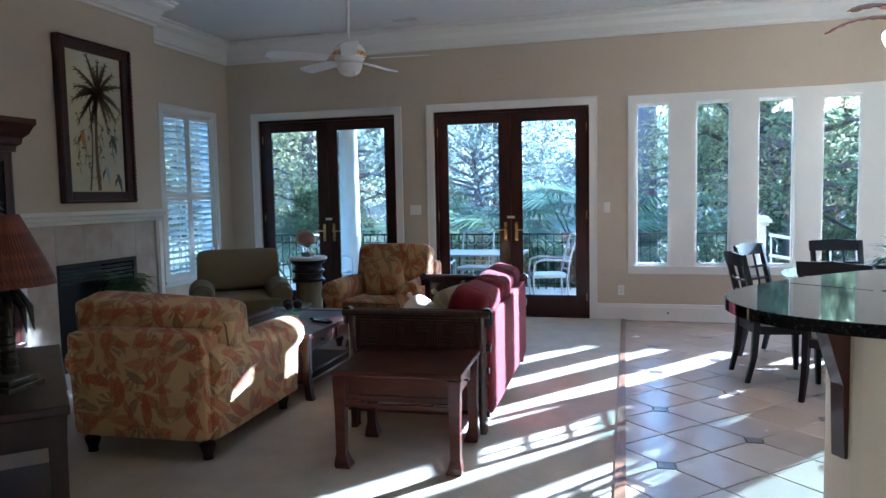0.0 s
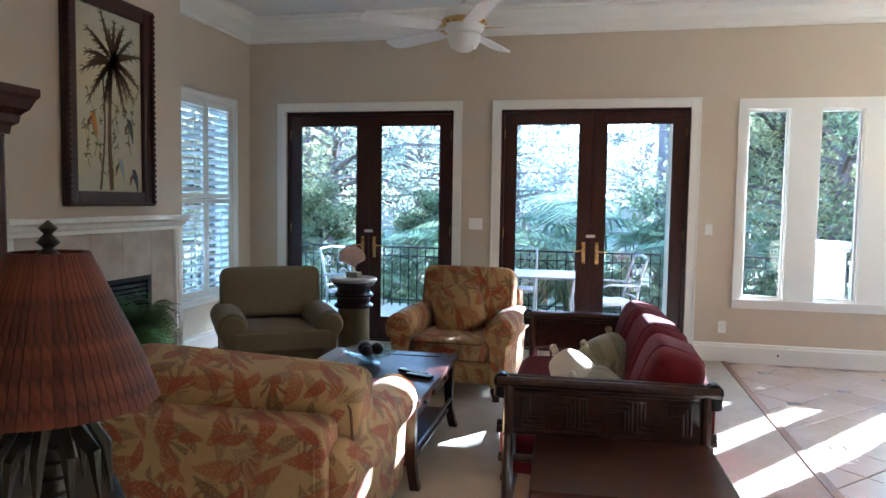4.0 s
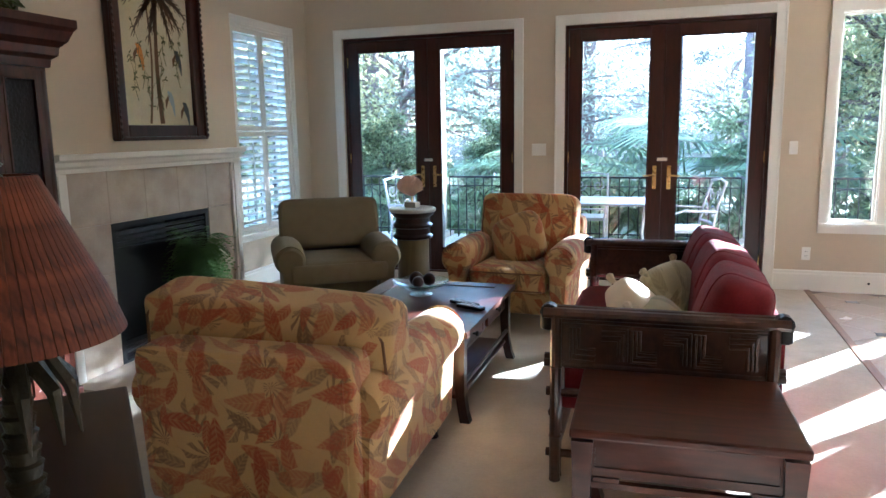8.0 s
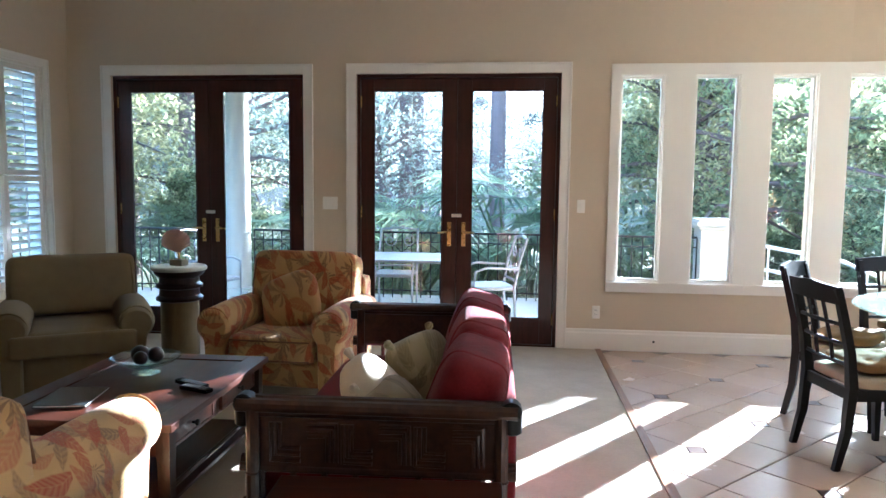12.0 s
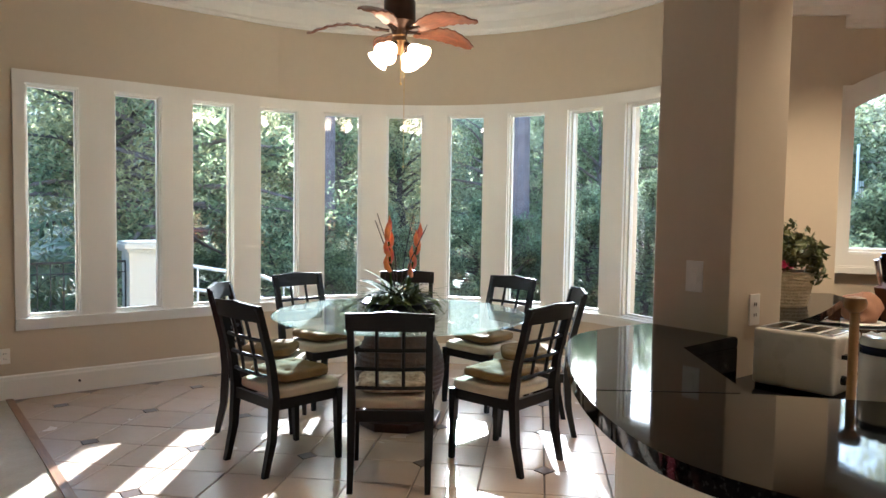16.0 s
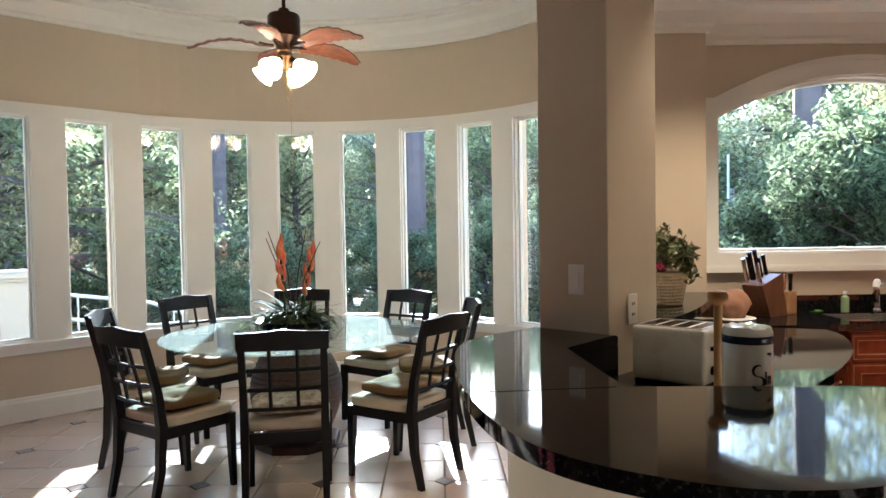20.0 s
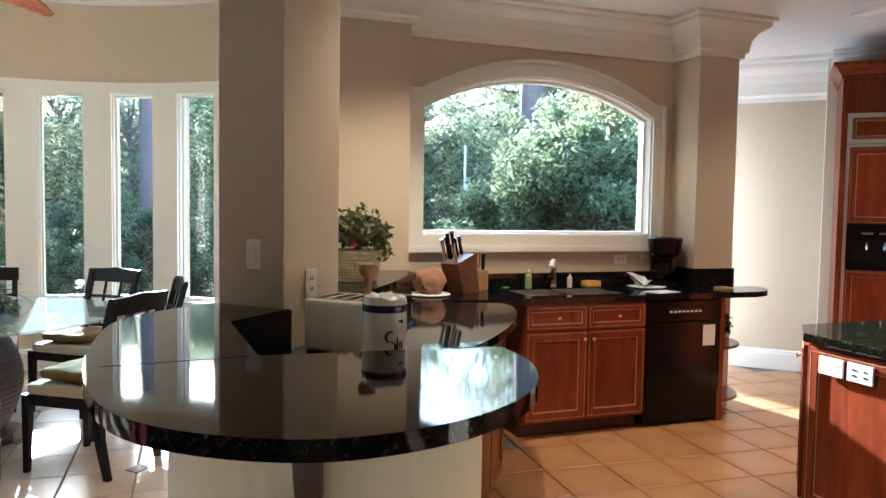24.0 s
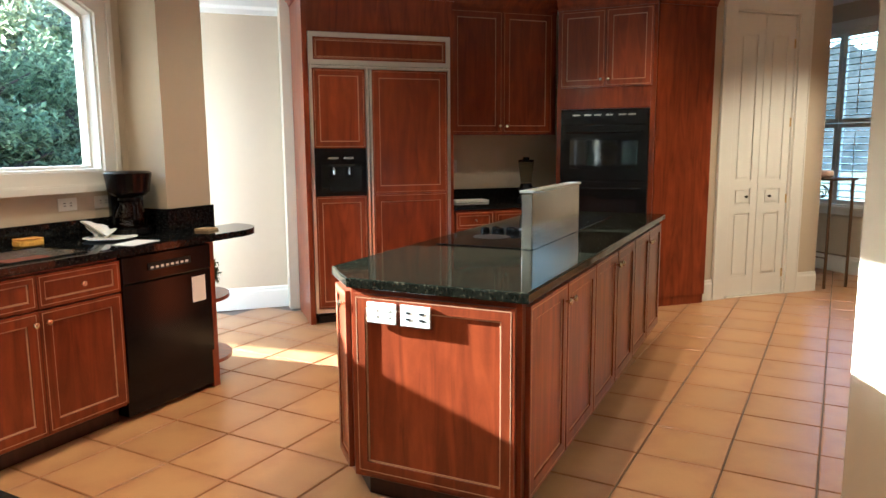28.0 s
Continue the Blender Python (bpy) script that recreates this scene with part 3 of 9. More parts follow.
def casing(name, x0, x1, z0, z1, w, m, label, sill=False):
    """A door or window casing in the local xz plane, standing out towards -y."""
    bm = bmesh.new()
    for a, b, c, d in ((x0 - w, x0, z0, z1 + w), (x1, x1 + w, z0, z1 + w), (x0, x1, z1, z1 + w)):
        box(bm, a, b, -0.02, -0.001, c, d, m, bevel=0.004)
    for a, b, c, d in ((x0 - w, x0 - w + 0.018, z0, z1 + w), (x1 + w - 0.018, x1 + w, z0, z1 + w), (x0 - w + 0.018, x1 + w - 0.018, z1 + w - 0.018, z1 + w)):
        box(bm, a, b, -0.03, -0.0205, c, d, m, bevel=0.004)
    if sill:
        box(bm, x0 - w, x1 + w, -0.02, -0.001, z0 - w, z0, m, bevel=0.004)
        box(bm, x0 - w - 0.01, x1 + w + 0.01, -0.045, -0.0205, z0 - 0.03, z0 + 0.004, m, bevel=0.004)
    return setting(name, bm, TRIM, label, "trim")




def french_door(n, x0, x1):
    """A pair of glazed mahogany leaves in their frame."""
    top = setting("door_%d" % n, frame_ring(bmesh.new(), x0, x1, 0.0, 2.44, 0.03, NY + 0.03, NY + 0.17, bottom=0.015), MAHOG, "pair of closed mahogany french doors with full glass panes", "door")
    mid = (x0 + x1) / 2
    for i, (a, b) in enumerate(((x0 + 0.032, mid - 0.003), (mid + 0.003, x1 - 0.032))):
        bm = bmesh.new()
        y0, y1 = NY + 0.055, NY + 0.10
        sl, sr = (0.115, 0.125) if i == 0 else (0.125, 0.115)
        box(bm, a, a + sl, y0, y1, 0.018, 2.405, bevel=0.004), box(bm, b - sr, b, y0, y1, 0.018, 2.405, bevel=0.004)
        box(bm, a + sl, b - sr, y0, y1, 2.30, 2.405, bevel=0.004), box(bm, a + sl, b - sr, y0, y1, 0.018, 0.25, bevel=0.004)
        frame_ring(bm, a + sl, b - sr, 0.25, 2.30, 0.012, y0 - 0.004, y0 + 0.012)
        leaf = part("door_leaf", bm, MAHOG, top)
        bm = bmesh.new()
        box(bm, a + sl - 0.005, b - sr + 0.005, y0 + 0.018, y0 + 0.024, 0.245, 2.305)
        g = part("pane", bm, GLASS, leaf, "clear glass pane")
        g.visible_shadow = False
        hx = b - sr / 2 if i == 0 else a + sl / 2
        bm = bmesh.new()
        box(bm, hx - 0.018, hx + 0.018, y0 - 0.008, y0 - 0.0005, 0.90, 1.12, bevel=0.003)
        tube(bm, [(hx, y0 - 0.006, 1.03), (hx, y0 - 0.05, 1.03)], 0.010, 8)
        s = -1 if i == 0 else 1
        tube(bm, [(hx, y0 - 0.05, 1.03), (hx + s * 0.02, y0 - 0.055, 1.032), (hx + s * 0.10, y0 - 0.052, 1.025)], 0.009, 8)
        lathe(bm, [(0.014, 0), (0.014, 0.012), (0.009, 0.014)], 12, pose(hx, y0 - 0.008, 0.945, 90, 0, 0))
        part("door_handle", bm, BRASS, leaf, "brass lever handle on a long plate", True)
        for z in (0.25, 1.2, 2.2):
            bm = bmesh.new()
            hx2 = a if i == 0 else b
            tube(bm, [(hx2, y0 - 0.004, z - 0.05), (hx2, y0 - 0.004, z + 0.05)], 0.007, 8)
            part("hinge", bm, BRASS, leaf, "brass hinge")
    bm = bmesh.new()
    frame_ring(bm, x0 + 0.0305, x1 - 0.0305, 0.016, 2.4095, 0.03, NY + 0.101, NY + 0.125, bottom=0.02)
    box(bm, mid - 0.03, mid + 0.03, NY + 0.101, NY + 0.115, 0.037, 2.379)
    part("door_stop", bm, MAHOG, top)
    bm = bmesh.new()
    box(bm, mid - 0.045, mid + 0.045, NY + 0.045, NY + 0.0535, 1.165, 1.195, bevel=0.002)
    part("latch", bm, WHITEP, top, "small white door latch")
    casing("trim_door_%d" % n, x0, x1, 0.0, 2.44, 0.09, Matrix.Translation((0, NY, 0)), "white painted door casing")
    return top


for i, d in enumerate(DOORS):
    french_door(i + 1, d[0], d[1])
# tall bay windows
for i, (a, b, c, d) in enumerate(PANES):
    s = (a + b) / 2
    x, y = north(s, 0)
    ang = 0 if s <= CX else -math.degrees((s - CX) / CR)
    w = (b - a) / 2
    bm = bmesh.new()
    frame_ring(bm, -w, w, c, d, 0.008, 0.0, 0.075)
    frame_ring(bm, -w + 0.008, w - 0.008, c + 0.008, d - 0.008, 0.016, 0.035, 0.075)
    top = setting("window_%d" % (i + 1), bm, TRIM, "tall narrow fixed window with white frame", "window")
    top.matrix_basis = pose(x, y, 0, 0, 0, ang)
    bm = bmesh.new()
    box(bm, -w + 0.02, w - 0.02, 0.052, 0.058, c + 0.02, d - 0.02)
    g = part("pane", bm, GLASS, top, "clear glass pane")
    g.visible_shadow = False
# arched kitchen window
bm = bmesh.new()
pts = [(WA, WS), (WB, WS)] + [(WB + (WA - WB) * i / 24, arch(WB + (WA - WB) * i / 24)) for i in range(25)]


def ring_xz(bm, poly, w, y0, y1, m):
    """A band of width w inside a closed outline in the xz plane."""
    n = len(poly)
    inn = []
    for i in range(n):
        p0, p1, p2 = Vector(poly[i - 1]), Vector(poly[i]), Vector(poly[(i + 1) % n])
        d0, d1 = (p1 - p0), (p2 - p1)
        d0 = d0.normalized() if d0.length > 1e-6 else d1.normalized()
        d1 = d1.normalized() if d1.length > 1e-6 else d0
        n0, n1 = Vector((-d0.y, d0.x)), Vector((-d1.y, d1.x))
        k = n0 + n1
        k = k / max(0.3, k.dot(n0))
        inn.append(p1 + k * w)
    va = [[bm.verts.new(m @ Vector((p[0], y, p[1]))) for p in q] for y in (y0, y1) for q in (poly, inn)]
    for i in range(n):
        j = (i + 1) % n
        for p, q in ((0, 1), (3, 2), (1, 3), (2, 0)):
            bm.faces.new((va[p][i], va[p][j], va[q][j], va[q][i]))
    return bm


ring_xz(bm, pts, 0.03, 0.07, 0.13, K)
ring_xz(bm, pts, 0.012, 0.0, 0.07, K)
top = setting("window_12", bm, TRIM, "wide arched kitchen picture window with white frame", "window")
bm = bmesh.new()
f = bm.faces.new([bm.verts.new(K @ Vector((p[0], 0.10, p[1]))) for p in pts[:2] + pts[2:]])
g = part("pane", bm, GLASS, top, "clear arched glass pane")
g.visible_shadow = False
bm = bmesh.new()
ring_xz(bm, pts, -0.10, -0.022, -0.001, K)
out = [(WA - 0.10, WS - 0.10), (WB + 0.10, WS - 0.10)]
for i in range(25):
    t = i / 24
    u = WB + 0.10 + (WA - WB - 0.20) * t
    out.append((u, arch(min(max(u, WA), WB)) + 0.10 + 0.02 * math.sin(math.pi * t)))
ring_xz(bm, out, 0.03, -0.036, -0.0225, K)
box(bm, WA - 0.11, WB + 0.11, -0.05, -0.0365, WS - 0.115, WS - 0.08, K)
setting("trim_window_12", bm, TRIM, "white painted casing of the arched window", "trim")
# louvred window on the west wall
SH = Matrix.Translation((WX, 0, 0)) @ pose(0, 0, 0, 0, 0, 90)   # local x along +y, local -y into the room
casing("trim_window_13", 7.03, 8.02, 0.54, 2.46, 0.07, SH, "white painted casing of the shuttered window", True)
bm = bmesh.new()
frame_ring(bm, 7.03, 8.02, 0.54, 2.46, 0.02, 0.0, 0.16, SH)
top = setting("window_13", bm, TRIM, "window behind open white louvred shutters", "window")
bm = bmesh.new()
box(bm, 7.05, 8.0, 0.13, 0.136, 0.56, 2.44, SH)
g = part("pane", bm, GLASS, top)
g.visible_shadow = False


def shutters(x0, x1, zs, m, parent, tilt):
    """Louvred panels, two abreast in each tier."""
    mid = (x0 + x1) / 2
    slat = None
    for z0, z1 in zip(zs, zs[1:]):
        for a, b in ((x0, mid), (mid, x1)):
            bm = bmesh.new()
            frame_ring(bm, a + 0.003, b - 0.003, z0 + 0.003, z1 - 0.003, 0.045, 0.01, 0.04, m)
            tube(bm, [m @ Vector(((a + b) / 2, -0.012, z0 + 0.1)), m @ Vector(((a + b) / 2, -0.012, z1 - 0.1))], 0.006, 6)
            p = part("shutter", bm, TRIM, parent)
            k = int((z1 - z0 - 0.10) / 0.066)
            for i in range(k):
                z = z0 + 0.05 + (i + 0.5) * (z1 - z0 - 0.10) / k
                mm = m @ pose((a + b) / 2, 0.025, z, tilt, 0, 0)
                if slat is None:
                    bm = bmesh.new()
                    box(bm, -(b - a) / 2 + 0.05, (b - a) / 2 - 0.05, -0.032, 0.032, -0.005, 0.005)
                    slat = part("slat", bm, TRIM, p, m=mm)
                else:
                    share("slat", slat, p, mm)


shutters(7.05, 8.0, [0.56, 1.50, 2.44], SH, top, -30)
# far window behind the console
FW = Matrix.Translation((0, -4.4, 0)) @ pose(0, 0, 0, 0, 0, 180)
casing("trim_window_14", -7.03, -6.03, 0.72, 2.60, 0.09, FW, "white painted casing of the far window", True)
bm = bmesh.new()
frame_ring(bm, -7.03, -6.03, 0.72, 2.60, 0.02, 0.0, 0.13, FW)
top = setting("window_14", bm, TRIM, "far window with white louvred shutters", "window")
shutters(-7.01, -6.05, [0.74, 1.62, 2.58], FW, top, 4)
# pantry door
PM = Matrix.Translation((5.72, 0, 0)) @ pose(0, 0, 0, 0, 0, -90)   # local x along -y, local -y into the room
casing("trim_door_3", 2.26, 2.96, 0.0, 2.56, 0.14, PM, "white painted casing of the pantry door")
bm = bmesh.new()
frame_ring(bm, 2.26, 2.96, 0.0, 2.56, 0.012, 0.0, 0.12, PM, bottom=0.006)
top = setting("door_3", bm, TRIM, "closed white bifold pantry door with raised panels", "door")
for a, b in ((2.275, 2.606), (2.611, 2.945)):
    bm = bmesh.new()
    box(bm, a, b, 0.035, 0.05, 0.012, 2.54, PM)
    for z0, z1 in ((0.012, 0.20), (0.78, 0.86), (1.00, 1.08), (2.36, 2.54)):
        box(bm, a, b, 0.022, 0.0345, z0, z1, PM)
    box(bm, a, a + 0.075, 0.0215, 0.034, 0.012, 2.54, PM), box(bm, b - 0.075, b, 0.0215, 0.034, 0.012, 2.54, PM)
    for z0, z1 in ((0.22, 0.76), (0.875, 0.985), (1.10, 2.34)):
        box(bm, a + 0.095, b - 0.095, 0.026, 0.0348, z0, z1, PM, bevel=0.006)
    lf = part("door_leaf", bm, TRIM, top)
    bm = bmesh.new()
    kx = b - 0.13 if a < 2.5 else a + 0.13
    lathe(bm, [(0.006, 0), (0.006, 0.012), (0.014, 0.02), (0.010, 0.03), (0, 0.032)], 12, PM @ pose(kx, 0.026, 0.93, 90, 0, 0))
    part("knob", bm, IRON, lf, "small dark knob", True)
    for z in (0.2, 0.9, 1.6, 2.3):
        bm = bmesh.new()
        hx = a if a < 2.5 else b
        box(bm, hx - 0.008, hx + 0.008, 0.012, 0.0205, z - 0.04, z + 0.04, PM)
        part("hinge", bm, BRASS, lf, "brass hinge")


def plate(kind, m, holes=1):
    """A wall plate: a switch or a socket."""
    bm = bmesh.new()
    w = 0.035 * holes
    box(bm, -w, w, -0.006, -0.0005, -0.058, 0.058, None, bevel=0.002)
    o = thing(kind, "white plastic light switch plate" if kind == "light_switch" else "white plastic wall socket", "switch" if kind == "light_switch" else "socket", m)
    part("plate", bm, WHITEP, o)
    for k in range(holes):
        cx = (k - (holes - 1) / 2) * 0.046 * 1.5
        bm = bmesh.new()
        if kind == "light_switch":
            box(bm, cx - 0.016, cx + 0.016, -0.012, -0.0065, -0.032, 0.032, pose(0, 0, 0, 3), bevel=0.002)
            part("rocker", bm, WHITEP, o)
        else:
            bm.free()
            for z in (-0.02, 0.02):
                for dx in (-0.007, 0.007):
                    part("slot", box(bmesh.new(), cx + dx - 0.002, cx + dx + 0.002, -0.0075, -0.0065, z - 0.006, z + 0.006), BLACKP, o)
    return o


plate("wall_socket", pose(-0.034, NY, 0.34))
plate("light_switch", pose(-0.19, NY, 1.28))
plate("light_switch", pose(-2.455, NY, 1.28), 2)
plate("light_switch", pose(COL[0], 3.68, 1.27, 0, 0, -90))
plate("wall_socket", pose(1.88, COL[2], 1.15))
bm = bmesh.new()
lathe(bm, [(0.010, 0), (0.010, 0.004), (0.006, 0.006), (0, 0.006)], 12, pose(0.474, NY - 0.018, 0.092, 90, 0, 0))
tagged(part("cable_outlet", bm, IRON, None), "small dark cable outlet in the baseboard", "socket")
for u, n in ((1.43, 2), (1.66, 2)):
    o = plate("wall_socket", K @ pose(u, 0, 1.10, 0, 90, 0), 1)

# ---- fireplace ----
MARBLE = material("travertine_tile", (0.46, 0.39, 0.31), 0.35, var=0.12, scale=7, second=(0.33, 0.265, 0.20), mix_scale=7, per_object=0.06, bump=0.03, bump_scale=20)
SOOT = material("black_firebox_metal", (0.010, 0.010, 0.011), 0.45, 0.3, var=0.2, scale=20)
FP = Matrix.Translation((BX, 0, 0)) @ pose(0, 0, 0, 0, 0, 90)
fire = thing("fireplace", "fireplace with travertine tile surround and white mantel", "fireplace", Matrix())
bm = bmesh.new()
shelf = [(0.0, 1.26), (0.03, 1.26), (0.035, 1.285), (0.06, 1.30), (0.075, 1.325), (0.11, 1.34), (0.115, 1.37), (0.0, 1.37)]
moulding(bm, [(BX, 6.29), (BX, 4.50)], shelf)
part("mantel", bm, TRIM, fire, "white painted mantel shelf")
for a, b in ((4.52, 4.61), (6.19, 6.28)):
    bm = bmesh.new()
    box(bm, a, b, -0.035, -0.001, 0.0, 1.258, FP, bevel=0.006), box(bm, a + 0.02, b - 0.02, -0.045, -0.0355, 0.02, 1.25, FP, bevel=0.006)
    part("pilaster", bm, TRIM, fire, "white painted side trim")
def stone(a, b, z0, z1):
    bm = bmesh.new()
    box(bm, a + 0.0008, b - 0.0008, -0.014, -0.001, z0 + 0.0008, z1 - 0.0008, FP, bevel=0.0008, seg=1)
    part("tile", bm, MARBLE, fire)
for a, b in ((4.61, 4.93), (5.90, 6.19)):
    for z0, z1 in ((0.0, 0.31), (0.31, 0.62), (0.62, 0.935), (0.935, 1.258)):
        stone(a, b, z0, z1)
for k in range(3):
    stone(4.93 + 0.97 / 3 * k, 4.93 + 0.97 / 3 * (k + 1), 0.935, 1.258)
bm = bmesh.new()
frame_ring(bm, 4.935, 5.895, 0.0, 0.93, 0.035, -0.012, 0.02, FP)
part("firebox_frame", bm, SOOT, fire, "black metal frame")
for b in ((4.95, 5.88, 0.36, 0.38, 0.0, 0.93), (4.95, 4.97, 0.021, 0.36, 0.0, 0.93), (5.86, 5.88, 0.021, 0.36, 0.0, 0.93), (4.97, 5.86, 0.021, 0.36, 0.0, 0.02), (4.97, 5.86, 0.021, 0.36, 0.90, 0.92)):
    part("firebox_panel", box(bmesh.new(), *b, FP), SOOT, fire, "black metal panel")
for z in (0.865, 0.83, 0.795, 0.76, 0.06, 0.09, 0.12):
    bm = bmesh.new()
    box(bm, 4.97, 5.86, 0.0, 0.03, z - 0.012, z + 0.008, FP @ pose(0, 0, 0, 0, 0, 0))
    part("louvre", bm, SOOT, fire)
bm = bmesh.new()
box(bm, BX + 0.002, BX + 0.42, 4.50, 6.30, 0.0, 0.018, bevel=0.003)
part("hearth", bm, MARBLE, fire, "flat travertine hearth")

# ---- living area ----
def leaf_fabric(name, ground, red, green):
    """Woven cloth with a printed pattern of large drooping leaves."""
    mt = material(name, ground, 0.9, var=0.08, scale=8, bump=0.25, bump_scale=400, spec=0.15, sheen=0.2)
    n, l = mt.node_tree.nodes, mt.node_tree.links
    co = next(k for k in n if k.type == "TEX_COORD")
    mix = next(k for k in n if k.type == "MIX")
    out = mix.outputs[2]
    ends = [k.to_socket for k in out.links]

    def calc(op, x, y=None, z=None):
        k = n.new("ShaderNodeMath")
        k.operation = op
        for i, v in enumerate((x, y, z)):
            if v is None:
                continue
            if isinstance(v, (int, float)):
                k.inputs[i].default_value = v
            else:
                l.new(v, k.inputs[i])
        return k.outputs[0]

    sp = n.new("ShaderNodeSeparateXYZ")
    l.new(co.outputs["Object"], sp.inputs[0])
    wob = n.new("ShaderNodeTexNoise")
    wob.inputs["Scale"].default_value = 9
    l.new(co.outputs["Object"], wob.inputs["Vector"])
    # one flat sheet of cloth folded over the form
    u = calc("MULTIPLY_ADD", sp.outputs[1], 0.8, sp.outputs[0])
    v = calc("MULTIPLY_ADD", sp.outputs[1], 0.6, sp.outputs[2])
    u = calc("MULTIPLY_ADD", wob.outputs["Fac"], 0.05, u)
    for col, scale, seed, long, thin, gate, spikes in ((green, 6.6, 3.1, 0.55, 0.17, 0.35, 5.0), (green, 6.4, 9.7, 0.56, 0.16, 0.15, 0.0), (red, 6.0, 5.3, 0.64, 0.20, 0.05, 0.0), (red, 8.0, 1.9, 0.55, 0.17, 0.20, 0.0)):
        cb = n.new("ShaderNodeCombineXYZ")
        l.new(calc("ADD", u, seed), cb.inputs[0]), l.new(calc("ADD", v, seed * 1.7), cb.inputs[1])
        vo = n.new("ShaderNodeTexVoronoi")
        vo.voronoi_dimensions = "2D"
        vo.inputs["Scale"].default_value, vo.inputs["Randomness"].default_value = scale, 0.75
        l.new(cb.outputs[0], vo.inputs["Vector"])
        df = n.new("ShaderNodeVectorMath")
        df.operation = "SUBTRACT"
        l.new(cb.outputs[0], df.inputs[0]), l.new(vo.outputs["Position"], df.inputs[1])
        sc = n.new("ShaderNodeSeparateColor")
        l.new(vo.outputs["Color"], sc.inputs[0])
        d2 = n.new("ShaderNodeSeparateXYZ")
        l.new(df.outputs[0], d2.inputs[0])
        ang = calc("MULTIPLY", sc.outputs[0], 6.28)
        ca, sa = calc("COSINE", ang), calc("SINE", ang)
        px = calc("MULTIPLY", calc("ADD", calc("MULTIPLY", d2.outputs[0], ca), calc("MULTIPLY", d2.outputs[1], sa)), scale)
        py = calc("MULTIPLY", calc("SUBTRACT", calc("MULTIPLY", d2.outputs[1], ca), calc("MULTIPLY", d2.outputs[0], sa)), scale)
        # a bent, pointed blade
        py = calc("ADD", py, calc("MULTIPLY", calc("MULTIPLY", px, px), 0.35))
        tip = calc("MAXIMUM", calc("SUBTRACT", 1.0, calc("POWER", calc("ABSOLUTE", calc("DIVIDE", px, long)), 1.6)), 0.0)
        half = calc("MULTIPLY", tip, thin)
        if spikes:
            # fan of narrow fingers
            th = calc("ARCTAN2", py, calc("ADD", px, 0.35))
            half = calc("MULTIPLY", calc("MULTIPLY", tip, thin * 2.2), calc("GREATER_THAN", calc("SINE", calc("MULTIPLY", th, spikes * 2.6)), 0.1))
        inside = n.new("ShaderNodeMapRange")
        inside.inputs[1].default_value, inside.inputs[2].default_value = -0.02, 0.02
        l.new(calc("SUBTRACT", half, calc("ABSOLUTE", py)), inside.inputs[0])
        vein = calc("MULTIPLY_ADD", calc("SINE", calc("MULTIPLY", calc("SUBTRACT", px, calc("ABSOLUTE", py)), 46.0)), 0.16, 0.76)
        rib = calc("GREATER_THAN", calc("ABSOLUTE", py), 0.012)
        amt = calc("MULTIPLY", calc("MULTIPLY", inside.outputs[0], calc("GREATER_THAN", sc.outputs[1], gate)), calc("MULTIPLY", vein, calc("MULTIPLY_ADD", rib, 0.3, 0.7)))
        amt = calc("MULTIPLY", amt, calc("MULTIPLY_ADD", sc.outputs[2], 0.5, 0.6))
        m2 = n.new("ShaderNodeMix")
        m2.data_type = "RGBA"
        m2.inputs[7].default_value = (*col, 1)
        l.new(amt, m2.inputs[0]), l.new(out, m2.inputs[6])
        out = m2.outputs[2]
    for e in ends:
        l.new(out, e)
    return mt


FLORAL = leaf_fabric("floral_cloth", (0.50, 0.32, 0.125), (0.33, 0.072, 0.028), (0.20, 0.115, 0.055))
PIPING = material("dark_piping", (0.16, 0.075, 0.035), 0.9)
OLIVE = material("olive_cloth", (0.19, 0.15, 0.085), 0.92, var=0.10, scale=10, bump=0.25, bump_scale=500, spec=0.12, sheen=0.08)
RED = material("brick_red_cloth", (0.17, 0.017, 0.022), 0.9, var=0.22, scale=9, bump=0.3, bump_scale=420, spec=0.1, sheen=0.06, second=(0.13, 0.012, 0.016), mix_scale=11)
CREAM = material("cream_cloth", (0.66, 0.58, 0.45), 0.9, var=0.07, scale=9, bump=0.2, bump_scale=350, spec=0.15, sheen=0.2)
SAGE = leaf_fabric("sage_print_cloth", (0.33, 0.27, 0.155), (0.17, 0.14, 0.075), (0.45, 0.38, 0.25))


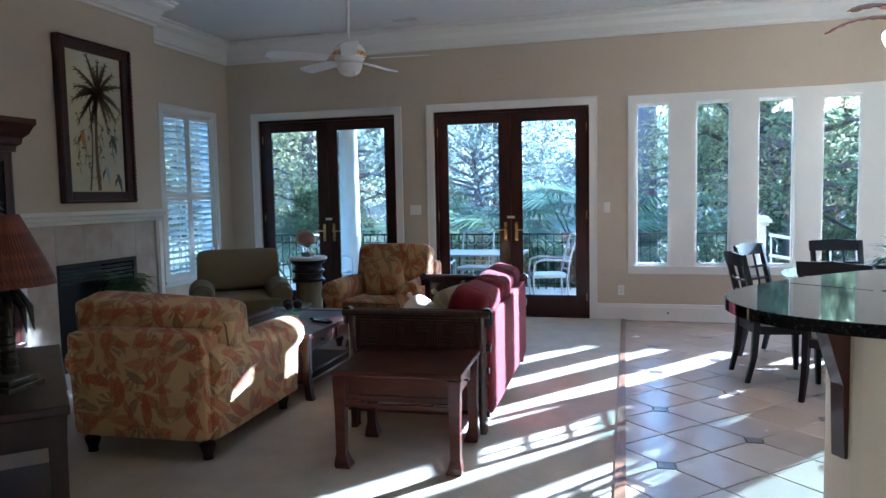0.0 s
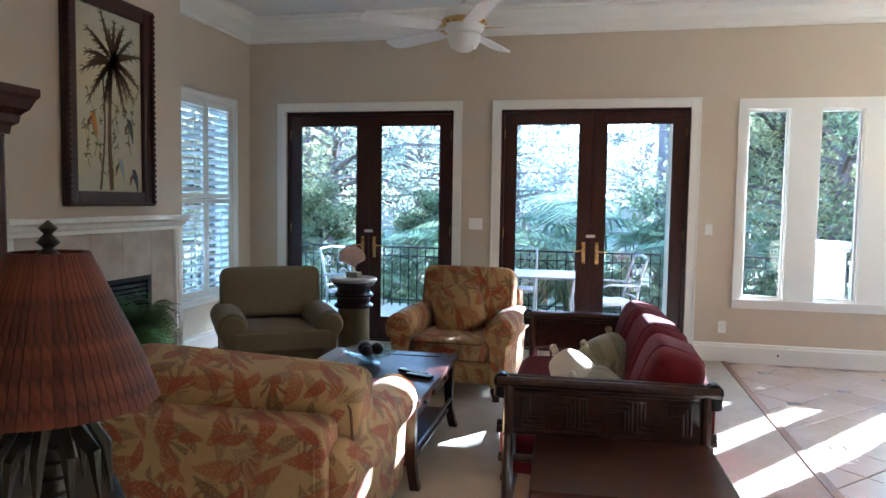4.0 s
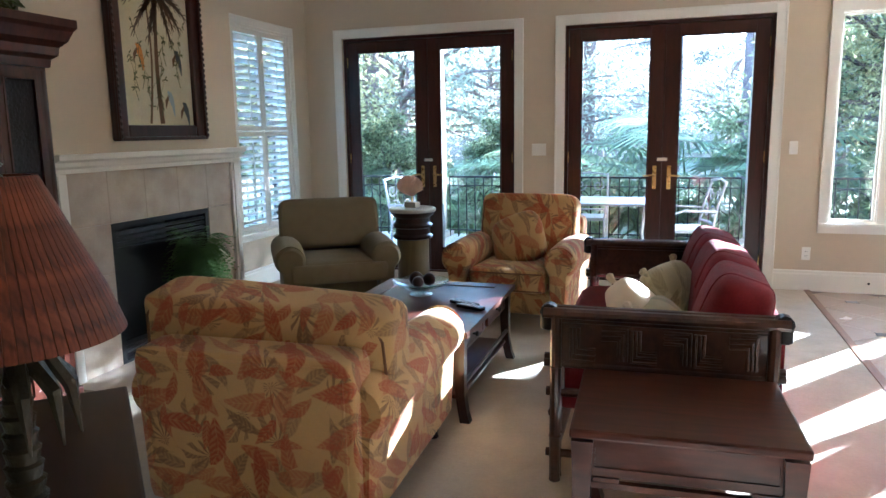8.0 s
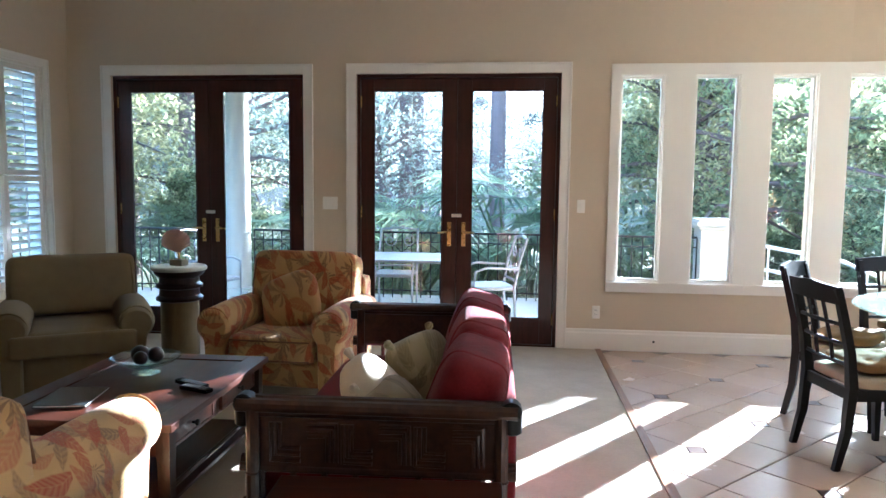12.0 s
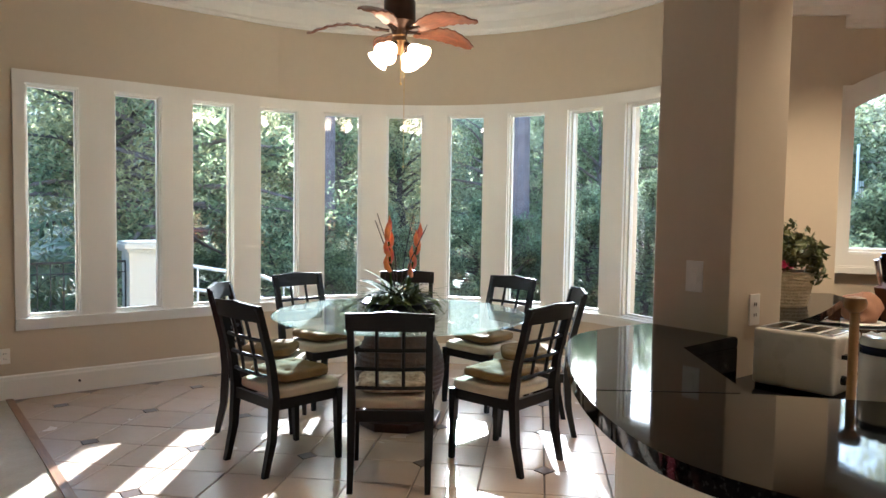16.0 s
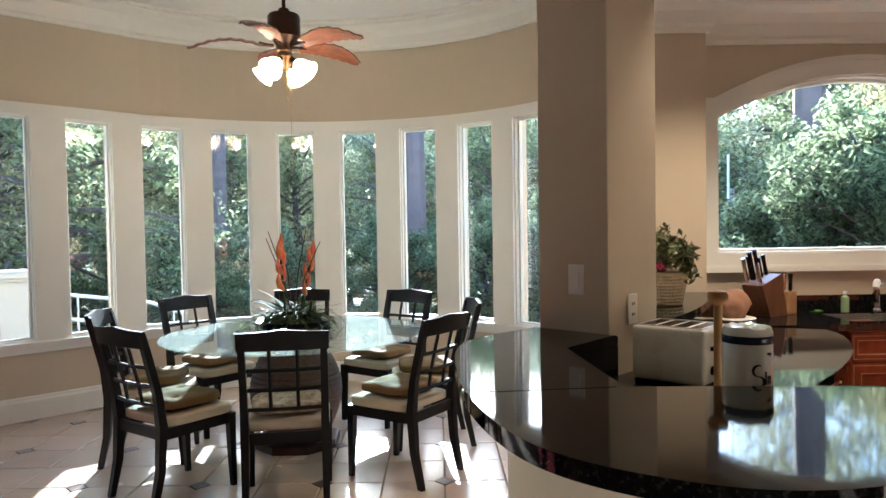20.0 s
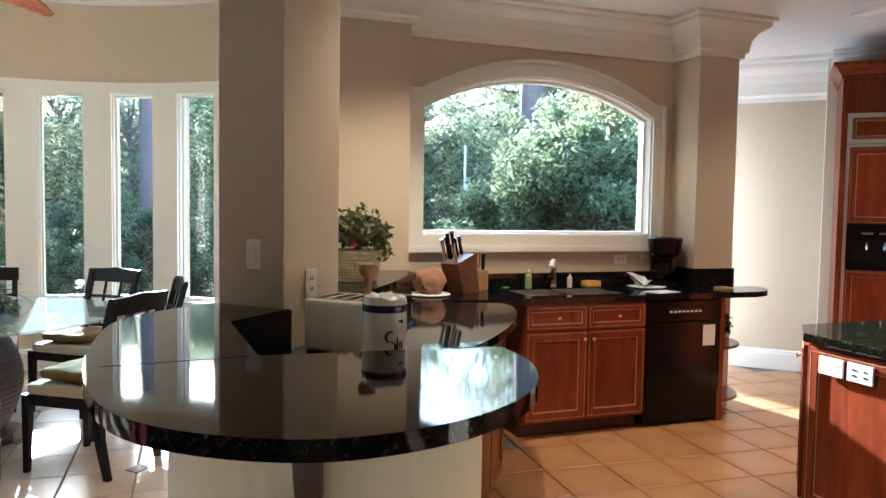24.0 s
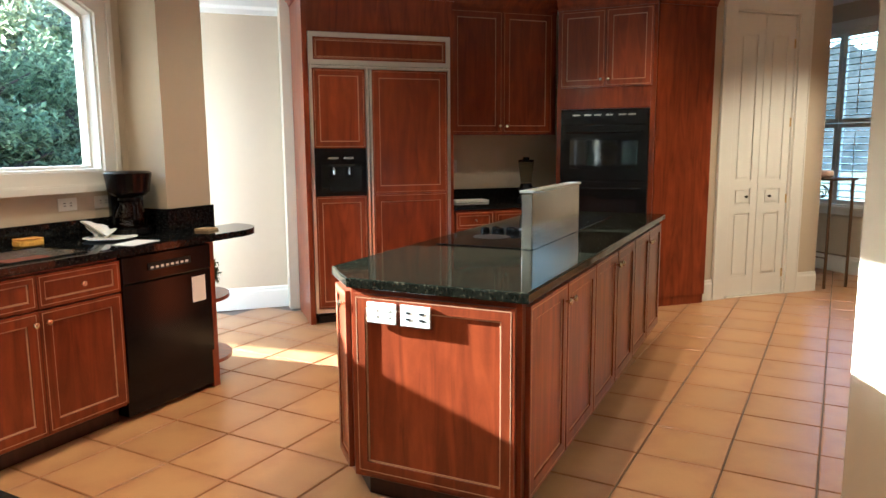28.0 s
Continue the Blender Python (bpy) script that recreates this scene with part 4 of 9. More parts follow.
def armchair(name, label, cloth, m, w=1.0, d=1.02, pillow=None, back_h=0.80, cushion_h=0.95, arm_h=0.64, legs=True, lean=0.0, wide=0.0, low=0.0, fwd=0.0):
    """Upholstered armchair with rolled arms; it faces local +y."""
    o = thing(name, label, "armchair", m)
    hw, hd = w / 2, d / 2
    z0 = 0.13 if legs else 0.03
    edge = PIPING if cloth is FLORAL else cloth
    tag = "dark piping" if cloth is FLORAL else ""
    bm = bmesh.new()
    cushion(bm, -hw + 0.13, hw - 0.13, -hd + 0.08, hd - 0.07, z0, 0.31, 0.02, edge=0.06)
    part("seat_base", bm, cloth, o)
    bm = bmesh.new()
    tilt = pose(0, -hd + 0.10, z0, 3, 0, 0)
    cushion(bm, -hw + 0.105, hw - 0.105, -0.09, 0.09, 0.0, back_h - z0, 0.05, tilt, edge=0.045, seg=14)
    part("backrest", bm, cloth, o)
    bm = bmesh.new()
    q = hw - 0.14
    tube(bm, [tilt @ Vector(p) for p in ((-q, -0.087, 0.04), (-q, -0.09, back_h - z0 - 0.06), (-q + 0.04, -0.088, back_h - z0 - 0.022), (q - 0.04, -0.088, back_h - z0 - 0.022), (q, -0.09, back_h - z0 - 0.06), (q, -0.087, 0.04))], 0.005, 6)
    part("piping", bm, cloth, o)
    R = 0.115
    for s in (-1, 1):
        bm = bmesh.new()
        zc = arm_h - R
        prof = [(R * 1.06 * math.cos(a), zc + R * math.sin(a)) for a in [math.radians(-50 + 265 * i / 18) for i in range(19)]]
        prof += [(-0.080, zc - 0.10), (-0.075, zc - 0.2), (-0.072, z0), (0.050, z0), (0.058, zc - 0.22), (0.066, zc - 0.115)]
        n = len(prof)
        rings = []
        ys = [-hd + 0.05, -hd + 0.075, -hd + 0.14, -hd + 0.3, -hd + 0.5, hd - 0.3, hd - 0.16, hd - 0.085, hd - 0.045, hd - 0.02, hd - 0.008]
        es = [0.80, 0.93, 0.98, 1.0, 1.0, 1.0, 1.0, 1.0, 0.965, 0.90, 0.78]
        for y, e in zip(ys, es):
            t = (y + hd) / d
            rise = 0.020 * math.sin(3.1 * t)
            rings.append([bm.verts.new((s * (hw - 0.13 + x * e * (1 + 0.05 * math.sin(3.0 * t))), y, max(z0, zc + (z - zc) * (e if z > zc - 0.12 else 1.0) + (rise if z > zc - 0.12 else 0)))) for x, z in prof])
        for a, b in zip(rings, rings[1:]):
            for i in range(n):
                k = (i + 1) % n
                bm.faces.new((a[i], a[k], b[k], b[i]))
        bm.faces.new(rings[0]), bm.faces.new(rings[-1][::-1])
        bmesh.ops.recalc_face_normals(bm, faces=bm.faces[:])
        part("arm", bm, cloth, o, "", True)
        bm = bmesh.new()
        cx = s * (hw - 0.13)
        tube(bm, [(cx + s * (R - 0.008) * 1.02 * math.cos(a), hd - 0.030, zc + 0.012 + (R - 0.006) * math.sin(a)) for a in [math.radians(-45 + 20 * i) for i in range(14)]], 0.005, 6)
        part("piping", bm, cloth, o)
    bm = bmesh.new()
    cushion(bm, -hw + 0.225, hw - 0.225, -hd + 0.20, hd + 0.0, 0.30, 0.47, 0.35, edge=0.10, seg=12)
    cushion(bm, -hw + 0.13, hw - 0.13, hd - 0.05, hd + 0.025, 0.305, 0.455, 0.30, edge=0.08) if not legs else None
    part("seat_cushion", bm, cloth, o)
    bm = bmesh.new()
    for z in (0.322, 0.448):
        tube(bm, [(-hw + 0.25, hd - 0.006, z), (0, hd + 0.004, z), (hw - 0.25, hd - 0.006, z)], 0.005, 6)
    part("piping", bm, edge, o, tag)
    bm = bmesh.new()
    tl = pose(-0.03 if wide > 0.1 else 0, -hd + 0.30 + fwd, 0.44, 13 - 60 * fwd, lean, 0)
    ch = (cushion_h - 0.44) / 0.97
    cushion(bm, -hw + 0.13 - wide, hw - 0.13 + wide, -0.125, 0.115, low, ch, 0.45, tl, edge=0.14, seg=16)
    part("back_cushion", bm, cloth, o)
    q = hw - 0.155 + wide
    for y in (-0.128, 0.119):
        bm = bmesh.new()
        tube(bm, [tl @ Vector(p) for p in ((-q + 0.01, y * 0.92, low + 0.08), (-q - 0.006, y * 0.95, ch * 0.5), (-q + 0.004, y * 0.92, ch - 0.09), (-q + 0.035, y * 0.86, ch - 0.040), (0, y * 0.80, ch - 0.012), (q - 0.035, y * 0.86, ch - 0.040), (q - 0.004, y * 0.92, ch - 0.09), (q + 0.006, y * 0.95, ch * 0.5), (q - 0.01, y * 0.92, low + 0.08))], 0.0055, 6)
        part("piping", bm, edge, o, tag)
    if pillow:
        bm = bmesh.new()
        cushion(bm, -0.21, 0.21, -0.07, 0.07, -0.21, 0.21, 0.9, pose(0.03, -hd + 0.48, 0.625, 30, 22, 0), edge=0.5)
        tagged(part("throw_pillow", bm, pillow, None, "", False, m), "gold floral throw pillow on the matching armchair", "pillow")
    for x in (-hw + 0.16, hw - 0.16):
        for y in (-hd + 0.09, hd - 0.10):
            if legs:
                bm = bmesh.new()
                lathe(bm, [(0.022, 0), (0.030, 0.012), (0.026, 0.03), (0.038, 0.06), (0.046, 0.09), (0.034, 0.11), (0.045, 0.132), (0.045, 0.15)], 14, pose(x, y, 0))
                part("leg", bm, DARKZ, o, "dark turned wooden foot", True)
    return o


armchair("floral_armchair", "gold floral upholstered armchair with rolled arms and leaf print", FLORAL, pose(-2.565, 4.0, 0, 0, 0, 2.5), 1.06, 1.14, back_h=0.728, cushion_h=0.872, arm_h=0.64, lean=2.8, wide=0.11, low=0.14, fwd=0.045)
armchair("floral_armchair", "gold floral armchair with a throw pillow beside the french doors", FLORAL, pose(-2.28, 6.83, 0, 0, 0, 177), 1.04, 0.96, FLORAL, back_h=0.78, cushion_h=0.95, arm_h=0.64)
armchair("olive_armchair", "plain olive green upholstered armchair beside the fireplace", OLIVE, pose(-3.90, 6.76, 0, 0, 0, -146), 1.02, 0.94, back_h=0.74, cushion_h=0.90, arm_h=0.60, legs=False, wide=0.045, low=0.04)

# rattan sofa, facing the coffee table
RATTAN = wood("dark_rattan", (0.022, 0.010, 0.007), (0.075, 0.032, 0.018), 0.3, (10, 10, 10), coat=0.4)


def rattan_sofa(m):
    """Local x along its length, local +y the way it faces."""
    o = thing("rattan_sofa", "dark rattan sofa with brick red cushions", "sofa", m)
    L, D = 1.96, 0.90
    for s in (-1, 1):
        x = s * (L / 2 - 0.04)
        arm = part("arm", box(bmesh.new(), x - 0.012, x + 0.012, -D / 2 + 0.05, D / 2 - 0.05, 0.52, 0.69), RATTAN, o, "dark rattan lattice arm")
        for y in (-D / 2 + 0.04, D / 2 - 0.04):
            for dx in (-0.022, 0.022):
                bm = bmesh.new()
                lathe(bm, [(0.026, 0.0), (0.022, 0.03), (0.024, 0.20), (0.027, 0.205), (0.023, 0.21), (0.023, 0.50), (0.027, 0.505), (0.023, 0.51), (0.023, 0.72)], 10, pose(x + dx, y, 0))
                part("post", bm, RATTAN, o, "", True)
        for z, dx in ((0.733, -0.024), (0.733, 0.024), (0.705, 0.0), (0.515, 0.0), (0.535, 0.016)):
            bm = bmesh.new()
            tube(bm, [(x + dx, -D / 2 - 0.01, z), (x + dx, D / 2 + 0.01, z)], 0.024 if z > 0.72 else 0.017, 10)
            part("rail", bm, RATTAN, arm, "", True)
        # the stepped lattice on the outside of the arm
        for k in range(6):
            y = -D / 2 + 0.09 + k * (D - 0.18) / 6
            wd = (D - 0.18) / 6
            for off in (0.0, 0.022, 0.044):
                bm = bmesh.new()
                pts = [(x + s * 0.016, y + off * 0.7 + 0.01, 0.545), (x + s * 0.016, y + off * 0.7 + 0.01, 0.675 - off), (x + s * 0.016, y + wd - 0.012, 0.675 - off)]
                if k % 2:
                    pts = [(a, 2 * y + wd - b, 1.22 - c) for a, b, c in pts]
                tube(bm, pts, 0.008, 6)
                part("slat", bm, RATTAN, arm)
        for y in (-D / 2 + 0.10 + 0.105 * k for k in range(8)):
            bm = bmesh.new()
            tube(bm, [(x, y, 0.40), (x, y, 0.52)], 0.011, 6)
            part("spindle", bm, RATTAN, arm)
        bm = bmesh.new()
        tube(bm, [(x, -D / 2, 0.12), (x, D / 2, 0.12)], 0.018, 8), tube(bm, [(x, -D / 2, 0.39), (x, D / 2, 0.39)], 0.02, 8)
        part("stretcher", bm, RATTAN, o, "", True)
        for y in (-D / 2 + 0.01, D / 2 - 0.01):
            bm = bmesh.new()
            lathe(bm, [(0.03, -0.03), (0.036, -0.025), (0.036, 0.025), (0.03, 0.03)], 12, pose(x, y, 0.733, 0, 90, 0))
            lathe(bm, [(0.03, -0.03), (0.036, -0.025), (0.036, 0.025), (0.03, 0.03)], 12, pose(x, y, 0.69, 0, 0, 0))
            part("binding", bm, BLACKW, o, "glossy black cane binding", True)
    for y, z in ((D / 2 - 0.03, 0.30), (-D / 2 + 0.03, 0.30), (-D / 2 + 0.03, 0.68), (D / 2 - 0.03, 0.12), (-D / 2 + 0.03, 0.12)):
        bm = bmesh.new()
        tube(bm, [(-L / 2 + 0.03, y, z), (L / 2 - 0.03, y, z)], 0.022, 10)
        part("rail", bm, RATTAN, o, "", True)
    bm = bmesh.new()
    cushion(bm, -L / 2 + 0.07, L / 2 - 0.07, -D / 2 - 0.012, -D / 2 + 0.07, 0.10, 0.72, 0.05, edge=0.06, seg=10)
    part("back_panel", bm, RED, o, "brick red upholstered back")
    bm = bmesh.new()
    cushion(bm, -L / 2 + 0.08, L / 2 - 0.08, -D / 2 + 0.10, D / 2 + 0.02, 0.28, 0.47, 0.15, edge=0.12, seg=10)
    part("seat_cushion", bm, RED, o, "brick red seat cushion")
    n = 3
    rng = random.Random(12)
    for k in range(n):
        wd = (L - 0.18) / n
        x0 = -L / 2 + 0.09 + k * wd
        mm = pose(x0 + wd / 2, -D / 2 + 0.235 + rng.uniform(-0.01, 0.02), 0.455, 17 + rng.uniform(-3, 3), rng.uniform(-2.5, 2.5), rng.uniform(-3, 3))
        hw = wd / 2 + 0.012
        bm = bmesh.new()
        cushion(bm, -hw, hw, -0.115, 0.115, 0.0, 0.43, 0.6, mm, edge=0.30, seg=16)
        c = part("back_cushion", bm, RED, o, "plump brick red back cushion")
        ex = 2 / (2 + 1 / 0.30)
        for x in (-0.56, 0.56):
            bm = bmesh.new()
            pts = []
            for i in range(19):
                t = math.pi * i / 18
                cy, cz = math.copysign(abs(math.cos(t)) ** ex, math.cos(t)), math.sin(t) ** ex
                pts.append(mm @ Vector((x * hw, 0.115 * cy * (1 + 0.21 * (1 - x * x) * (1 - cz * cz)), 0.215 + 0.215 * cz * 0.985)))
            tube(bm, pts, 0.0045, 6)
            part("seam", bm, RED, c)
    return o


rattan_sofa(pose(-1.205, 5.21, 0, 0, 0, 92))
for label, cloth, mm, sz in (("cream fringed throw pillow on the red sofa", CREAM, pose(-1.26, 4.82, 0.565, 10, 50, 24), 0.20), ("sage print throw pillow on the red sofa", SAGE, pose(-1.14, 5.20, 0.60, 8, 66, -14), 0.18), ("sage print throw pillow on the red sofa", SAGE, pose(-1.15, 4.62, 0.55, 8, 58, 16), 0.17)):
    bm = bmesh.new()
    cushion(bm, -sz, sz, -sz, sz, -0.09, 0.09, 1.0, edge=0.45)
    for sx in (-1, 1):
        for sy in (-1, 1):
            lathe(bm, [(0.0, 0), (0.012, 0.01), (0.022, 0.05), (0.012, 0.06), (0, 0.06)], 8, Matrix.Translation((sx * sz * 0.86, sy * sz * 0.86, 0)) @ pose(0, 0, 0, 90, 0, math.degrees(math.atan2(sy, sx)) + 90))
    tagged(part("throw_pillow", bm, cloth, None, label, False, mm), label, "pillow")


def chow_leg(bm, x, y, h, sx, sy):
    """A square leg that swells and turns inwards at its foot."""
    rings = []
    for z, w, dx in ((0, 0.034, 0.012), (0.018, 0.042, 0.008), (0.045, 0.036, 0.002), (0.09, 0.026, 0.0), (h * 0.6, 0.027, 0.0), (h - 0.09, 0.030, 0.0), (h, 0.034, 0.0)):
        cx, cy = x - sx * dx, y - sy * dx
        rings.append([bm.verts.new((cx + a * w, cy + b * w, z)) for a, b in ((-1, -1), (1, -1), (1, 1), (-1, 1))])
    for a, b in zip(rings, rings[1:]):
        for i in range(4):
            j = (i + 1) % 4
            bm.faces.new((a[i], a[j], b[j], b[i]))
    bm.faces.new(rings[0][::-1]), bm.faces.new(rings[-1])
    return bm


REDWOOD = wood("reddish_wood", (0.032, 0.009, 0.005), (0.090, 0.025, 0.013), 0.32, (2, 12, 12), coat=0.12)


def end_table(m):
    o = thing("end_table", "reddish brown wooden end table with a drawer", "side table", m)
    bm = bmesh.new()
    box(bm, -0.35, 0.35, -0.30, 0.30, 0.51, 0.54, bevel=0.008)
    part("tabletop", bm, REDWOOD, o)
    bm = bmesh.new()
    frame_ring(bm, -0.30, 0.30, 0.375, 0.50, 0.03, -0.265, -0.25)
    part("drawer_frame", bm, REDWOOD, o)
    for name, b in (("drawer", (-0.27, 0.27, -0.26, -0.254, 0.405, 0.47)), ("apron", (-0.30, 0.30, 0.25, 0.265, 0.375, 0.50)), ("apron", (-0.305, -0.29, -0.25, 0.25, 0.375, 0.50)), ("subtop", (-0.30, 0.30, -0.27, 0.27, 0.5005, 0.5095))):
        part(name, box(bmesh.new(), *b), REDWOOD, o)
    bm = bmesh.new()
    box(bm, 0.288, 0.303, -0.23, 0.23, 0.38, 0.495, bevel=0.003), box(bm, 0.3035, 0.309, -0.20, 0.20, 0.40, 0.475, bevel=0.003)
    dr = part("drawer", bm, REDWOOD, o)
    bm = bmesh.new()
    lathe(bm, [(0.005, 0), (0.006, 0.012), (0.013, 0.02), (0.009, 0.028), (0, 0.03)], 12, pose(0.309, 0, 0.437, 0, 90, 0))
    part("knob", bm, IRON, dr, "dark metal knob", True)
    for sx in (-1, 1):
        for sy in (-1, 1):
            part("leg", chow_leg(bmesh.new(), sx * 0.31, sy * 0.262, 0.50, sx, sy), REDWOOD, o)
    for sy in (-1, 1):
        bm = bmesh.new()
        box(bm, -0.30, 0.30, sy * 0.262 - 0.012, sy * 0.262 + 0.012, 0.34, 0.36)
        for k in (-1, 1):
            box(bm, k * 0.235 - 0.04, k * 0.235 + 0.04, sy * 0.262 - 0.01, sy * 0.262 + 0.01, 0.3605, 0.3745)
        part("rail", bm, REDWOOD, o)
    return o


REDWOOD.node_tree.nodes["Principled BSDF"].inputs["Specular IOR Level"].default_value = 0.22
end_table(pose(-1.09, 3.865, 0, 0, 0, 3))


DARKTOP = wood("dark_red_wood", (0.026, 0.007, 0.004), (0.070, 0.020, 0.010), 0.36, (12, 2, 12), coat=0.0)
DARKTOP.node_tree.nodes["Principled BSDF"].inputs["Specular IOR Level"].default_value = 0.25


def coffee_table(m):
    """Long side along local y; drawers towards local +x."""
    o = thing("coffee_table", "dark wooden coffee table with drawers and a lower shelf", "coffee table", m)
    hx, hy = 0.43, 0.58
    bm = bmesh.new()
    box(bm, -hx + 0.112, hx - 0.112, -hy + 0.112, hy - 0.112, 0.458, 0.482, bevel=0.002)
    top = part("tabletop", bm, DARKTOP, o, "inset darker panel")
    for a, b, c, d in ((-hx, -hx + 0.11, -hy, hy), (hx - 0.11, hx, -hy, hy), (-hx + 0.11, hx - 0.11, -hy, -hy + 0.11), (-hx + 0.11, hx - 0.11, hy - 0.11, hy)):
        part("rim_board", box(bmesh.new(), a + 0.0005, b - 0.0005, c + 0.0005, d - 0.0005, 0.455, 0.487, bevel=0.004), DARKTOP, top)
    bm = bmesh.new()
    box(bm, -hx + 0.06, hx - 0.07, -hy + 0.06, hy - 0.06, 0.33, 0.4545)
    part("apron", bm, DARKTOP, o)
    for s in (-1, 1):
        for c in (-0.27, 0.27):
            bm = bmesh.new()
            xx = hx - 0.07 if s > 0 else -hx + 0.06
            box(bm, xx + s * 0.0005, xx + s * 0.014, c - 0.22, c + 0.22, 0.345, 0.445, bevel=0.003)
            frame_ring(bm, c - 0.22, c + 0.22, 0.345, 0.445, 0.014, 0.0145, 0.019, Matrix.Translation((xx, 0, 0)) @ Matrix(((0, s, 0, 0), (1, 0, 0, 0), (0, 0, 1, 0), (0, 0, 0, 1))))
            dr = part("drawer", bm, REDWOOD, o, "reddish drawer front")
            bm = bmesh.new()
            lathe(bm, [(0.006, 0), (0.007, 0.012), (0.016, 0.022), (0.012, 0.032), (0, 0.034)], 12, pose(xx + s * 0.014, c, 0.395, 0, 90 * s, 0))
            part("knob", bm, IRON, dr, "dark metal knob", True)
    bm = bmesh.new()
    box(bm, -hx + 0.05, hx - 0.05, -hy + 0.06, hy - 0.06, 0.115, 0.135, bevel=0.004)
    part("shelf", bm, DARKTOP, o)
    for s in (-1, 1):
        bm = bmesh.new()
        tube(bm, [(s * (hx - 0.04), -hy + 0.07, 0.20), (s * (hx - 0.04), hy - 0.07, 0.20)], 0.012, 8)
        part("rail", bm, DARK, o, "", True)
    for sx in (-1, 1):
        for sy in (-1, 1):
            bm = bmesh.new()
            rings = []
            for z, w, dd in ((0, 0.026, 0.035), (0.05, 0.024, 0.02), (0.14, 0.024, 0.004), (0.30, 0.027, 0.0), (0.454, 0.031, 0.0)):
                cx, cy = sx * (hx - 0.055 + dd), sy * (hy - 0.06 + dd * 0.6)
                rings.append([bm.verts.new((cx + a * w, cy + b * w, z)) for a, b in ((-1, -1), (1, -1), (1, 1), (-1, 1))])
            for a, b in zip(rings, rings[1:]):
                for i in range(4):
                    j = (i + 1) % 4
                    bm.faces.new((a[i], a[j], b[j], b[i]))
            bm.faces.new(rings[0][::-1]), bm.faces.new(rings[-1])
            part("leg", bm, DARKZ, o)
    return o


coffee_table(pose(-2.53, 5.24, 0, 0, 0, 1))
CT = 0.487
AQUA = glass("aqua_glass", (0.86, 0.95, 0.94), 0.05, 0.10)
b = thing("glass_bowl", "pale aqua footed glass bowl on the coffee table", "bowl", pose(-2.60, 5.40, CT))
bm = bmesh.new()
lathe(bm, [(0.07, 0.0), (0.07, 0.006), (0.02, 0.014), (0.02, 0.03), (0.09, 0.042), (0.15, 0.066), (0.175, 0.085), (0.172, 0.089), (0.145, 0.072), (0.085, 0.05), (0.0, 0.044)], 32)
part("bowl", bm, AQUA, b, "", True)
for x, y, r in ((-0.03, 0.0, 0.045), (0.045, 0.02, 0.04), (0.0, -0.05, 0.036)):
    bm = bmesh.new()
    lathe(bm, [(0, -r)] + [(r * math.sin(math.pi * i / 10), -r * math.cos(math.pi * i / 10)) for i in range(1, 10)] + [(0, r)], 16, pose(-2.60 + x, 5.40 + y, CT + 0.052 + r))
    tagged(part("decorative_ball", bm, DARK, None, "", True), "brown woven decorative ball in the glass bowl", "ornament")
for x, y, rz, L in ((-2.27, 5.22, 62, 0.20), (-2.21, 5.14, 70, 0.17)):
    o = thing("remote_control", "black television remote control on the coffee table", "remote control", pose(x, y, CT, 0, 0, rz))
    bm = bmesh.new()
    box(bm, -0.024, 0.024, -L / 2, L / 2, 0.0, 0.02, bevel=0.005)
    part("case", bm, BLACKP, o)
    for k in range(7):
        for c in (-0.012, 0, 0.012):
            bm = bmesh.new()
            box(bm, c - 0.004, c + 0.004, -L / 2 + 0.02 + k * 0.02, -L / 2 + 0.03 + k * 0.02, 0.0195, 0.022)
            part("button", bm, IRON, o)
o = thing("magazine", "flat dark magazine on the coffee table", "magazine", pose(-2.70, 4.95, CT, 0, 0, 12))
COVER = material("magazine_cover", (0.03, 0.035, 0.04), 0.2, var=0.4, scale=20)
for name, b, mt in (("cover", (-0.11, 0.11, -0.14, 0.14, 0.0, 0.003), COVER), ("pages", (-0.108, 0.108, -0.138, 0.138, 0.0032, 0.0085), WHITEP), ("cover", (-0.11, 0.11, -0.14, 0.14, 0.0087, 0.0115), COVER)):
    part(name, box(bmesh.new(), *b), mt, o)

# pedestal with a shell
BAMBOO = wood("tan_pedestal", (0.12, 0.085, 0.04), (0.22, 0.16, 0.075), 0.45, (8, 8, 1.5))
o = thing("pedestal", "round tan pedestal with dark carved bands", "pedestal", pose(-3.40, 7.36, 0))
bm = bmesh.new()
lathe(bm, [(0.19, 0), (0.19, 0.03), (0.165, 0.05), (0.145, 0.06), (0.145, 0.52)], 28)
part("shaft", bm, BAMBOO, o, "", True)
bm = bmesh.new()
lathe(bm, [(0.145, 0.52), (0.175, 0.53), (0.18, 0.55), (0.155, 0.57), (0.15, 0.62), (0.175, 0.63), (0.18, 0.65), (0.155, 0.67), (0.15, 0.71), (0.185, 0.735), (0.20, 0.765)], 28)
part("band", bm, DARKZ, o, "dark carved bands", True)
bm = bmesh.new()
lathe(bm, [(0.0, 0.7655), (0.205, 0.7655), (0.212, 0.775), (0.212, 0.79), (0.20, 0.80), (0.0, 0.80)], 32)
part("top", bm, material("pale_stone", (0.55, 0.52, 0.45), 0.3, var=0.08, scale=12), o, "pale stone top", True)
SHELLM = material("seashell", (0.72, 0.50, 0.38), 0.35, var=0.12, scale=25)
o = thing("shell_ornament", "scallop shell ornament on a small stand", "ornament", pose(-3.40, 7.36, 0.80, 0, 0, -14))
bm = bmesh.new()
box(bm, -0.06, 0.06, -0.04, 0.04, 0.0, 0.05, bevel=0.004)
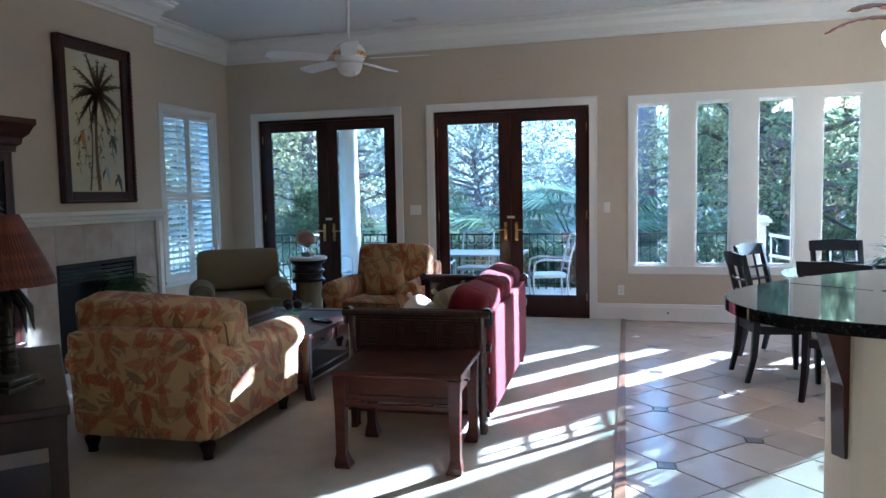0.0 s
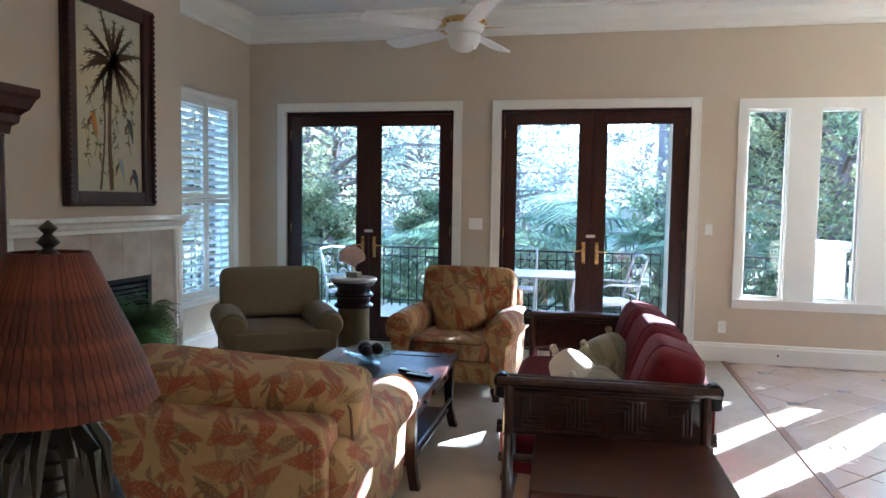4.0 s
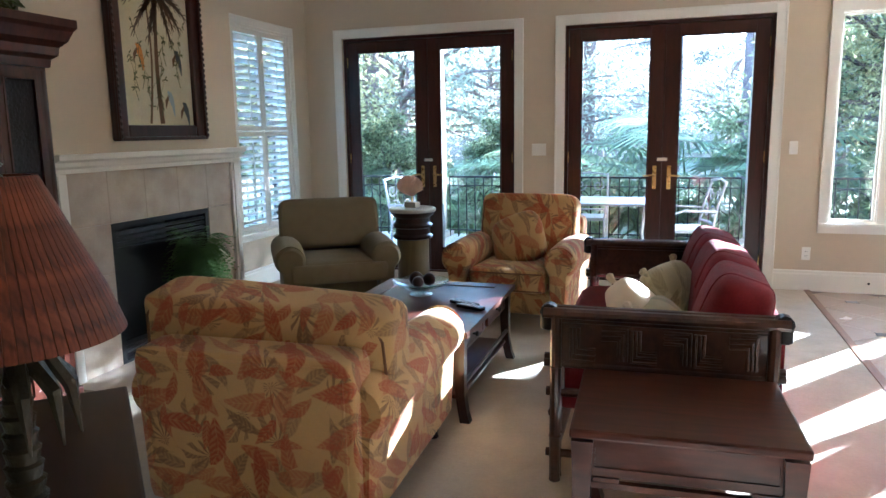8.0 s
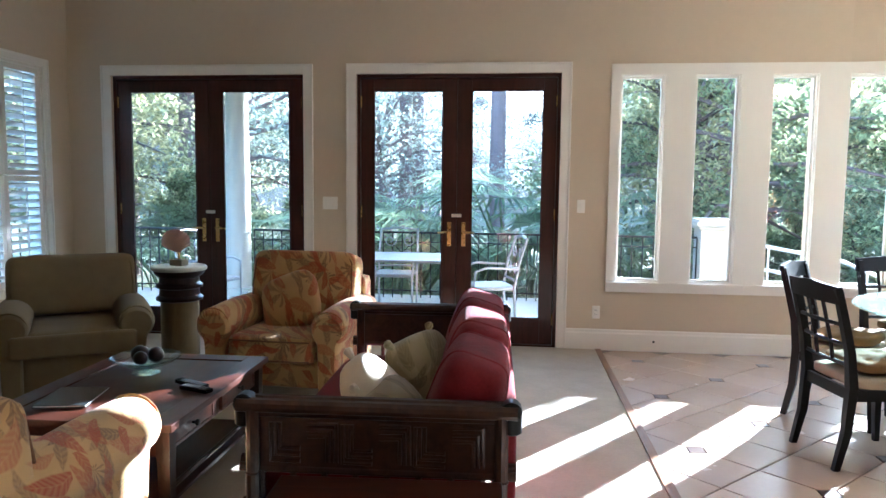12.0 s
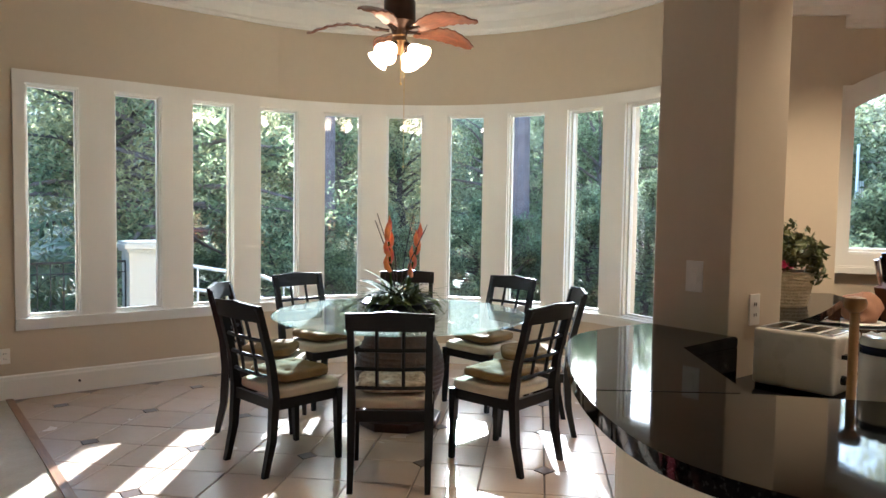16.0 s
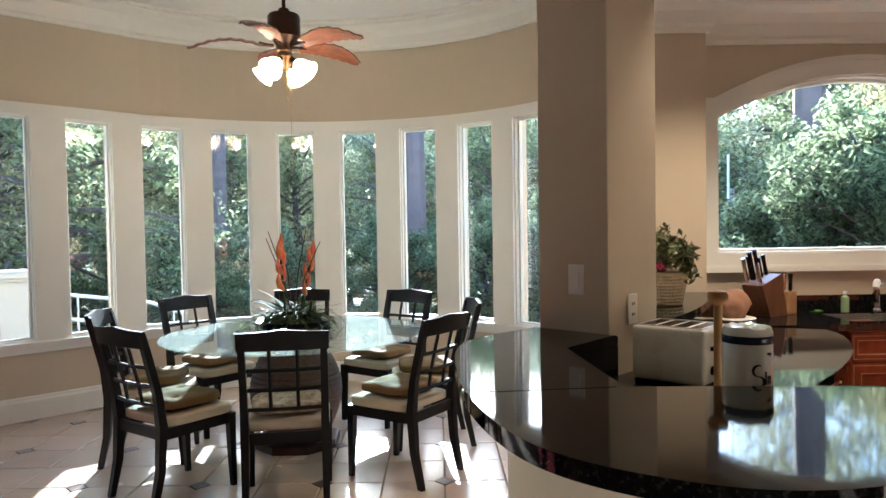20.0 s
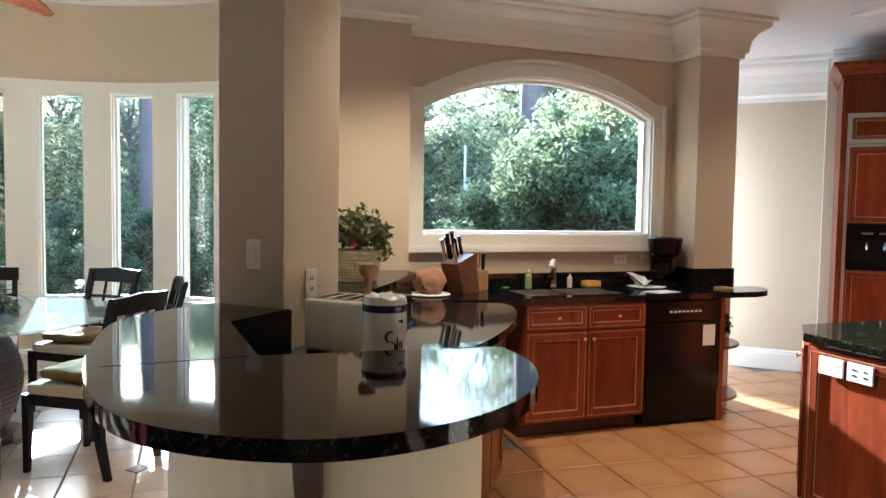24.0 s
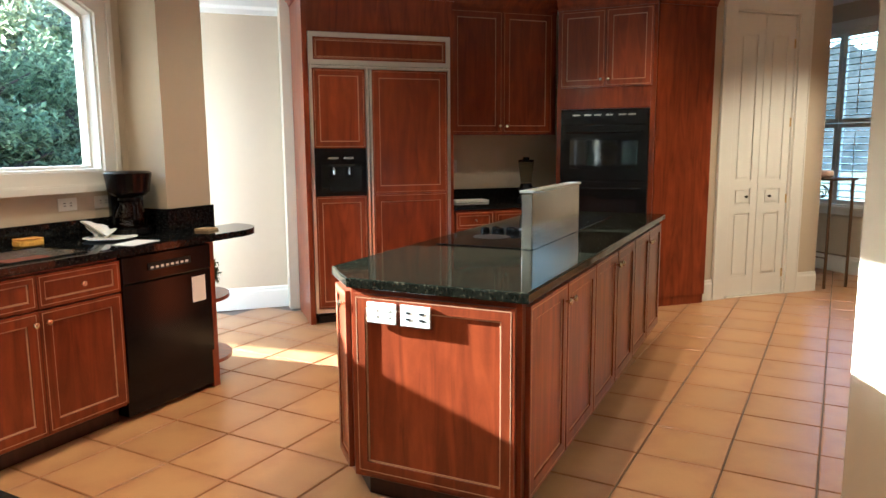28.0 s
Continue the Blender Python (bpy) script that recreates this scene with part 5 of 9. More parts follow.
part("stand", bm, material("stand_stone", (0.30, 0.26, 0.18), 0.4), o, "small stone block")
bm = bmesh.new()
tube(bm, [(0, 0, 0.05), (0, 0, 0.13)], 0.008, 8)
part("rod", bm, BRASS, o)
bm = bmesh.new()
rows = []
for i in range(9):
    t = i / 8
    row = []
    for k in range(29):
        a = math.radians(-105 + 210 * k / 28)
        r = 0.015 + 0.125 * t
        rib = 0.010 * t * math.cos(k * math.pi)
        row.append(bm.verts.new((r * math.sin(a), -0.05 * math.sin(math.pi * t * 0.8) + rib, 0.10 + 0.09 * t + (r - 0.015) * math.cos(a) * 0.80)))
    rows.append(row)
for a, b2 in zip(rows, rows[1:]):
    for k in range(28):
        bm.faces.new((a[k], a[k + 1], b2[k + 1], b2[k]))
s = part("shell", bm, SHELLM, o, "pinkish ribbed scallop shell")
md = s.modifiers.new("thick", "SOLIDIFY")
md.thickness = 0.006

# picture over the mantel: frame, canvas and a painted palm
o = thing("palm_painting", "framed painting of a palm tree with small birds", "painting", FP)
y0, y1, z0, z1 = 5.02, 5.89, 1.44, 2.84
bm = bmesh.new()
for a, b2, c, d in ((y0, y0 + 0.10, z0, z1), (y1 - 0.10, y1, z0, z1), (y0 + 0.10, y1 - 0.10, z1 - 0.10, z1), (y0 + 0.10, y1 - 0.10, z0, z0 + 0.10)):
    box(bm, a, b2, -0.05, -0.002, c, d, bevel=0.012)
for a, b2, c, d in ((y0, y0 + 0.025, z0, z1), (y1 - 0.025, y1, z0, z1), (y0 + 0.025, y1 - 0.025, z1 - 0.025, z1), (y0 + 0.025, y1 - 0.025, z0, z0 + 0.025)):
    box(bm, a, b2, -0.068, -0.0505, c, d, bevel=0.008)
part("frame", bm, MAHOG, o, "dark brown wooden frame")
bead = None
n = 36
for k in range(n):
    z = z0 + 0.03 + (z1 - z0 - 0.06) * k / (n - 1)
    for yy in (y0 + 0.012, y1 - 0.012):
        if bead is None:
            bead = part("bead", box(bmesh.new(), -0.01, 0.01, -0.078, -0.0685, -0.012, 0.012, bevel=0.004, seg=1), MAHOG, o, "", False, pose(yy, 0, z))
        else:
            share("bead", bead, o, pose(yy, 0, z))
bm = bmesh.new()
box(bm, y0 + 0.10, y1 - 0.10, -0.02, -0.005, z0 + 0.10, z1 - 0.10)
part("canvas", bm, material("old_canvas", (0.52, 0.44, 0.25), 0.7, var=0.12, scale=5, second=(0.46, 0.44, 0.34), mix_scale=2), o, "cream painted canvas")
PAINTB, PAINTG, PAINTO = material("paint_brown", (0.13, 0.07, 0.03), 0.7), material("paint_green", (0.10, 0.10, 0.035), 0.7, var=0.3, scale=20), material("paint_orange", (0.55, 0.22, 0.03), 0.7)
PAINTS = material("paint_slate", (0.06, 0.07, 0.08), 0.7)
PAINTP, PAINTW = material("paint_umber", (0.085, 0.055, 0.028), 0.7, var=0.3, scale=20), material("paint_pale_blue", (0.30, 0.36, 0.38), 0.7)


def daub(bm, pts, w):
    """A flat brush stroke that tapers, through points (y, z)."""
    L, R = [], []
    for i, (a, b3) in enumerate(pts):
        p, q = Vector(pts[max(i - 1, 0)]), Vector(pts[min(i + 1, len(pts) - 1)])
        t = (q - p).normalized()
        nn = Vector((-t.y, t.x))
        ww = w[i] if isinstance(w, (list, tuple)) else w
        L.append(bm.verts.new((a + nn.x * ww, -0.0215, b3 + nn.y * ww)))
        R.append(bm.verts.new((a - nn.x * ww, -0.0215, b3 - nn.y * ww)))
    for i in range(len(pts) - 1):
        bm.faces.new((L[i], L[i + 1], R[i + 1], R[i]))


rng = random.Random(4)
ym = (y0 + y1) / 2
hx, hz = ym + 0.04, z0 + 0.96
bm = bmesh.new()
daub(bm, [(hx - 0.01 - 0.035 * math.sin(2.6 * (1 - t)), z0 + 0.11 + (hz - z0 - 0.11) * t) for t in [i / 14 for i in range(15)]], [0.022 - 0.009 * i / 14 for i in range(15)])
part("painted_trunk", bm, PAINTB, o)
bm = bmesh.new()
daub(bm, [(ym - 0.10 + 0.05 * math.sin(2.5 * t), z0 + 0.11 + 0.78 * t) for t in [i / 14 for i in range(15)]], [0.011 - 0.004 * i / 14 for i in range(15)])
part("painted_trunk", bm, PAINTB, o)
for num, ln, lift, mt in ((13, 0.34, 0.0, PAINTP), (9, 0.24, 0.01, PAINTB)):
    for k in range(num):
        a = math.radians(-62 + 304 * k / (num - 1) + rng.uniform(-6, 6)) + (0.2 if num == 9 else 0)
        l2 = ln * rng.uniform(0.85, 1.1)
        c, sn = math.cos(a), math.sin(a)
        dr = 0.10 * l2 * (1.2 - sn)
        bm = bmesh.new()
        spine = [(hx + l2 * t * c * 0.95, hz + lift + l2 * t * sn * 1.05 + 0.06 * l2 * math.sin(3 * t) - dr * t * t) for t in [i / 6 for i in range(7)]]
        daub(bm, spine, [0.004, 0.010, 0.015, 0.016, 0.013, 0.008, 0.002])
        for i in range(1, 7):
            for sd in (-1, 1):
                y, z = spine[i - 1]
                daub(bm, [(y, z), (y + 0.028 * c + sd * 0.020 * sn, z + 0.028 * sn - sd * 0.020 * c - 0.008), (y + 0.05 * c + sd * 0.026 * sn, z + 0.05 * sn - sd * 0.026 * c - 0.02)], [0.004, 0.004, 0.001])
        part("painted_frond", bm, mt, o)
bm = bmesh.new()
for k in range(13):
    y, z, up = ym + rng.uniform(-0.29, 0.29), z0 + rng.uniform(0.12, 0.55), rng.choice((-1, 1))
    pts = [(y, z), (y + up * 0.03, z + 0.09), (y + up * 0.015, z + 0.17), (y + up * rng.uniform(0.05, 0.10), z + rng.uniform(0.22, 0.32))]
    daub(bm, [(min(max(p, y0 + 0.12), y1 - 0.12), q) for p, q in pts], [0.003, 0.003, 0.002, 0.0015])
    for p, q in pts[1:]:
        for m in range(3):
            a = rng.uniform(0, 6.28)
            p2 = min(max(p, y0 + 0.15), y1 - 0.15)
            daub(bm, [(p2, q), (p2 + 0.016 * math.cos(a), q + 0.016 * math.sin(a)), (p2 + 0.034 * math.cos(a), q + 0.034 * math.sin(a))], [0.001, 0.006, 0.001])
tagged(part("painted_vines", bm, PAINTG, o), kind="stuff")
for y, z, mt, lab in ((ym - 0.17, z0 + 0.56, PAINTO, "orange painted bird"), (ym + 0.20, z0 + 0.55, PAINTS, "slate painted bird"), (ym + 0.10, z0 + 0.27, PAINTW, "pale blue painted bird"), (ym + 0.25, z0 + 0.20, PAINTS, "slate painted bird")):
    bm = bmesh.new()
    daub(bm, [(y - 0.02, z + 0.055), (y, z + 0.045), (y + 0.012, z + 0.01), (y + 0.03, z - 0.04), (y + 0.04, z - 0.11)], [0.006, 0.018, 0.026, 0.016, 0.004])
    part("painted_bird", bm, mt, o, lab)
    bm = bmesh.new()
    daub(bm, [(y - 0.006, z + 0.03), (y - 0.035, z - 0.01), (y - 0.045, z - 0.06)], [0.008, 0.014, 0.002])
    part("painted_wing", bm, PAINTB, o)

# armoire in its niche
ARMW = wood("armoire_wood", (0.022, 0.006, 0.004), (0.075, 0.020, 0.011), 0.30, (12, 12, 1.5), coat=0.12)
LEATHER = material("dark_leather_panel", (0.009, 0.007, 0.009), 0.38, spec=0.2, var=0.25, scale=30, bump=0.6, bump_scale=70)
o = thing("armoire", "tall dark wooden armoire with leather door panels", "armoire", Matrix.Translation((-4.20, 0, 0)) @ pose(0, 0, 0, 0, 0, 90))
ay0, ay1 = 3.17, 4.32
bm = bmesh.new()
box(bm, ay0, ay1, 0.02, 0.62, 0.10, 1.86), box(bm, ay0 - 0.02, ay1 + 0.02, 0.0, 0.63, 0.06, 0.12, bevel=0.008), box(bm, ay0 - 0.015, ay1 + 0.015, 0.005, 0.63, 0.40, 0.43, bevel=0.006)
part("body", bm, ARMW, o)
bm = bmesh.new()
cr = [(0.0, 1.82), (0.015, 1.82), (0.02, 1.86), (0.045, 1.88), (0.05, 1.92), (0.08, 1.95), (0.10, 2.0), (0.115, 2.02), (0.115, 2.06), (0.0, 2.06)]
moulding(bm, [(ay1 + 0.0, 0.62), (ay1 + 0.0, 0.015), (ay0, 0.015), (ay0, 0.62)][::-1], [(-d, z) for d, z in cr][::-1])
box(bm, ay0 + 0.01, ay1 - 0.01, 0.02, 0.61, 2.0, 2.055)
part("cornice", bm, ARMW, o, "stepped dark wooden cornice")
leaf = (ay1 - ay0 - 0.10) / 4
for k in range(4):
    a, b2 = ay0 + 0.05 + leaf * k + 0.002, ay0 + 0.05 + leaf * (k + 1) - 0.002
    bm = bmesh.new()
    frame_ring(bm, a, b2, 0.45, 1.80, 0.045, -0.004, 0.018)
    dr = part("door", bm, ARMW, o)
    bm = bmesh.new()
    box(bm, a + 0.045, b2 - 0.045, 0.006, 0.0195, 0.495, 1.755)
    part("panel", bm, LEATHER, dr, "dark embossed leather panel")
    bm = bmesh.new()
    frame_ring(bm, a + 0.036, b2 - 0.036, 0.486, 1.764, 0.010, -0.010, -0.0045)
    part("bead", bm, ARMW, dr)
    bm = bmesh.new()
    kx = b2 - 0.022 if k % 2 == 0 else a + 0.022
    lathe(bm, [(0.006, 0), (0.007, 0.016), (0.018, 0.028), (0.014, 0.04), (0, 0.043)], 14, pose(kx, -0.0045, 1.13, 90, 0, 0))
    part("knob", bm, IRON, dr, "dark metal knob", True)
    bm = bmesh.new()
    box(bm, a, b2, 0.0, 0.0195, 0.14, 0.385, bevel=0.004)
    frame_ring(bm, a + 0.02, b2 - 0.02, 0.165, 0.36, 0.02, -0.008, -0.0005)
    d2 = part("drawer", bm, ARMW, o)
    bm = bmesh.new()
    lathe(bm, [(0.006, 0), (0.007, 0.014), (0.018, 0.026), (0.014, 0.036), (0, 0.04)], 14, pose((a + b2) / 2, -0.001, 0.262, 90, 0, 0))
    part("knob", bm, IRON, d2, "dark metal knob", True)
for x in (ay0 + 0.04, ay1 - 0.04):
    for y in (0.04, 0.58):
        bm = bmesh.new()
        box(bm, x - 0.05, x + 0.05, y - 0.045, y + 0.045, 0.0, 0.0595, bevel=0.01)
        part("foot", bm, ARMW, o)
for x in (ay0 + 0.035, ay1 - 0.035):
    bm = bmesh.new()
    tube(bm, [(x, 0.02, 0.45), (x, 0.02, 1.80)], 0.024, 12)
    part("half_column", bm, ARMW, o, "", True)

# table against the diagonal wall, with its lamp
o = thing("console_table", "dark wooden console table against the wall", "console table", pose(-2.36, 2.41, 0, 0, 0, -45))
bm = bmesh.new()
box(bm, -0.62, 0.62, -0.23, 0.235, 0.715, 0.75, bevel=0.008)
part("tabletop", bm, DARK, o)
bm = bmesh.new()
box(bm, -0.575, 0.575, 0.175, 0.195, 0.60, 0.7145), box(bm, -0.575, 0.575, -0.195, -0.175, 0.60, 0.7145), box(bm, -0.575, -0.555, -0.175, 0.175, 0.60, 0.7145), box(bm, 0.555, 0.575, -0.175, 0.175, 0.60, 0.7145)
part("apron", bm, DARK, o)
for sx in (-1, 1):
    for sy in (-1, 1):
        part("leg", chow_leg(bmesh.new(), sx * 0.57, sy * 0.19, 0.714, sx, sy), DARKZ, o)
bm = bmesh.new()
box(bm, -0.57, 0.57, -0.19, 0.19, 0.16, 0.18, bevel=0.004)
part("shelf", bm, DARK, o)
BRONZE = material("bronze_palm", (0.035, 0.030, 0.016), 0.35, 0.5, var=0.4, scale=18, bump=0.4, bump_scale=60)
SHADE = wood("slatted_shade", (0.045, 0.012, 0.006), (0.15, 0.040, 0.016), 0.6, (34, 34, 1.6), coat=0.0, spread=0.16, per_object=0.25)
o = thing("table_lamp", "palm tree table lamp with a reddish slatted cone shade", "lamp", pose(-2.165, 2.28, 0.75))
bm = bmesh.new()
box(bm, -0.085, 0.085, -0.085, 0.085, 0.0, 0.02, bevel=0.004), box(bm, -0.07, 0.07, -0.07, 0.07, 0.0205, 0.045, bevel=0.006)
part("base", bm, BRONZE, o)
bm = bmesh.new()
prof = []
for k in range(9):
    z = 0.045 + 0.022 * k
    prof += [(0.030 - 0.0012 * k, z), (0.036 - 0.0014 * k, z + 0.018)]
lathe(bm, prof, 12)
part("trunk", bm, BRONZE, o, "bronze ringed palm trunk", True, Matrix.Diagonal((1, 1, 1.3, 1)))
bm = bmesh.new()
for k in range(11):
    a = 2 * math.pi * k / 11
    pts = [(0.012 * math.cos(a), 0.012 * math.sin(a), 0.235), (0.05 * math.cos(a), 0.05 * math.sin(a), 0.268 + 0.012 * (k % 2)), (0.085 * math.cos(a), 0.085 * math.sin(a), 0.235), (0.095 * math.cos(a), 0.095 * math.sin(a), 0.165)]
    tube(bm, pts, [0.006, 0.016, 0.013, 0.002], 6)
part("fronds", bm, BRONZE, o, "bronze drooping fronds", True, Matrix.Diagonal((1, 1, 1.3, 1)))
bm = bmesh.new()
tube(bm, [(0, 0, 0.24), (0, 0, 0.66)], 0.006, 8)
lathe(bm, [(0.012, 0.645), (0.02, 0.655), (0.008, 0.665), (0.02, 0.675), (0.007, 0.69), (0.016, 0.70), (0.0, 0.715)], 12)
part("finial", bm, BRONZE, o, "bronze stem and finial", True)
bm = bmesh.new()
prof = [(0.175, 0.392), (0.150, 0.465), (0.062, 0.658)]
lathe(bm, prof + [(r - 0.005, z) for r, z in prof[::-1]] + prof[:1], 48)
shade = part("shade", bm, SHADE, o, "cone shade of reddish wooden slats")
bm = bmesh.new()
v = [bm.verts.new((r + e, k * w * r, z)) for r, z in prof for e in (0.001, 0.005) for k in (-1, 1) for w in (0.046,)]
for i in (0, 4):
    bm.faces.new((v[i + 2], v[i + 3], v[i + 7], v[i + 6])), bm.faces.new((v[i], v[i + 2], v[i + 6], v[i + 4])), bm.faces.new((v[i + 3], v[i + 1], v[i + 5], v[i + 7])), bm.faces.new((v[i + 1], v[i], v[i + 4], v[i + 5]))
bm.faces.new((v[0], v[1], v[3], v[2])), bm.faces.new((v[8], v[10], v[11], v[9]))
slat = part("slat", bm, SHADE, shade)
for k in range(1, 64):
    share("slat", slat, shade, pose(0, 0, 0, 0, 0, 360 * k / 64))
bm = bmesh.new()
for k in range(3):
    a = 2 * math.pi * k / 3
    tube(bm, [(0, 0, 0.64), (0.058 * math.cos(a), 0.058 * math.sin(a), 0.643)], 0.003, 6)
part("spider", bm, BRASS, o)
bm = bmesh.new()
tube(bm, [(-0.08, 0.0, 0.01), (-0.2, -0.06, 0.006), (-0.26, 0.02, 0.006), (-0.30, 0.0, 0.004)], 0.004, 6)
part("cord", bm, BLACKP, o, "black lamp cord")
# gold framed mirror on the diagonal wall
GOLD = material("gold_leaf", (0.45, 0.30, 0.10), 0.35, 0.8, var=0.2, scale=30, bump=0.3, bump_scale=60)
MIR = material("mirror_glass", (0.72, 0.76, 0.80), 0.02, 1.0, var=0.01)
o = thing("wall_mirror", "tall mirror in a carved gold frame on the wall", "mirror", pose(-2.73, 2.46, 0, 0, 0, 135))
bm = bmesh.new()
frame_ring(bm, -0.48, 0.48, 0.98, 2.5, 0.075, -0.055, -0.003)
frame_ring(bm, -0.47, 0.47, 0.99, 2.49, 0.03, -0.07, -0.0555)
part("frame", bm, GOLD, o, "carved gold frame")
bm = bmesh.new()
for k in range(26):
    z = 1.02 + 1.44 * k / 25
    for x in (-0.43, 0.43):
        lathe(bm, [(0, 0), (0.022, 0.004), (0.016, 0.014), (0, 0.018)], 8, pose(x, -0.055, z, 90))
part("carving", bm, GOLD, o, "carved gold ornament", True)
bm = bmesh.new()
box(bm, -0.41, 0.41, -0.02, -0.01, 1.05, 2.43)
part("mirror_pane", bm, MIR, o, "silvered mirror glass")


# ceiling fan over the sofa
WHITEB = material("white_blade", (0.80, 0.79, 0.76), 0.45, var=0.03, scale=5)
o = thing("ceiling_fan", "white ceiling fan with brass trim and a glass bowl", "ceiling fan", pose(-2.03, 5.40, -0.015))
bm = bmesh.new()
tube(bm, [(0, 0, 2.66), (0, 0, H)], 0.013, 10)
lathe(bm, [(0.03, H - 0.04), (0.07, H + 0.015), (0.07, H + 0.025)], 20)
part("rod", bm, WHITEP, o, "white down rod", True)
bm = bmesh.new()
lathe(bm, [(0.04, 2.50), (0.10, 2.515), (0.125, 2.545), (0.125, 2.60), (0.10, 2.64), (0.04, 2.67), (0.02, 2.68)], 28)
part("motor", bm, WHITEP, o, "white motor housing", True)
bm = bmesh.new()
lathe(bm, [(0.128, 2.555), (0.132, 2.56), (0.132, 2.585), (0.128, 2.59)], 28)
for k in range(20):
    a = 2 * math.pi * k / 20
    lathe(bm, [(0, 0), (0.008, 0.002), (0.005, 0.008), (0, 0.009)], 6, pose(0.13 * math.cos(a), 0.13 * math.sin(a), 2.573, 0, 90, math.degrees(a)))
part("band", bm, BRASS, o, "pierced brass band", True)
bm = bmesh.new()
lathe(bm, [(0, 2.405), (0.04, 2.41), (0.075, 2.43), (0.095, 2.465), (0.10, 2.50)], 28)
part("light_bowl", bm, material("frosted_glass", (0.75, 0.74, 0.70), 0.3), o, "frosted glass bowl", True)
blade = None
for k in range(5):
    a = 2 * math.pi * k / 5 + 0.08
    m = pose(0, 0, 2.535, 0, 0, math.degrees(a)) @ pose(0, 0, 0, 12, 0, 0)
    if blade is None:
        bm = bmesh.new()
        prism(bm, [(0.17, -0.045), (0.25, -0.06), (0.60, -0.068), (0.64, -0.05), (0.65, 0.0), (0.64, 0.05), (0.60, 0.068), (0.25, 0.06), (0.17, 0.045)], -0.004, 0.004, bevel=0.002, seg=1)
        blade = part("blade", bm, WHITEB, o, m=m)
    else:
        share("blade", blade, o, m)
    bm = bmesh.new()
    prism(bm, [(0.09, -0.014), (0.20, -0.03), (0.23, 0.0), (0.20, 0.03), (0.09, 0.014)], 0.005, 0.010, m)
    part("blade_iron", bm, BRASS, o, "brass blade bracket")
bm = bmesh.new()
tube(bm, [(0.06, -0.05, 2.45), (0.06, -0.05, 2.33)], 0.0025, 5)
part("pull_chain", bm, BRASS, o)


def vent(x, y, z, rz, w=0.30, d=0.14):
    o = thing("ceiling_vent", "white slatted ceiling air vent", "vent", pose(x, y, z, 0, 0, rz))
    bm = bmesh.new()
    for a, b2, c, e in ((-w / 2, w / 2, -d / 2, -d / 2 + 0.015), (-w / 2, w / 2, d / 2 - 0.015, d / 2), (-w / 2, -w / 2 + 0.015, -d / 2 + 0.015, d / 2 - 0.015), (w / 2 - 0.015, w / 2, -d / 2 + 0.015, d / 2 - 0.015)):
        box(bm, a, b2, c, e, -0.010, -0.001)
    part("frame", bm, WHITEP, o)
    bm = bmesh.new()
    box(bm, -w / 2 + 0.015, w / 2 - 0.015, -d / 2 + 0.015, d / 2 - 0.015, -0.003, -0.0012)
    part("backing", bm, IRON, o, "dark duct opening")
    sl = None
    for k in range(7):
        y2 = -d / 2 + 0.024 + k * (d - 0.048) / 6
        if sl is None:
            bm = bmesh.new()
            box(bm, -w / 2 + 0.016, w / 2 - 0.016, -0.005, 0.005, -0.001, 0.001)
            sl = part("slat", bm, WHITEP, o, m=pose(0, y2, -0.007, 35, 0, 0))
        else:
            share("slat", sl, o, pose(0, y2, -0.007, 35, 0, 0))


vent(-2.4, 7.9, H, 0)
vent(1.03, 7.9, H, 0)
vent(3.57, 6.14, H, -60)
vent(5.35, 1.3, KH, 45)

# ---- dining bay ----
SEATC = material("cream_seat_cloth", (0.52, 0.44, 0.32), 0.85, var=0.06, scale=10, bump=0.2, bump_scale=300)
KHAKI = material("khaki_cushion_cloth", (0.20, 0.125, 0.050), 0.9, var=0.2, scale=9, bump=0.3, bump_scale=220, sheen=0.03, spec=0.1)
PATCH = material("patch_print_cloth", (0.45, 0.38, 0.27), 0.85, var=0.3, scale=26, second=(0.16, 0.12, 0.07), mix_scale=24)


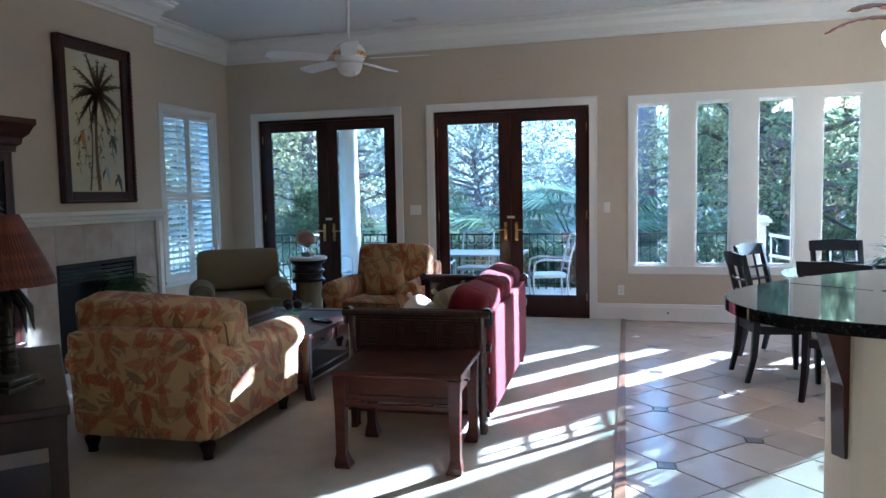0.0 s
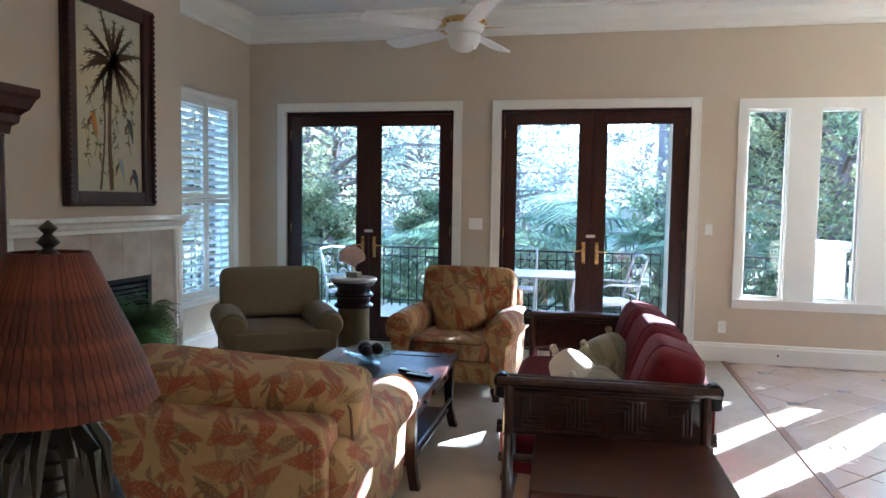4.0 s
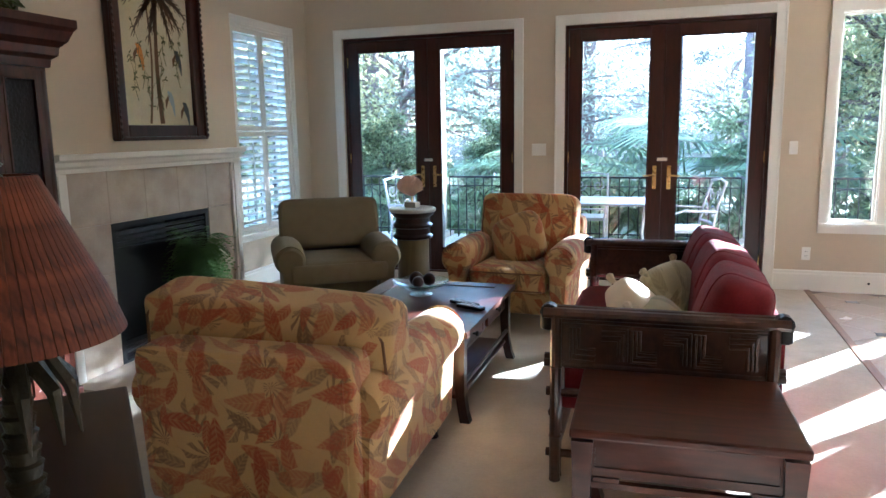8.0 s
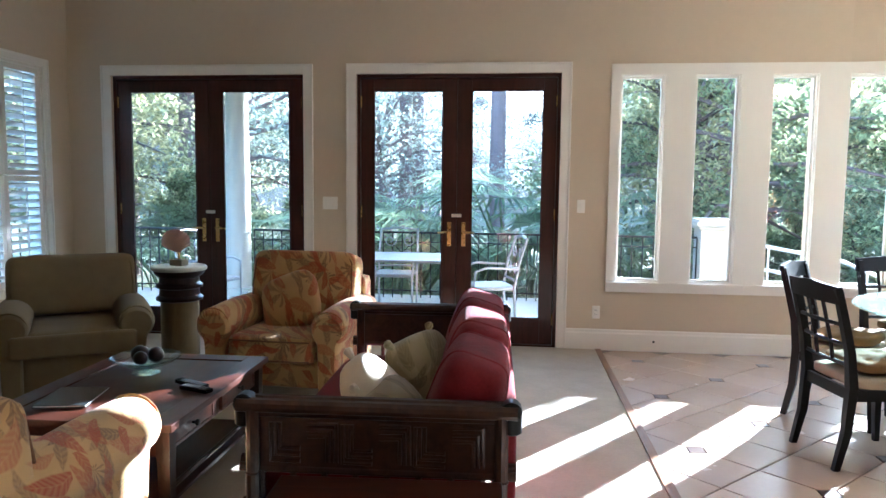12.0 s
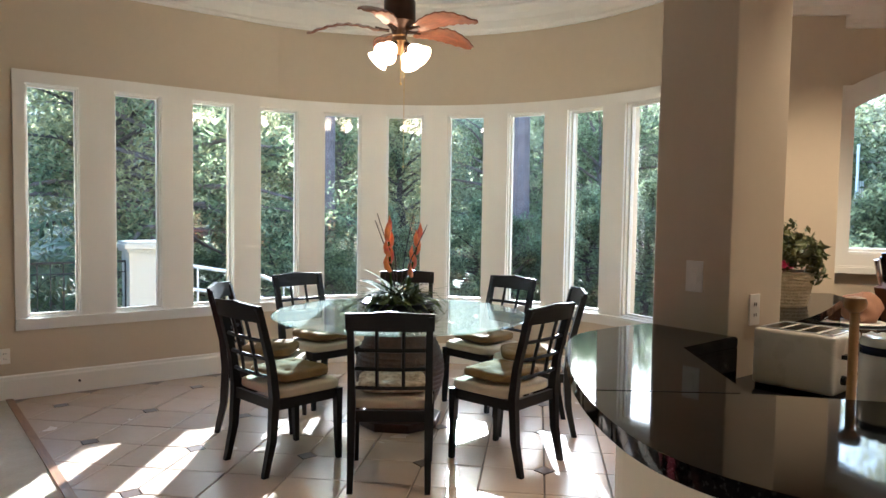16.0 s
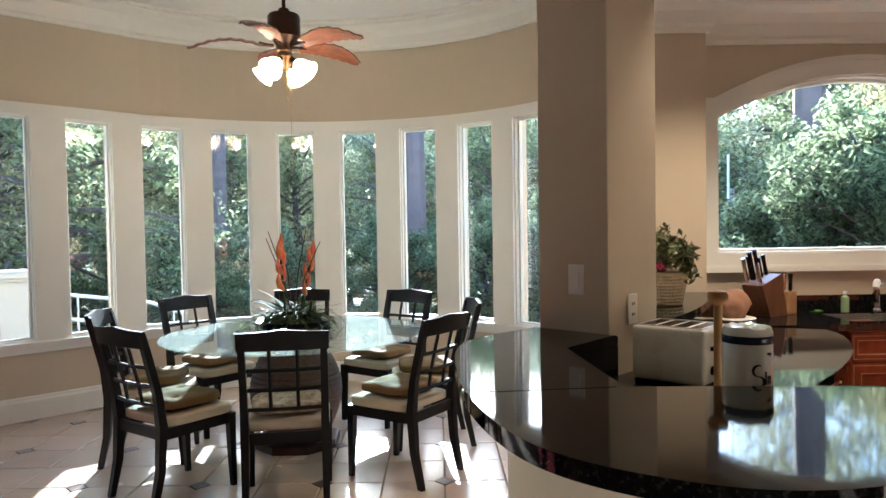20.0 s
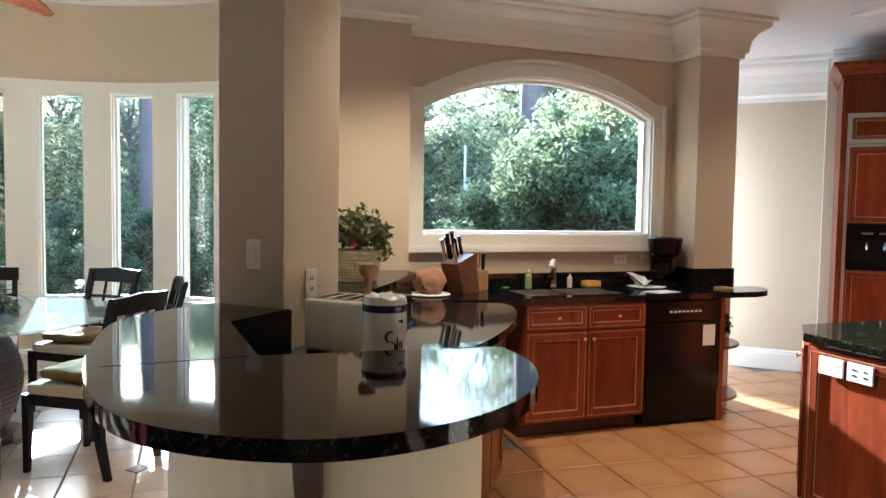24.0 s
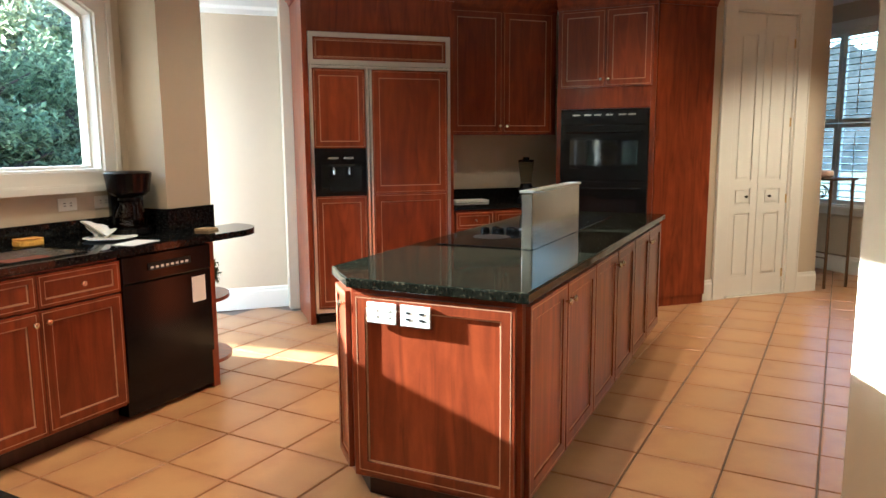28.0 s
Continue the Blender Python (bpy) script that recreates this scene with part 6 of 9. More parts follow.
def dining_chair():
    """Faces local +y; rear legs at local y 0."""
    o = thing("dining_chair", "black lacquered dining chair with lattice back and cream seat", "chair", Matrix(), "chairs round the dining table")
    W, D = 0.225, 0.43

    def bent(x, w=0.019):
        bm = bmesh.new()
        rings = []
        for y, z, s in ((-0.06, 0.0, 0.8), (-0.015, 0.20, 1.0), (0.0, 0.44, 1.15), (-0.02, 0.62, 1.0), (-0.07, 0.82, 0.95), (-0.105, 0.95, 0.9)):
            rings.append([bm.verts.new((x + a * w * s, y + b * w * s * 1.1, z)) for a, b in ((-1, -1), (1, -1), (1, 1), (-1, 1))])
        for a, b in zip(rings, rings[1:]):
            for i in range(4):
                j = (i + 1) % 4
                bm.faces.new((a[i], a[j], b[j], b[i]))
        bm.faces.new(rings[0][::-1]), bm.faces.new(rings[-1])
        return bm

    def back_y(z):
        return -0.02 - 0.085 * (z - 0.62) / 0.33 if z > 0.62 else -0.02 * (z - 0.44) / 0.18

    for x in (-W + 0.02, W - 0.02):
        part("rear_leg", bent(x), BLACKW, o)
    for x in (-W + 0.005, W - 0.005):
        bm = bmesh.new()
        rings = []
        for z, w, dy in ((0, 0.014, 0.012), (0.2, 0.018, 0.004), (0.43, 0.022, 0.0)):
            rings.append([bm.verts.new((x + a * w, D + dy + b * w, z)) for a, b in ((-1, -1), (1, -1), (1, 1), (-1, 1))])
        for a, b in zip(rings, rings[1:]):
            for i in range(4):
                j = (i + 1) % 4
                bm.faces.new((a[i], a[j], b[j], b[i]))
        bm.faces.new(rings[0][::-1]), bm.faces.new(rings[-1])
        part("front_leg", bm, BLACKW, o)
    bm = bmesh.new()
    box(bm, -W + 0.04, W - 0.04, -0.012, 0.012, 0.37, 0.43), box(bm, -W + 0.027, W - 0.027, D - 0.012, D + 0.012, 0.37, 0.43)
    box(bm, -W + 0.0, -W + 0.02, 0.0225, D - 0.0225, 0.37, 0.43), box(bm, W - 0.02, W - 0.0, 0.0225, D - 0.0225, 0.37, 0.43)
    part("seat_frame", bm, BLACKW, o)
    bm = bmesh.new()
    cushion(bm, -W - 0.005, W + 0.005, 0.025, D + 0.03, 0.425, 0.485, 0.35, edge=0.16)
    part("seat", bm, SEATC, o, "cream upholstered seat")
    # crest rail, bowed and shaped
    bm = bmesh.new()
    n = 13
    v = []
    for i in range(n):
        t = -1 + 2 * i / (n - 1)
        x = t * (W + 0.006)
        bow = -0.018 * (1 - t * t)
        top = 0.965 + 0.016 * (1 - abs(t) ** 2.5) - 0.008 * math.sin(abs(t) * math.pi)
        v.append([bm.verts.new(p) for p in ((x, back_y(0.88) + bow - 0.016, 0.872), (x, back_y(0.88) + bow + 0.012, 0.872), (x, back_y(0.96) + bow + 0.010, top), (x, back_y(0.96) + bow - 0.014, top))])
    for p, q in zip(v, v[1:]):
        for i in range(4):
            j = (i + 1) % 4
            bm.faces.new((p[i], q[i], q[j], p[j]))
    bm.faces.new(v[0][::-1]), bm.faces.new(v[-1])
    part("crest_rail", bm, BLACKW, o, "", True)
    for z in (0.555, 0.66, 0.765):
        bm = bmesh.new()
        tube(bm, [(-W + 0.03, back_y(z), z), (-W * 0.5, back_y(z) - 0.012, z), (0, back_y(z) - 0.017, z), (W * 0.5, back_y(z) - 0.012, z), (W - 0.03, back_y(z), z)], 0.0115, 6)
        part("slat", bm, BLACKW, o)
    for x in (-0.07, 0.07):
        bm = bmesh.new()
        zs = [0.555, 0.66, 0.765, 0.88]
        tube(bm, [(x, back_y(z) - 0.013, z) for z in zs], 0.0105, 6)
        part("spindle", bm, BLACKW, o)
    return o


TC = Vector((2.08, 6.20))
chair = dining_chair()
angles = [-126, -171, -79, -37, 8, 53, 98, 143]
for k, a in enumerate(angles):
    r = 1.13
    x, y = TC.x + r * math.cos(radians(a)), TC.y + r * math.sin(radians(a))
    m = pose(x, y, 0, 0, 0, a + 90)
    if k == 0:
        chair.matrix_basis = m
    else:
        copy_thing(chair, m)
    bm = bmesh.new()
    cushion(bm, -0.19, 0.19, -0.18, 0.18, -0.034, 0.026, 0.9, edge=0.30, seg=12)
    for v in bm.verts:
        if v.co.z > 0:
            dip = sum(math.exp(-((v.co.x - bx) ** 2 + (v.co.y - by) ** 2) / 0.0016) for bx in (-0.085, 0.085) for by in (-0.08, 0.08))
            v.co.z += -0.022 * dip + 0.010 * noise.noise(v.co * 9 + Vector((k * 3.1, 0, 0)))
    lab = "patterned seat cushion on a dining chair" if k == 0 else "khaki tufted seat cushion on a dining chair"
    tagged(part("seat_cushion", bm, PATCH if k == 0 else KHAKI, None, "", False, m @ pose(0.0, 0.24, 0.535, 0, 0, random.uniform(-6, 6))), lab, "cushion", "cushions on the dining chairs")

# glass table on a woven urn
TGLASS = glass("table_glass", (0.82, 0.93, 0.89), 0.0, 0.16)
# a share of pale diffuse mixed in, which makes the top milky
_n, _l = TGLASS.node_tree.nodes, TGLASS.node_tree.links
_d, _m, _x = _n.new("ShaderNodeBsdfDiffuse"), _n.new("ShaderNodeMixShader"), next(k for k in _n if k.type == "MIX_SHADER")
_d.inputs[0].default_value, _m.inputs[0].default_value = (0.72, 0.80, 0.76, 1), 0.13
_l.new(_x.outputs[0], _m.inputs[1]), _l.new(_d.outputs[0], _m.inputs[2]), _l.new(_m.outputs[0], _n["Material Output"].inputs["Surface"])
o = thing("dining_table", "round glass dining table on a dark woven urn base", "dining table", pose(TC.x + 0.06, TC.y + 0.07, 0))
bm = bmesh.new()
lathe(bm, [(0.0, 0.763), (0.87, 0.763), (0.882, 0.7632), (0.89, 0.769), (0.882, 0.7748), (0.87, 0.775), (0.0, 0.775)], 72)
g = part("tabletop", bm, TGLASS, o, "clear round glass top", True)
WICK = material("dark_wicker", (0.06, 0.028, 0.016), 0.5, var=0.4, scale=22, bump=0.9, bump_scale=70)
bm = bmesh.new()
prof = []
for k in range(41):
    t = k / 40
    z = 0.06 + 0.66 * t
    r = 0.20 + 0.13 * math.sin(math.pi * (0.05 + 0.86 * t)) ** 1.3 - 0.04 * t
    prof.append((r + 0.006 * (k % 2), z))
lathe(bm, prof, 32)
part("urn", bm, WICK, o, "dark woven urn base", True)
bm = bmesh.new()
prism(bm, [(0.30 * math.cos(math.pi * i / 4 + math.pi / 8), 0.30 * math.sin(math.pi * i / 4 + math.pi / 8)) for i in range(8)], 0.0, 0.06, bevel=0.01)
part("plinth", bm, DARK, o, "dark octagonal plinth")
bm = bmesh.new()
lathe(bm, [(0.24, 0.715), (0.25, 0.72), (0.25, 0.755), (0.24, 0.7625)], 32)
part("rim", bm, DARK, o, "", True)

# tropical arrangement
LEAF = material("plant_leaf", (0.03, 0.05, 0.015), 0.9, spec=0.06, var=0.35, scale=10)
GRASSY = material("grass_blade", (0.07, 0.085, 0.028), 0.85, spec=0.08, var=0.35, scale=12)
BLOOM = material("heliconia_bloom", (0.42, 0.05, 0.03), 0.5, var=0.25, scale=16, second=(0.62, 0.19, 0.035), mix_scale=14)


def blade_leaf(bm, base, yaw, length, width, lift, droop, seg=6, fold=0.15):
    """A strap leaf that rises and then bends over."""
    base = Vector(base)
    d = Vector((math.cos(yaw), math.sin(yaw), 0))
    side = Vector((-d.y, d.x, 0))
    L, R, C = [], [], []
    for i in range(seg + 1):
        t = i / seg
        p = base + d * length * t * (1 - 0.12 * t) + Vector((0, 0, lift * t - droop * t * t))
        w = width * math.sin(math.pi * min(0.98, 0.12 + 0.86 * t)) ** 0.8 * (1 if t < 1 else 0.1)
        L.append(bm.verts.new(p + side * w)), R.append(bm.verts.new(p - side * w)), C.append(bm.verts.new(p - Vector((0, 0, fold * w))))
    for i in range(seg):
        bm.faces.new((L[i], C[i], C[i + 1], L[i + 1])), bm.faces.new((C[i], R[i], R[i + 1], C[i + 1]))


rng = random.Random(11)
o = thing("flower_arrangement", "tropical arrangement with red heliconias in a dark bowl", "plant", pose(TC.x + 0.13, TC.y + 0.20, 0.775) @ Matrix.Scale(1.3, 4))
bm = bmesh.new()
lathe(bm, [(0.10, 0.0), (0.17, 0.012), (0.215, 0.045), (0.225, 0.055), (0.21, 0.052), (0.15, 0.035), (0.0, 0.03)], 32)
part("bowl", bm, BLACKW, o, "shallow dark bowl", True)
bm = bmesh.new()
for k in range(420):
    a = rng.uniform(0, 2 * math.pi)
    blade_leaf(bm, (rng.uniform(-0.09, 0.09), rng.uniform(-0.09, 0.09), 0.045), a, rng.uniform(0.12, 0.30), rng.uniform(0.004, 0.009), rng.uniform(0.06, 0.22), rng.uniform(0.10, 0.22), 5)
tagged(part("grass", bm, GRASSY, o, "fine arching grass blades"), kind="stuff")
for k in range(22):
    bm = bmesh.new()
    blade_leaf(bm, (rng.uniform(-0.05, 0.05), rng.uniform(-0.05, 0.05), 0.05), rng.uniform(0, 6.28), rng.uniform(0.2, 0.36), rng.uniform(0.014, 0.024), rng.uniform(0.1, 0.3), rng.uniform(0.12, 0.24), 7)
    part("leaf", bm, LEAF, o)
for bx, by, h, lean in ((-0.05, -0.01, 0.42, -0.03), (0.06, 0.03, 0.38, 0.09)):
    bm = bmesh.new()
    tube(bm, [(bx, by, 0.04), (bx + lean * 0.5, by, h * 0.6), (bx + lean, by, h)], 0.006, 6)
    st = part("stem", bm, LEAF, o)
    bm = bmesh.new()
    for k in range(6):
        z = h - 0.19 + 0.042 * k
        yaw = (0.5 if k % 2 else 3.6) + 0.35 * rng.random()
        x = bx + lean * z / h
        out = 0.052 - 0.005 * k
        pts = [(x, by, z - 0.01), (x + 0.6 * out * math.cos(yaw), by + 0.6 * out * math.sin(yaw), z + 0.012), (x + out * math.cos(yaw), by + out * math.sin(yaw), z + 0.045), (x + 0.8 * out * math.cos(yaw), by + 0.8 * out * math.sin(yaw), z + 0.085)]
        tube(bm, pts, [0.010, 0.017, 0.013, 0.0015], 8)
    tube(bm, [(bx + lean, by, h - 0.02), (bx + lean, by, h + 0.03), (bx + lean, by, h + 0.075)], [0.013, 0.012, 0.002], 8)
    part("bloom", bm, BLOOM, o, "red and orange heliconia bloom", True)
for k in range(5):
    bm = bmesh.new()
    a, h = rng.uniform(0, 6.28), rng.uniform(0.35, 0.55)
    tube(bm, [(0, 0, 0.04), (0.07 * math.cos(a), 0.07 * math.sin(a), h * 0.6), (0.16 * math.cos(a), 0.16 * math.sin(a), h)], [0.004, 0.003, 0.0025], 5)
    part("twig", bm, DARKZ, o, "thin dark twig")

# ceiling fan with four lit shades
COPPER = material("oiled_bronze", (0.05, 0.022, 0.012), 0.35, 0.7, var=0.2, scale=20)
BLADEW = wood("carved_blade", (0.10, 0.030, 0.014), (0.30, 0.10, 0.04), 0.3, (3, 14, 14), coat=0.3)
LIT = glow("lit_glass", (1.0, 0.74, 0.44), 1.2)
o = thing("ceiling_fan", "bronze ceiling fan with carved leaf blades and lit glass shades", "ceiling fan", pose(TC.x + 0.05, TC.y + 0.11, 0))
bm = bmesh.new()
tube(bm, [(0, 0, 2.98), (0, 0, H - 0.02)], 0.013, 10)
lathe(bm, [(0.03, H - 0.08), (0.07, H - 0.02), (0.072, H)], 20)
part("rod", bm, COPPER, o, "", True)
bm = bmesh.new()
lathe(bm, [(0.05, 2.70), (0.06, 2.74), (0.075, 2.76), (0.108, 2.79), (0.11, 2.80), (0.11, 2.93), (0.10, 2.945), (0.04, 2.95), (0.035, 2.985), (0.02, 2.99)], 28)
part("motor", bm, COPPER, o, "dark bronze motor housing", True)
bm = bmesh.new()
lathe(bm, [(0, 2.56), (0.02, 2.565), (0.032, 2.59), (0.05, 2.63), (0.06, 2.66), (0.045, 2.69), (0.055, 2.70)], 20)
part("hub", bm, material("antique_bronze", (0.20, 0.11, 0.05), 0.35, 0.8, var=0.2, scale=30), o, "antique bronze light hub", True)
for k in range(5):
    a = radians(72 * k - 1)
    m = pose(0, 0, 2.735, 0, 0, math.degrees(a)) @ pose(0, 0, 0, -14, 0, 0)
    bm = bmesh.new()
    rows = []
    for i in range(15):
        t = i / 14
        x = 0.14 + 0.50 * t
        w = 0.09 * math.sin(math.pi * (0.12 + 0.84 * t)) ** 0.7
        z = 0.05 * math.sin(math.pi * t) - 0.03 * t
        rows.append([bm.verts.new((x, w * c, z + 0.010 * (1 - c * c) + 0.004 * math.cos(i * math.pi))) for c in (-1, -0.5, 0, 0.5, 1)])
    for p, q in zip(rows, rows[1:]):
        for i in range(4):
            bm.faces.new((p[i], p[i + 1], q[i + 1], q[i]))
    bl = part("blade", bm, BLADEW, o, "carved wooden leaf blade", True, m)
    md = bl.modifiers.new("thick", "SOLIDIFY")
    md.thickness = 0.008
    bm = bmesh.new()
    tube(bm, [(0.07, 0, 0.0), (0.11, 0, 0.004), (0.17, 0, 0.012)], [0.012, 0.010, 0.016], 8, m)
    part("blade_iron", bm, COPPER, o, "", True)
for k in range(4):
    a = radians(90 * k + 25)
    m = pose(0.06 * math.cos(a), 0.06 * math.sin(a), 2.635, 0, 0, math.degrees(a)) @ pose(0, 0, 0, 0, 128, 0)
    bm = bmesh.new()
    prof = [(0.022, 0.03), (0.035, 0.045), (0.055, 0.08), (0.06, 0.11), (0.075, 0.145), (0.082, 0.155)]
    lathe(bm, prof + [(r - 0.003, z) for r, z in prof[::-1]], 20, m)
    part("shade", bm, LIT, o, "lit frosted tulip glass shade", True)
    bm = bmesh.new()
    lathe(bm, [(0.012, -0.02), (0.02, 0.0), (0.026, 0.034), (0.02, 0.036)], 14, m)
    part("socket", bm, COPPER, o, "", True)
    d = bpy.data.lights.new("bulb", "POINT")
    d.energy, d.color, d.shadow_soft_size = 0.45, (1.0, 0.74, 0.48), 0.04
    lm = new("bulb", d)
    p = Matrix.Translation((TC.x + 0.05, TC.y + 0.11, 0)) @ m @ Vector((0, 0, 0.20))
    lm.location = p
for dx, z1 in ((0.0, 2.37), (0.03, 1.80)):
    bm = bmesh.new()
    tube(bm, [(dx, -0.02, 2.57), (dx, -0.02, z1)], 0.002, 5)
    lathe(bm, [(0, -0.012), (0.008, -0.006), (0.009, 0.004), (0, 0.01)], 10, pose(dx, -0.02, z1))
    part("pull_chain", bm, BRASS, o, "thin pull chain with a small knob")

# ---- kitchen ----
GLAZE = material("glazed_bead", (0.42, 0.24, 0.13), 0.4, var=0.1, scale=20)
KNOB = material("nickel_knob", (0.72, 0.66, 0.52), 0.25, 1.0, var=0.05)


def cab_door(bm_wood, bm_line, x0, x1, z0, z1, y, m, rail=0.055):
    """A framed cabinet door in the xz plane whose front lies at -y."""
    frame_ring(bm_wood, x0, x1, z0, z1, rail, y - 0.02, y - 0.0005, m)
    frame_ring(bm_line, x0 + rail, x1 - rail, z0 + rail, z1 - rail, 0.007, y - 0.0135, y - 0.0112, m)


def door_part(name, x0, x1, z0, z1, y, parent, m=None, rail=0.055, knob=None):
    m = m or Matrix()
    a, b = bmesh.new(), bmesh.new()
    cab_door(a, b, x0, x1, z0, z1, y, m, rail)
    d = part(name, a, CHERRY, parent)
    part("glazed_line", b, GLAZE, d, "pale glazed bead line")
    part("glazed_edge", frame_ring(bmesh.new(), x0 + 0.012, x1 - 0.012, z0 + 0.012, z1 - 0.012, 0.003, y - 0.0208, y - 0.0202, m), GLAZE, d, "fine glazed edge line")
    part("panel", box(bmesh.new(), x0 + rail, x1 - rail, y - 0.011, y - 0.0006, z0 + rail, z1 - rail, m), CHERRY, d)
    if knob:
        c = bmesh.new()
        lathe(c, [(0.005, 0), (0.006, 0.012), (0.015, 0.02), (0.013, 0.028), (0, 0.031)], 14, m @ pose(knob[0], y - 0.02, knob[1], 90, 0, 0))
        part("knob", c, KNOB, d, "brushed nickel knob", True)
    return d


def carcass(name, label, x0, x1, depth, z0, z1, m, toe=0.10):
    """A cabinet body: local front at y = -depth, back at y = 0."""
    o = thing(name, label, "cabinet", m)
    bm = bmesh.new()
    box(bm, x0, x1, -depth, -0.002, z0 + toe, z1, bevel=0.002, seg=1)
    part("body", bm, CHERRY, o)
    if toe:
        bm = bmesh.new()
        box(bm, x0, x1, -depth + 0.07, -0.01, z0, z0 + toe - 0.0005)
        part("toe_kick", bm, MAHOG, o, "dark recessed toe kick")
    return o


CW = 0.60
o = carcass("sink_cabinet", "cherry wood sink base cabinet with two doors and drawers", 0.345, 1.235, CW, 0, 0.868, K)
for a, b in ((0.35, 0.789), (0.793, 1.23)):
    door_part("drawer", a, b, 0.70, 0.855, -CW, o, None, 0.035, ((a + b) / 2, 0.778))
    door_part("door", a, b, 0.115, 0.69, -CW, o, None, 0.055, (b - 0.03 if a < 0.5 else a + 0.03, 0.635))
# dishwasher
o = thing("dishwasher", "black built-in dishwasher with a paper notice", "dishwasher", K)
bm = bmesh.new()
box(bm, 1.242, 1.848, -CW - 0.02, -0.02, 0.235, 0.72, bevel=0.006), box(bm, 1.242, 1.848, -CW, -0.02, 0.03, 0.2345)
part("door", bm, BLACKP, o)
bm = bmesh.new()
box(bm, 1.242, 1.848, -CW - 0.025, -0.02, 0.723, 0.865, bevel=0.006)
cp = part("control_panel", bm, BLACKP, o)
bm = bmesh.new()
box(bm, 1.40, 1.69, -CW - 0.034, -CW - 0.0255, 0.775, 0.815, bevel=0.004)
part("latch", bm, BLACKW, cp)
for k in range(8):
    bm = bmesh.new()
    box(bm, 1.41 + 0.034 * k, 1.43 + 0.034 * k, -CW - 0.0355, -CW - 0.0345, 0.785, 0.797)
    part("marking", bm, WHITEP, cp, "small pale panel marking")
bm = bmesh.new()
box(bm, 1.70, 1.80, -CW - 0.022, -CW - 0.0205, 0.545, 0.69)
part("notice", bm, WHITEP, o, "small white paper notice")
# end panel and rounded corner shelves
o = thing("corner_shelf", "cherry wood end shelf with small rounded boards", "shelf", K)
bm = bmesh.new()
box(bm, 1.852, 1.90, -CW, -0.305, 0.0, 0.868)
part("end_panel", bm, CHERRY, o)
for z in (0.13, 0.50):
    bm = bmesh.new()
    prism(bm, [(1.9005, -0.305)] + [(1.9005 + 0.30 * math.sin(radians(9 * i)), -0.305 - 0.29 * math.cos(radians(9 * i))) for i in range(11)], z, z + 0.022, None, 0.004)
    part("board", bm, CHERRY, o)
# worktops
top = thing("worktop", "polished black granite worktop along the window wall", "worktop", Matrix())
bm = bmesh.new()
SX0, SX1, SY0, SY1 = 0.42, 1.16, -0.52, -0.14
for a, b, c, d in ((-0.32, SX0, -0.635, -0.002), (SX1, 1.857, -0.635, -0.002), (SX0, SX1, -0.635, SY0), (SX0, SX1, SY1, -0.002)):
    bm = bmesh.new()
    box(bm, a, b, c, d, 0.872, 0.91, K)
    part("slab", bm, GRANITE, top)
bm = bmesh.new()
prism(bm, [(1.857, -0.303), (1.857, -0.635), (2.10, -0.64)] + [(2.10 + 0.32 * math.sin(radians(9 * i)), -0.32 - 0.32 * math.cos(radians(9 * i))) for i in range(1, 10)] + [(2.42, -0.303)], 0.872, 0.91, K)
part("slab", bm, GRANITE, top)
bm = bmesh.new()
box(bm, -0.32, 1.857, -0.022, -0.0015, 0.9105, 1.01, K), box(bm, 1.838, 1.8585, -0.30, -0.0225, 0.9105, 1.05, K), box(bm, 1.8385, 2.215, -0.3215, -0.3015, 0.9105, 1.05, K)
part("backsplash", bm, GRANITE, top)
# sink
o = thing("kitchen_sink", "stainless steel double bowl sink", "sink", K)
for a, b in ((SX0 + 0.01, 0.74), (0.76, SX1 - 0.01)):
    bm = bmesh.new()
    z0 = 0.73
    lo = [(a + 0.03, SY0 + 0.03), (b - 0.03, SY0 + 0.03), (b - 0.03, SY1 - 0.03), (a + 0.03, SY1 - 0.03)]
    hi = [(a, SY0 + 0.005), (b, SY0 + 0.005), (b, SY1 - 0.005), (a, SY1 - 0.005)]
    v0, v1 = [bm.verts.new((x, y, z0)) for x, y in lo], [bm.verts.new((x, y, 0.905)) for x, y in hi]
    bm.faces.new(v0)
    for i in range(4):
        j = (i + 1) % 4
        bm.faces.new((v0[i], v0[j], v1[j], v1[i]))
    part("bowl", bm, STEEL, o)
bm = bmesh.new()
frame_ring(bm, SX0 - 0.012, SX1 + 0.012, SY0 - 0.012, SY1 + 0.012, 0.018, -0.914, -0.9105, pose(0, 0, 0, -90, 0, 0) @ Matrix.Diagonal((1, 1, -1, 1)))
bmesh.ops.transform(bm, matrix=Matrix(), verts=bm.verts[:])
part("rim", bm, STEEL, o)
o = thing("faucet", "chrome pull-out faucet with a white spray head", "faucet", K @ pose(0.82, -0.085, 0.91))
bm = bmesh.new()
lathe(bm, [(0.028, 0), (0.028, 0.012), (0.02, 0.02), (0.02, 0.10), (0.024, 0.11), (0.018, 0.14), (0.010, 0.165), (0, 0.17)], 18)
tube(bm, [(0, 0, 0.05), (-0.03, -0.05, 0.12), (-0.05, -0.09, 0.17)], 0.014, 10)
part("body", bm, STEEL, o, "", True)
bm = bmesh.new()
tube(bm, [(-0.045, -0.08, 0.155), (-0.06, -0.105, 0.195), (-0.085, -0.14, 0.19), (-0.10, -0.155, 0.16)], [0.016, 0.02, 0.02, 0.018], 10)
part("spray_head", bm, WHITEP, o, "white spray head", True)
bm = bmesh.new()
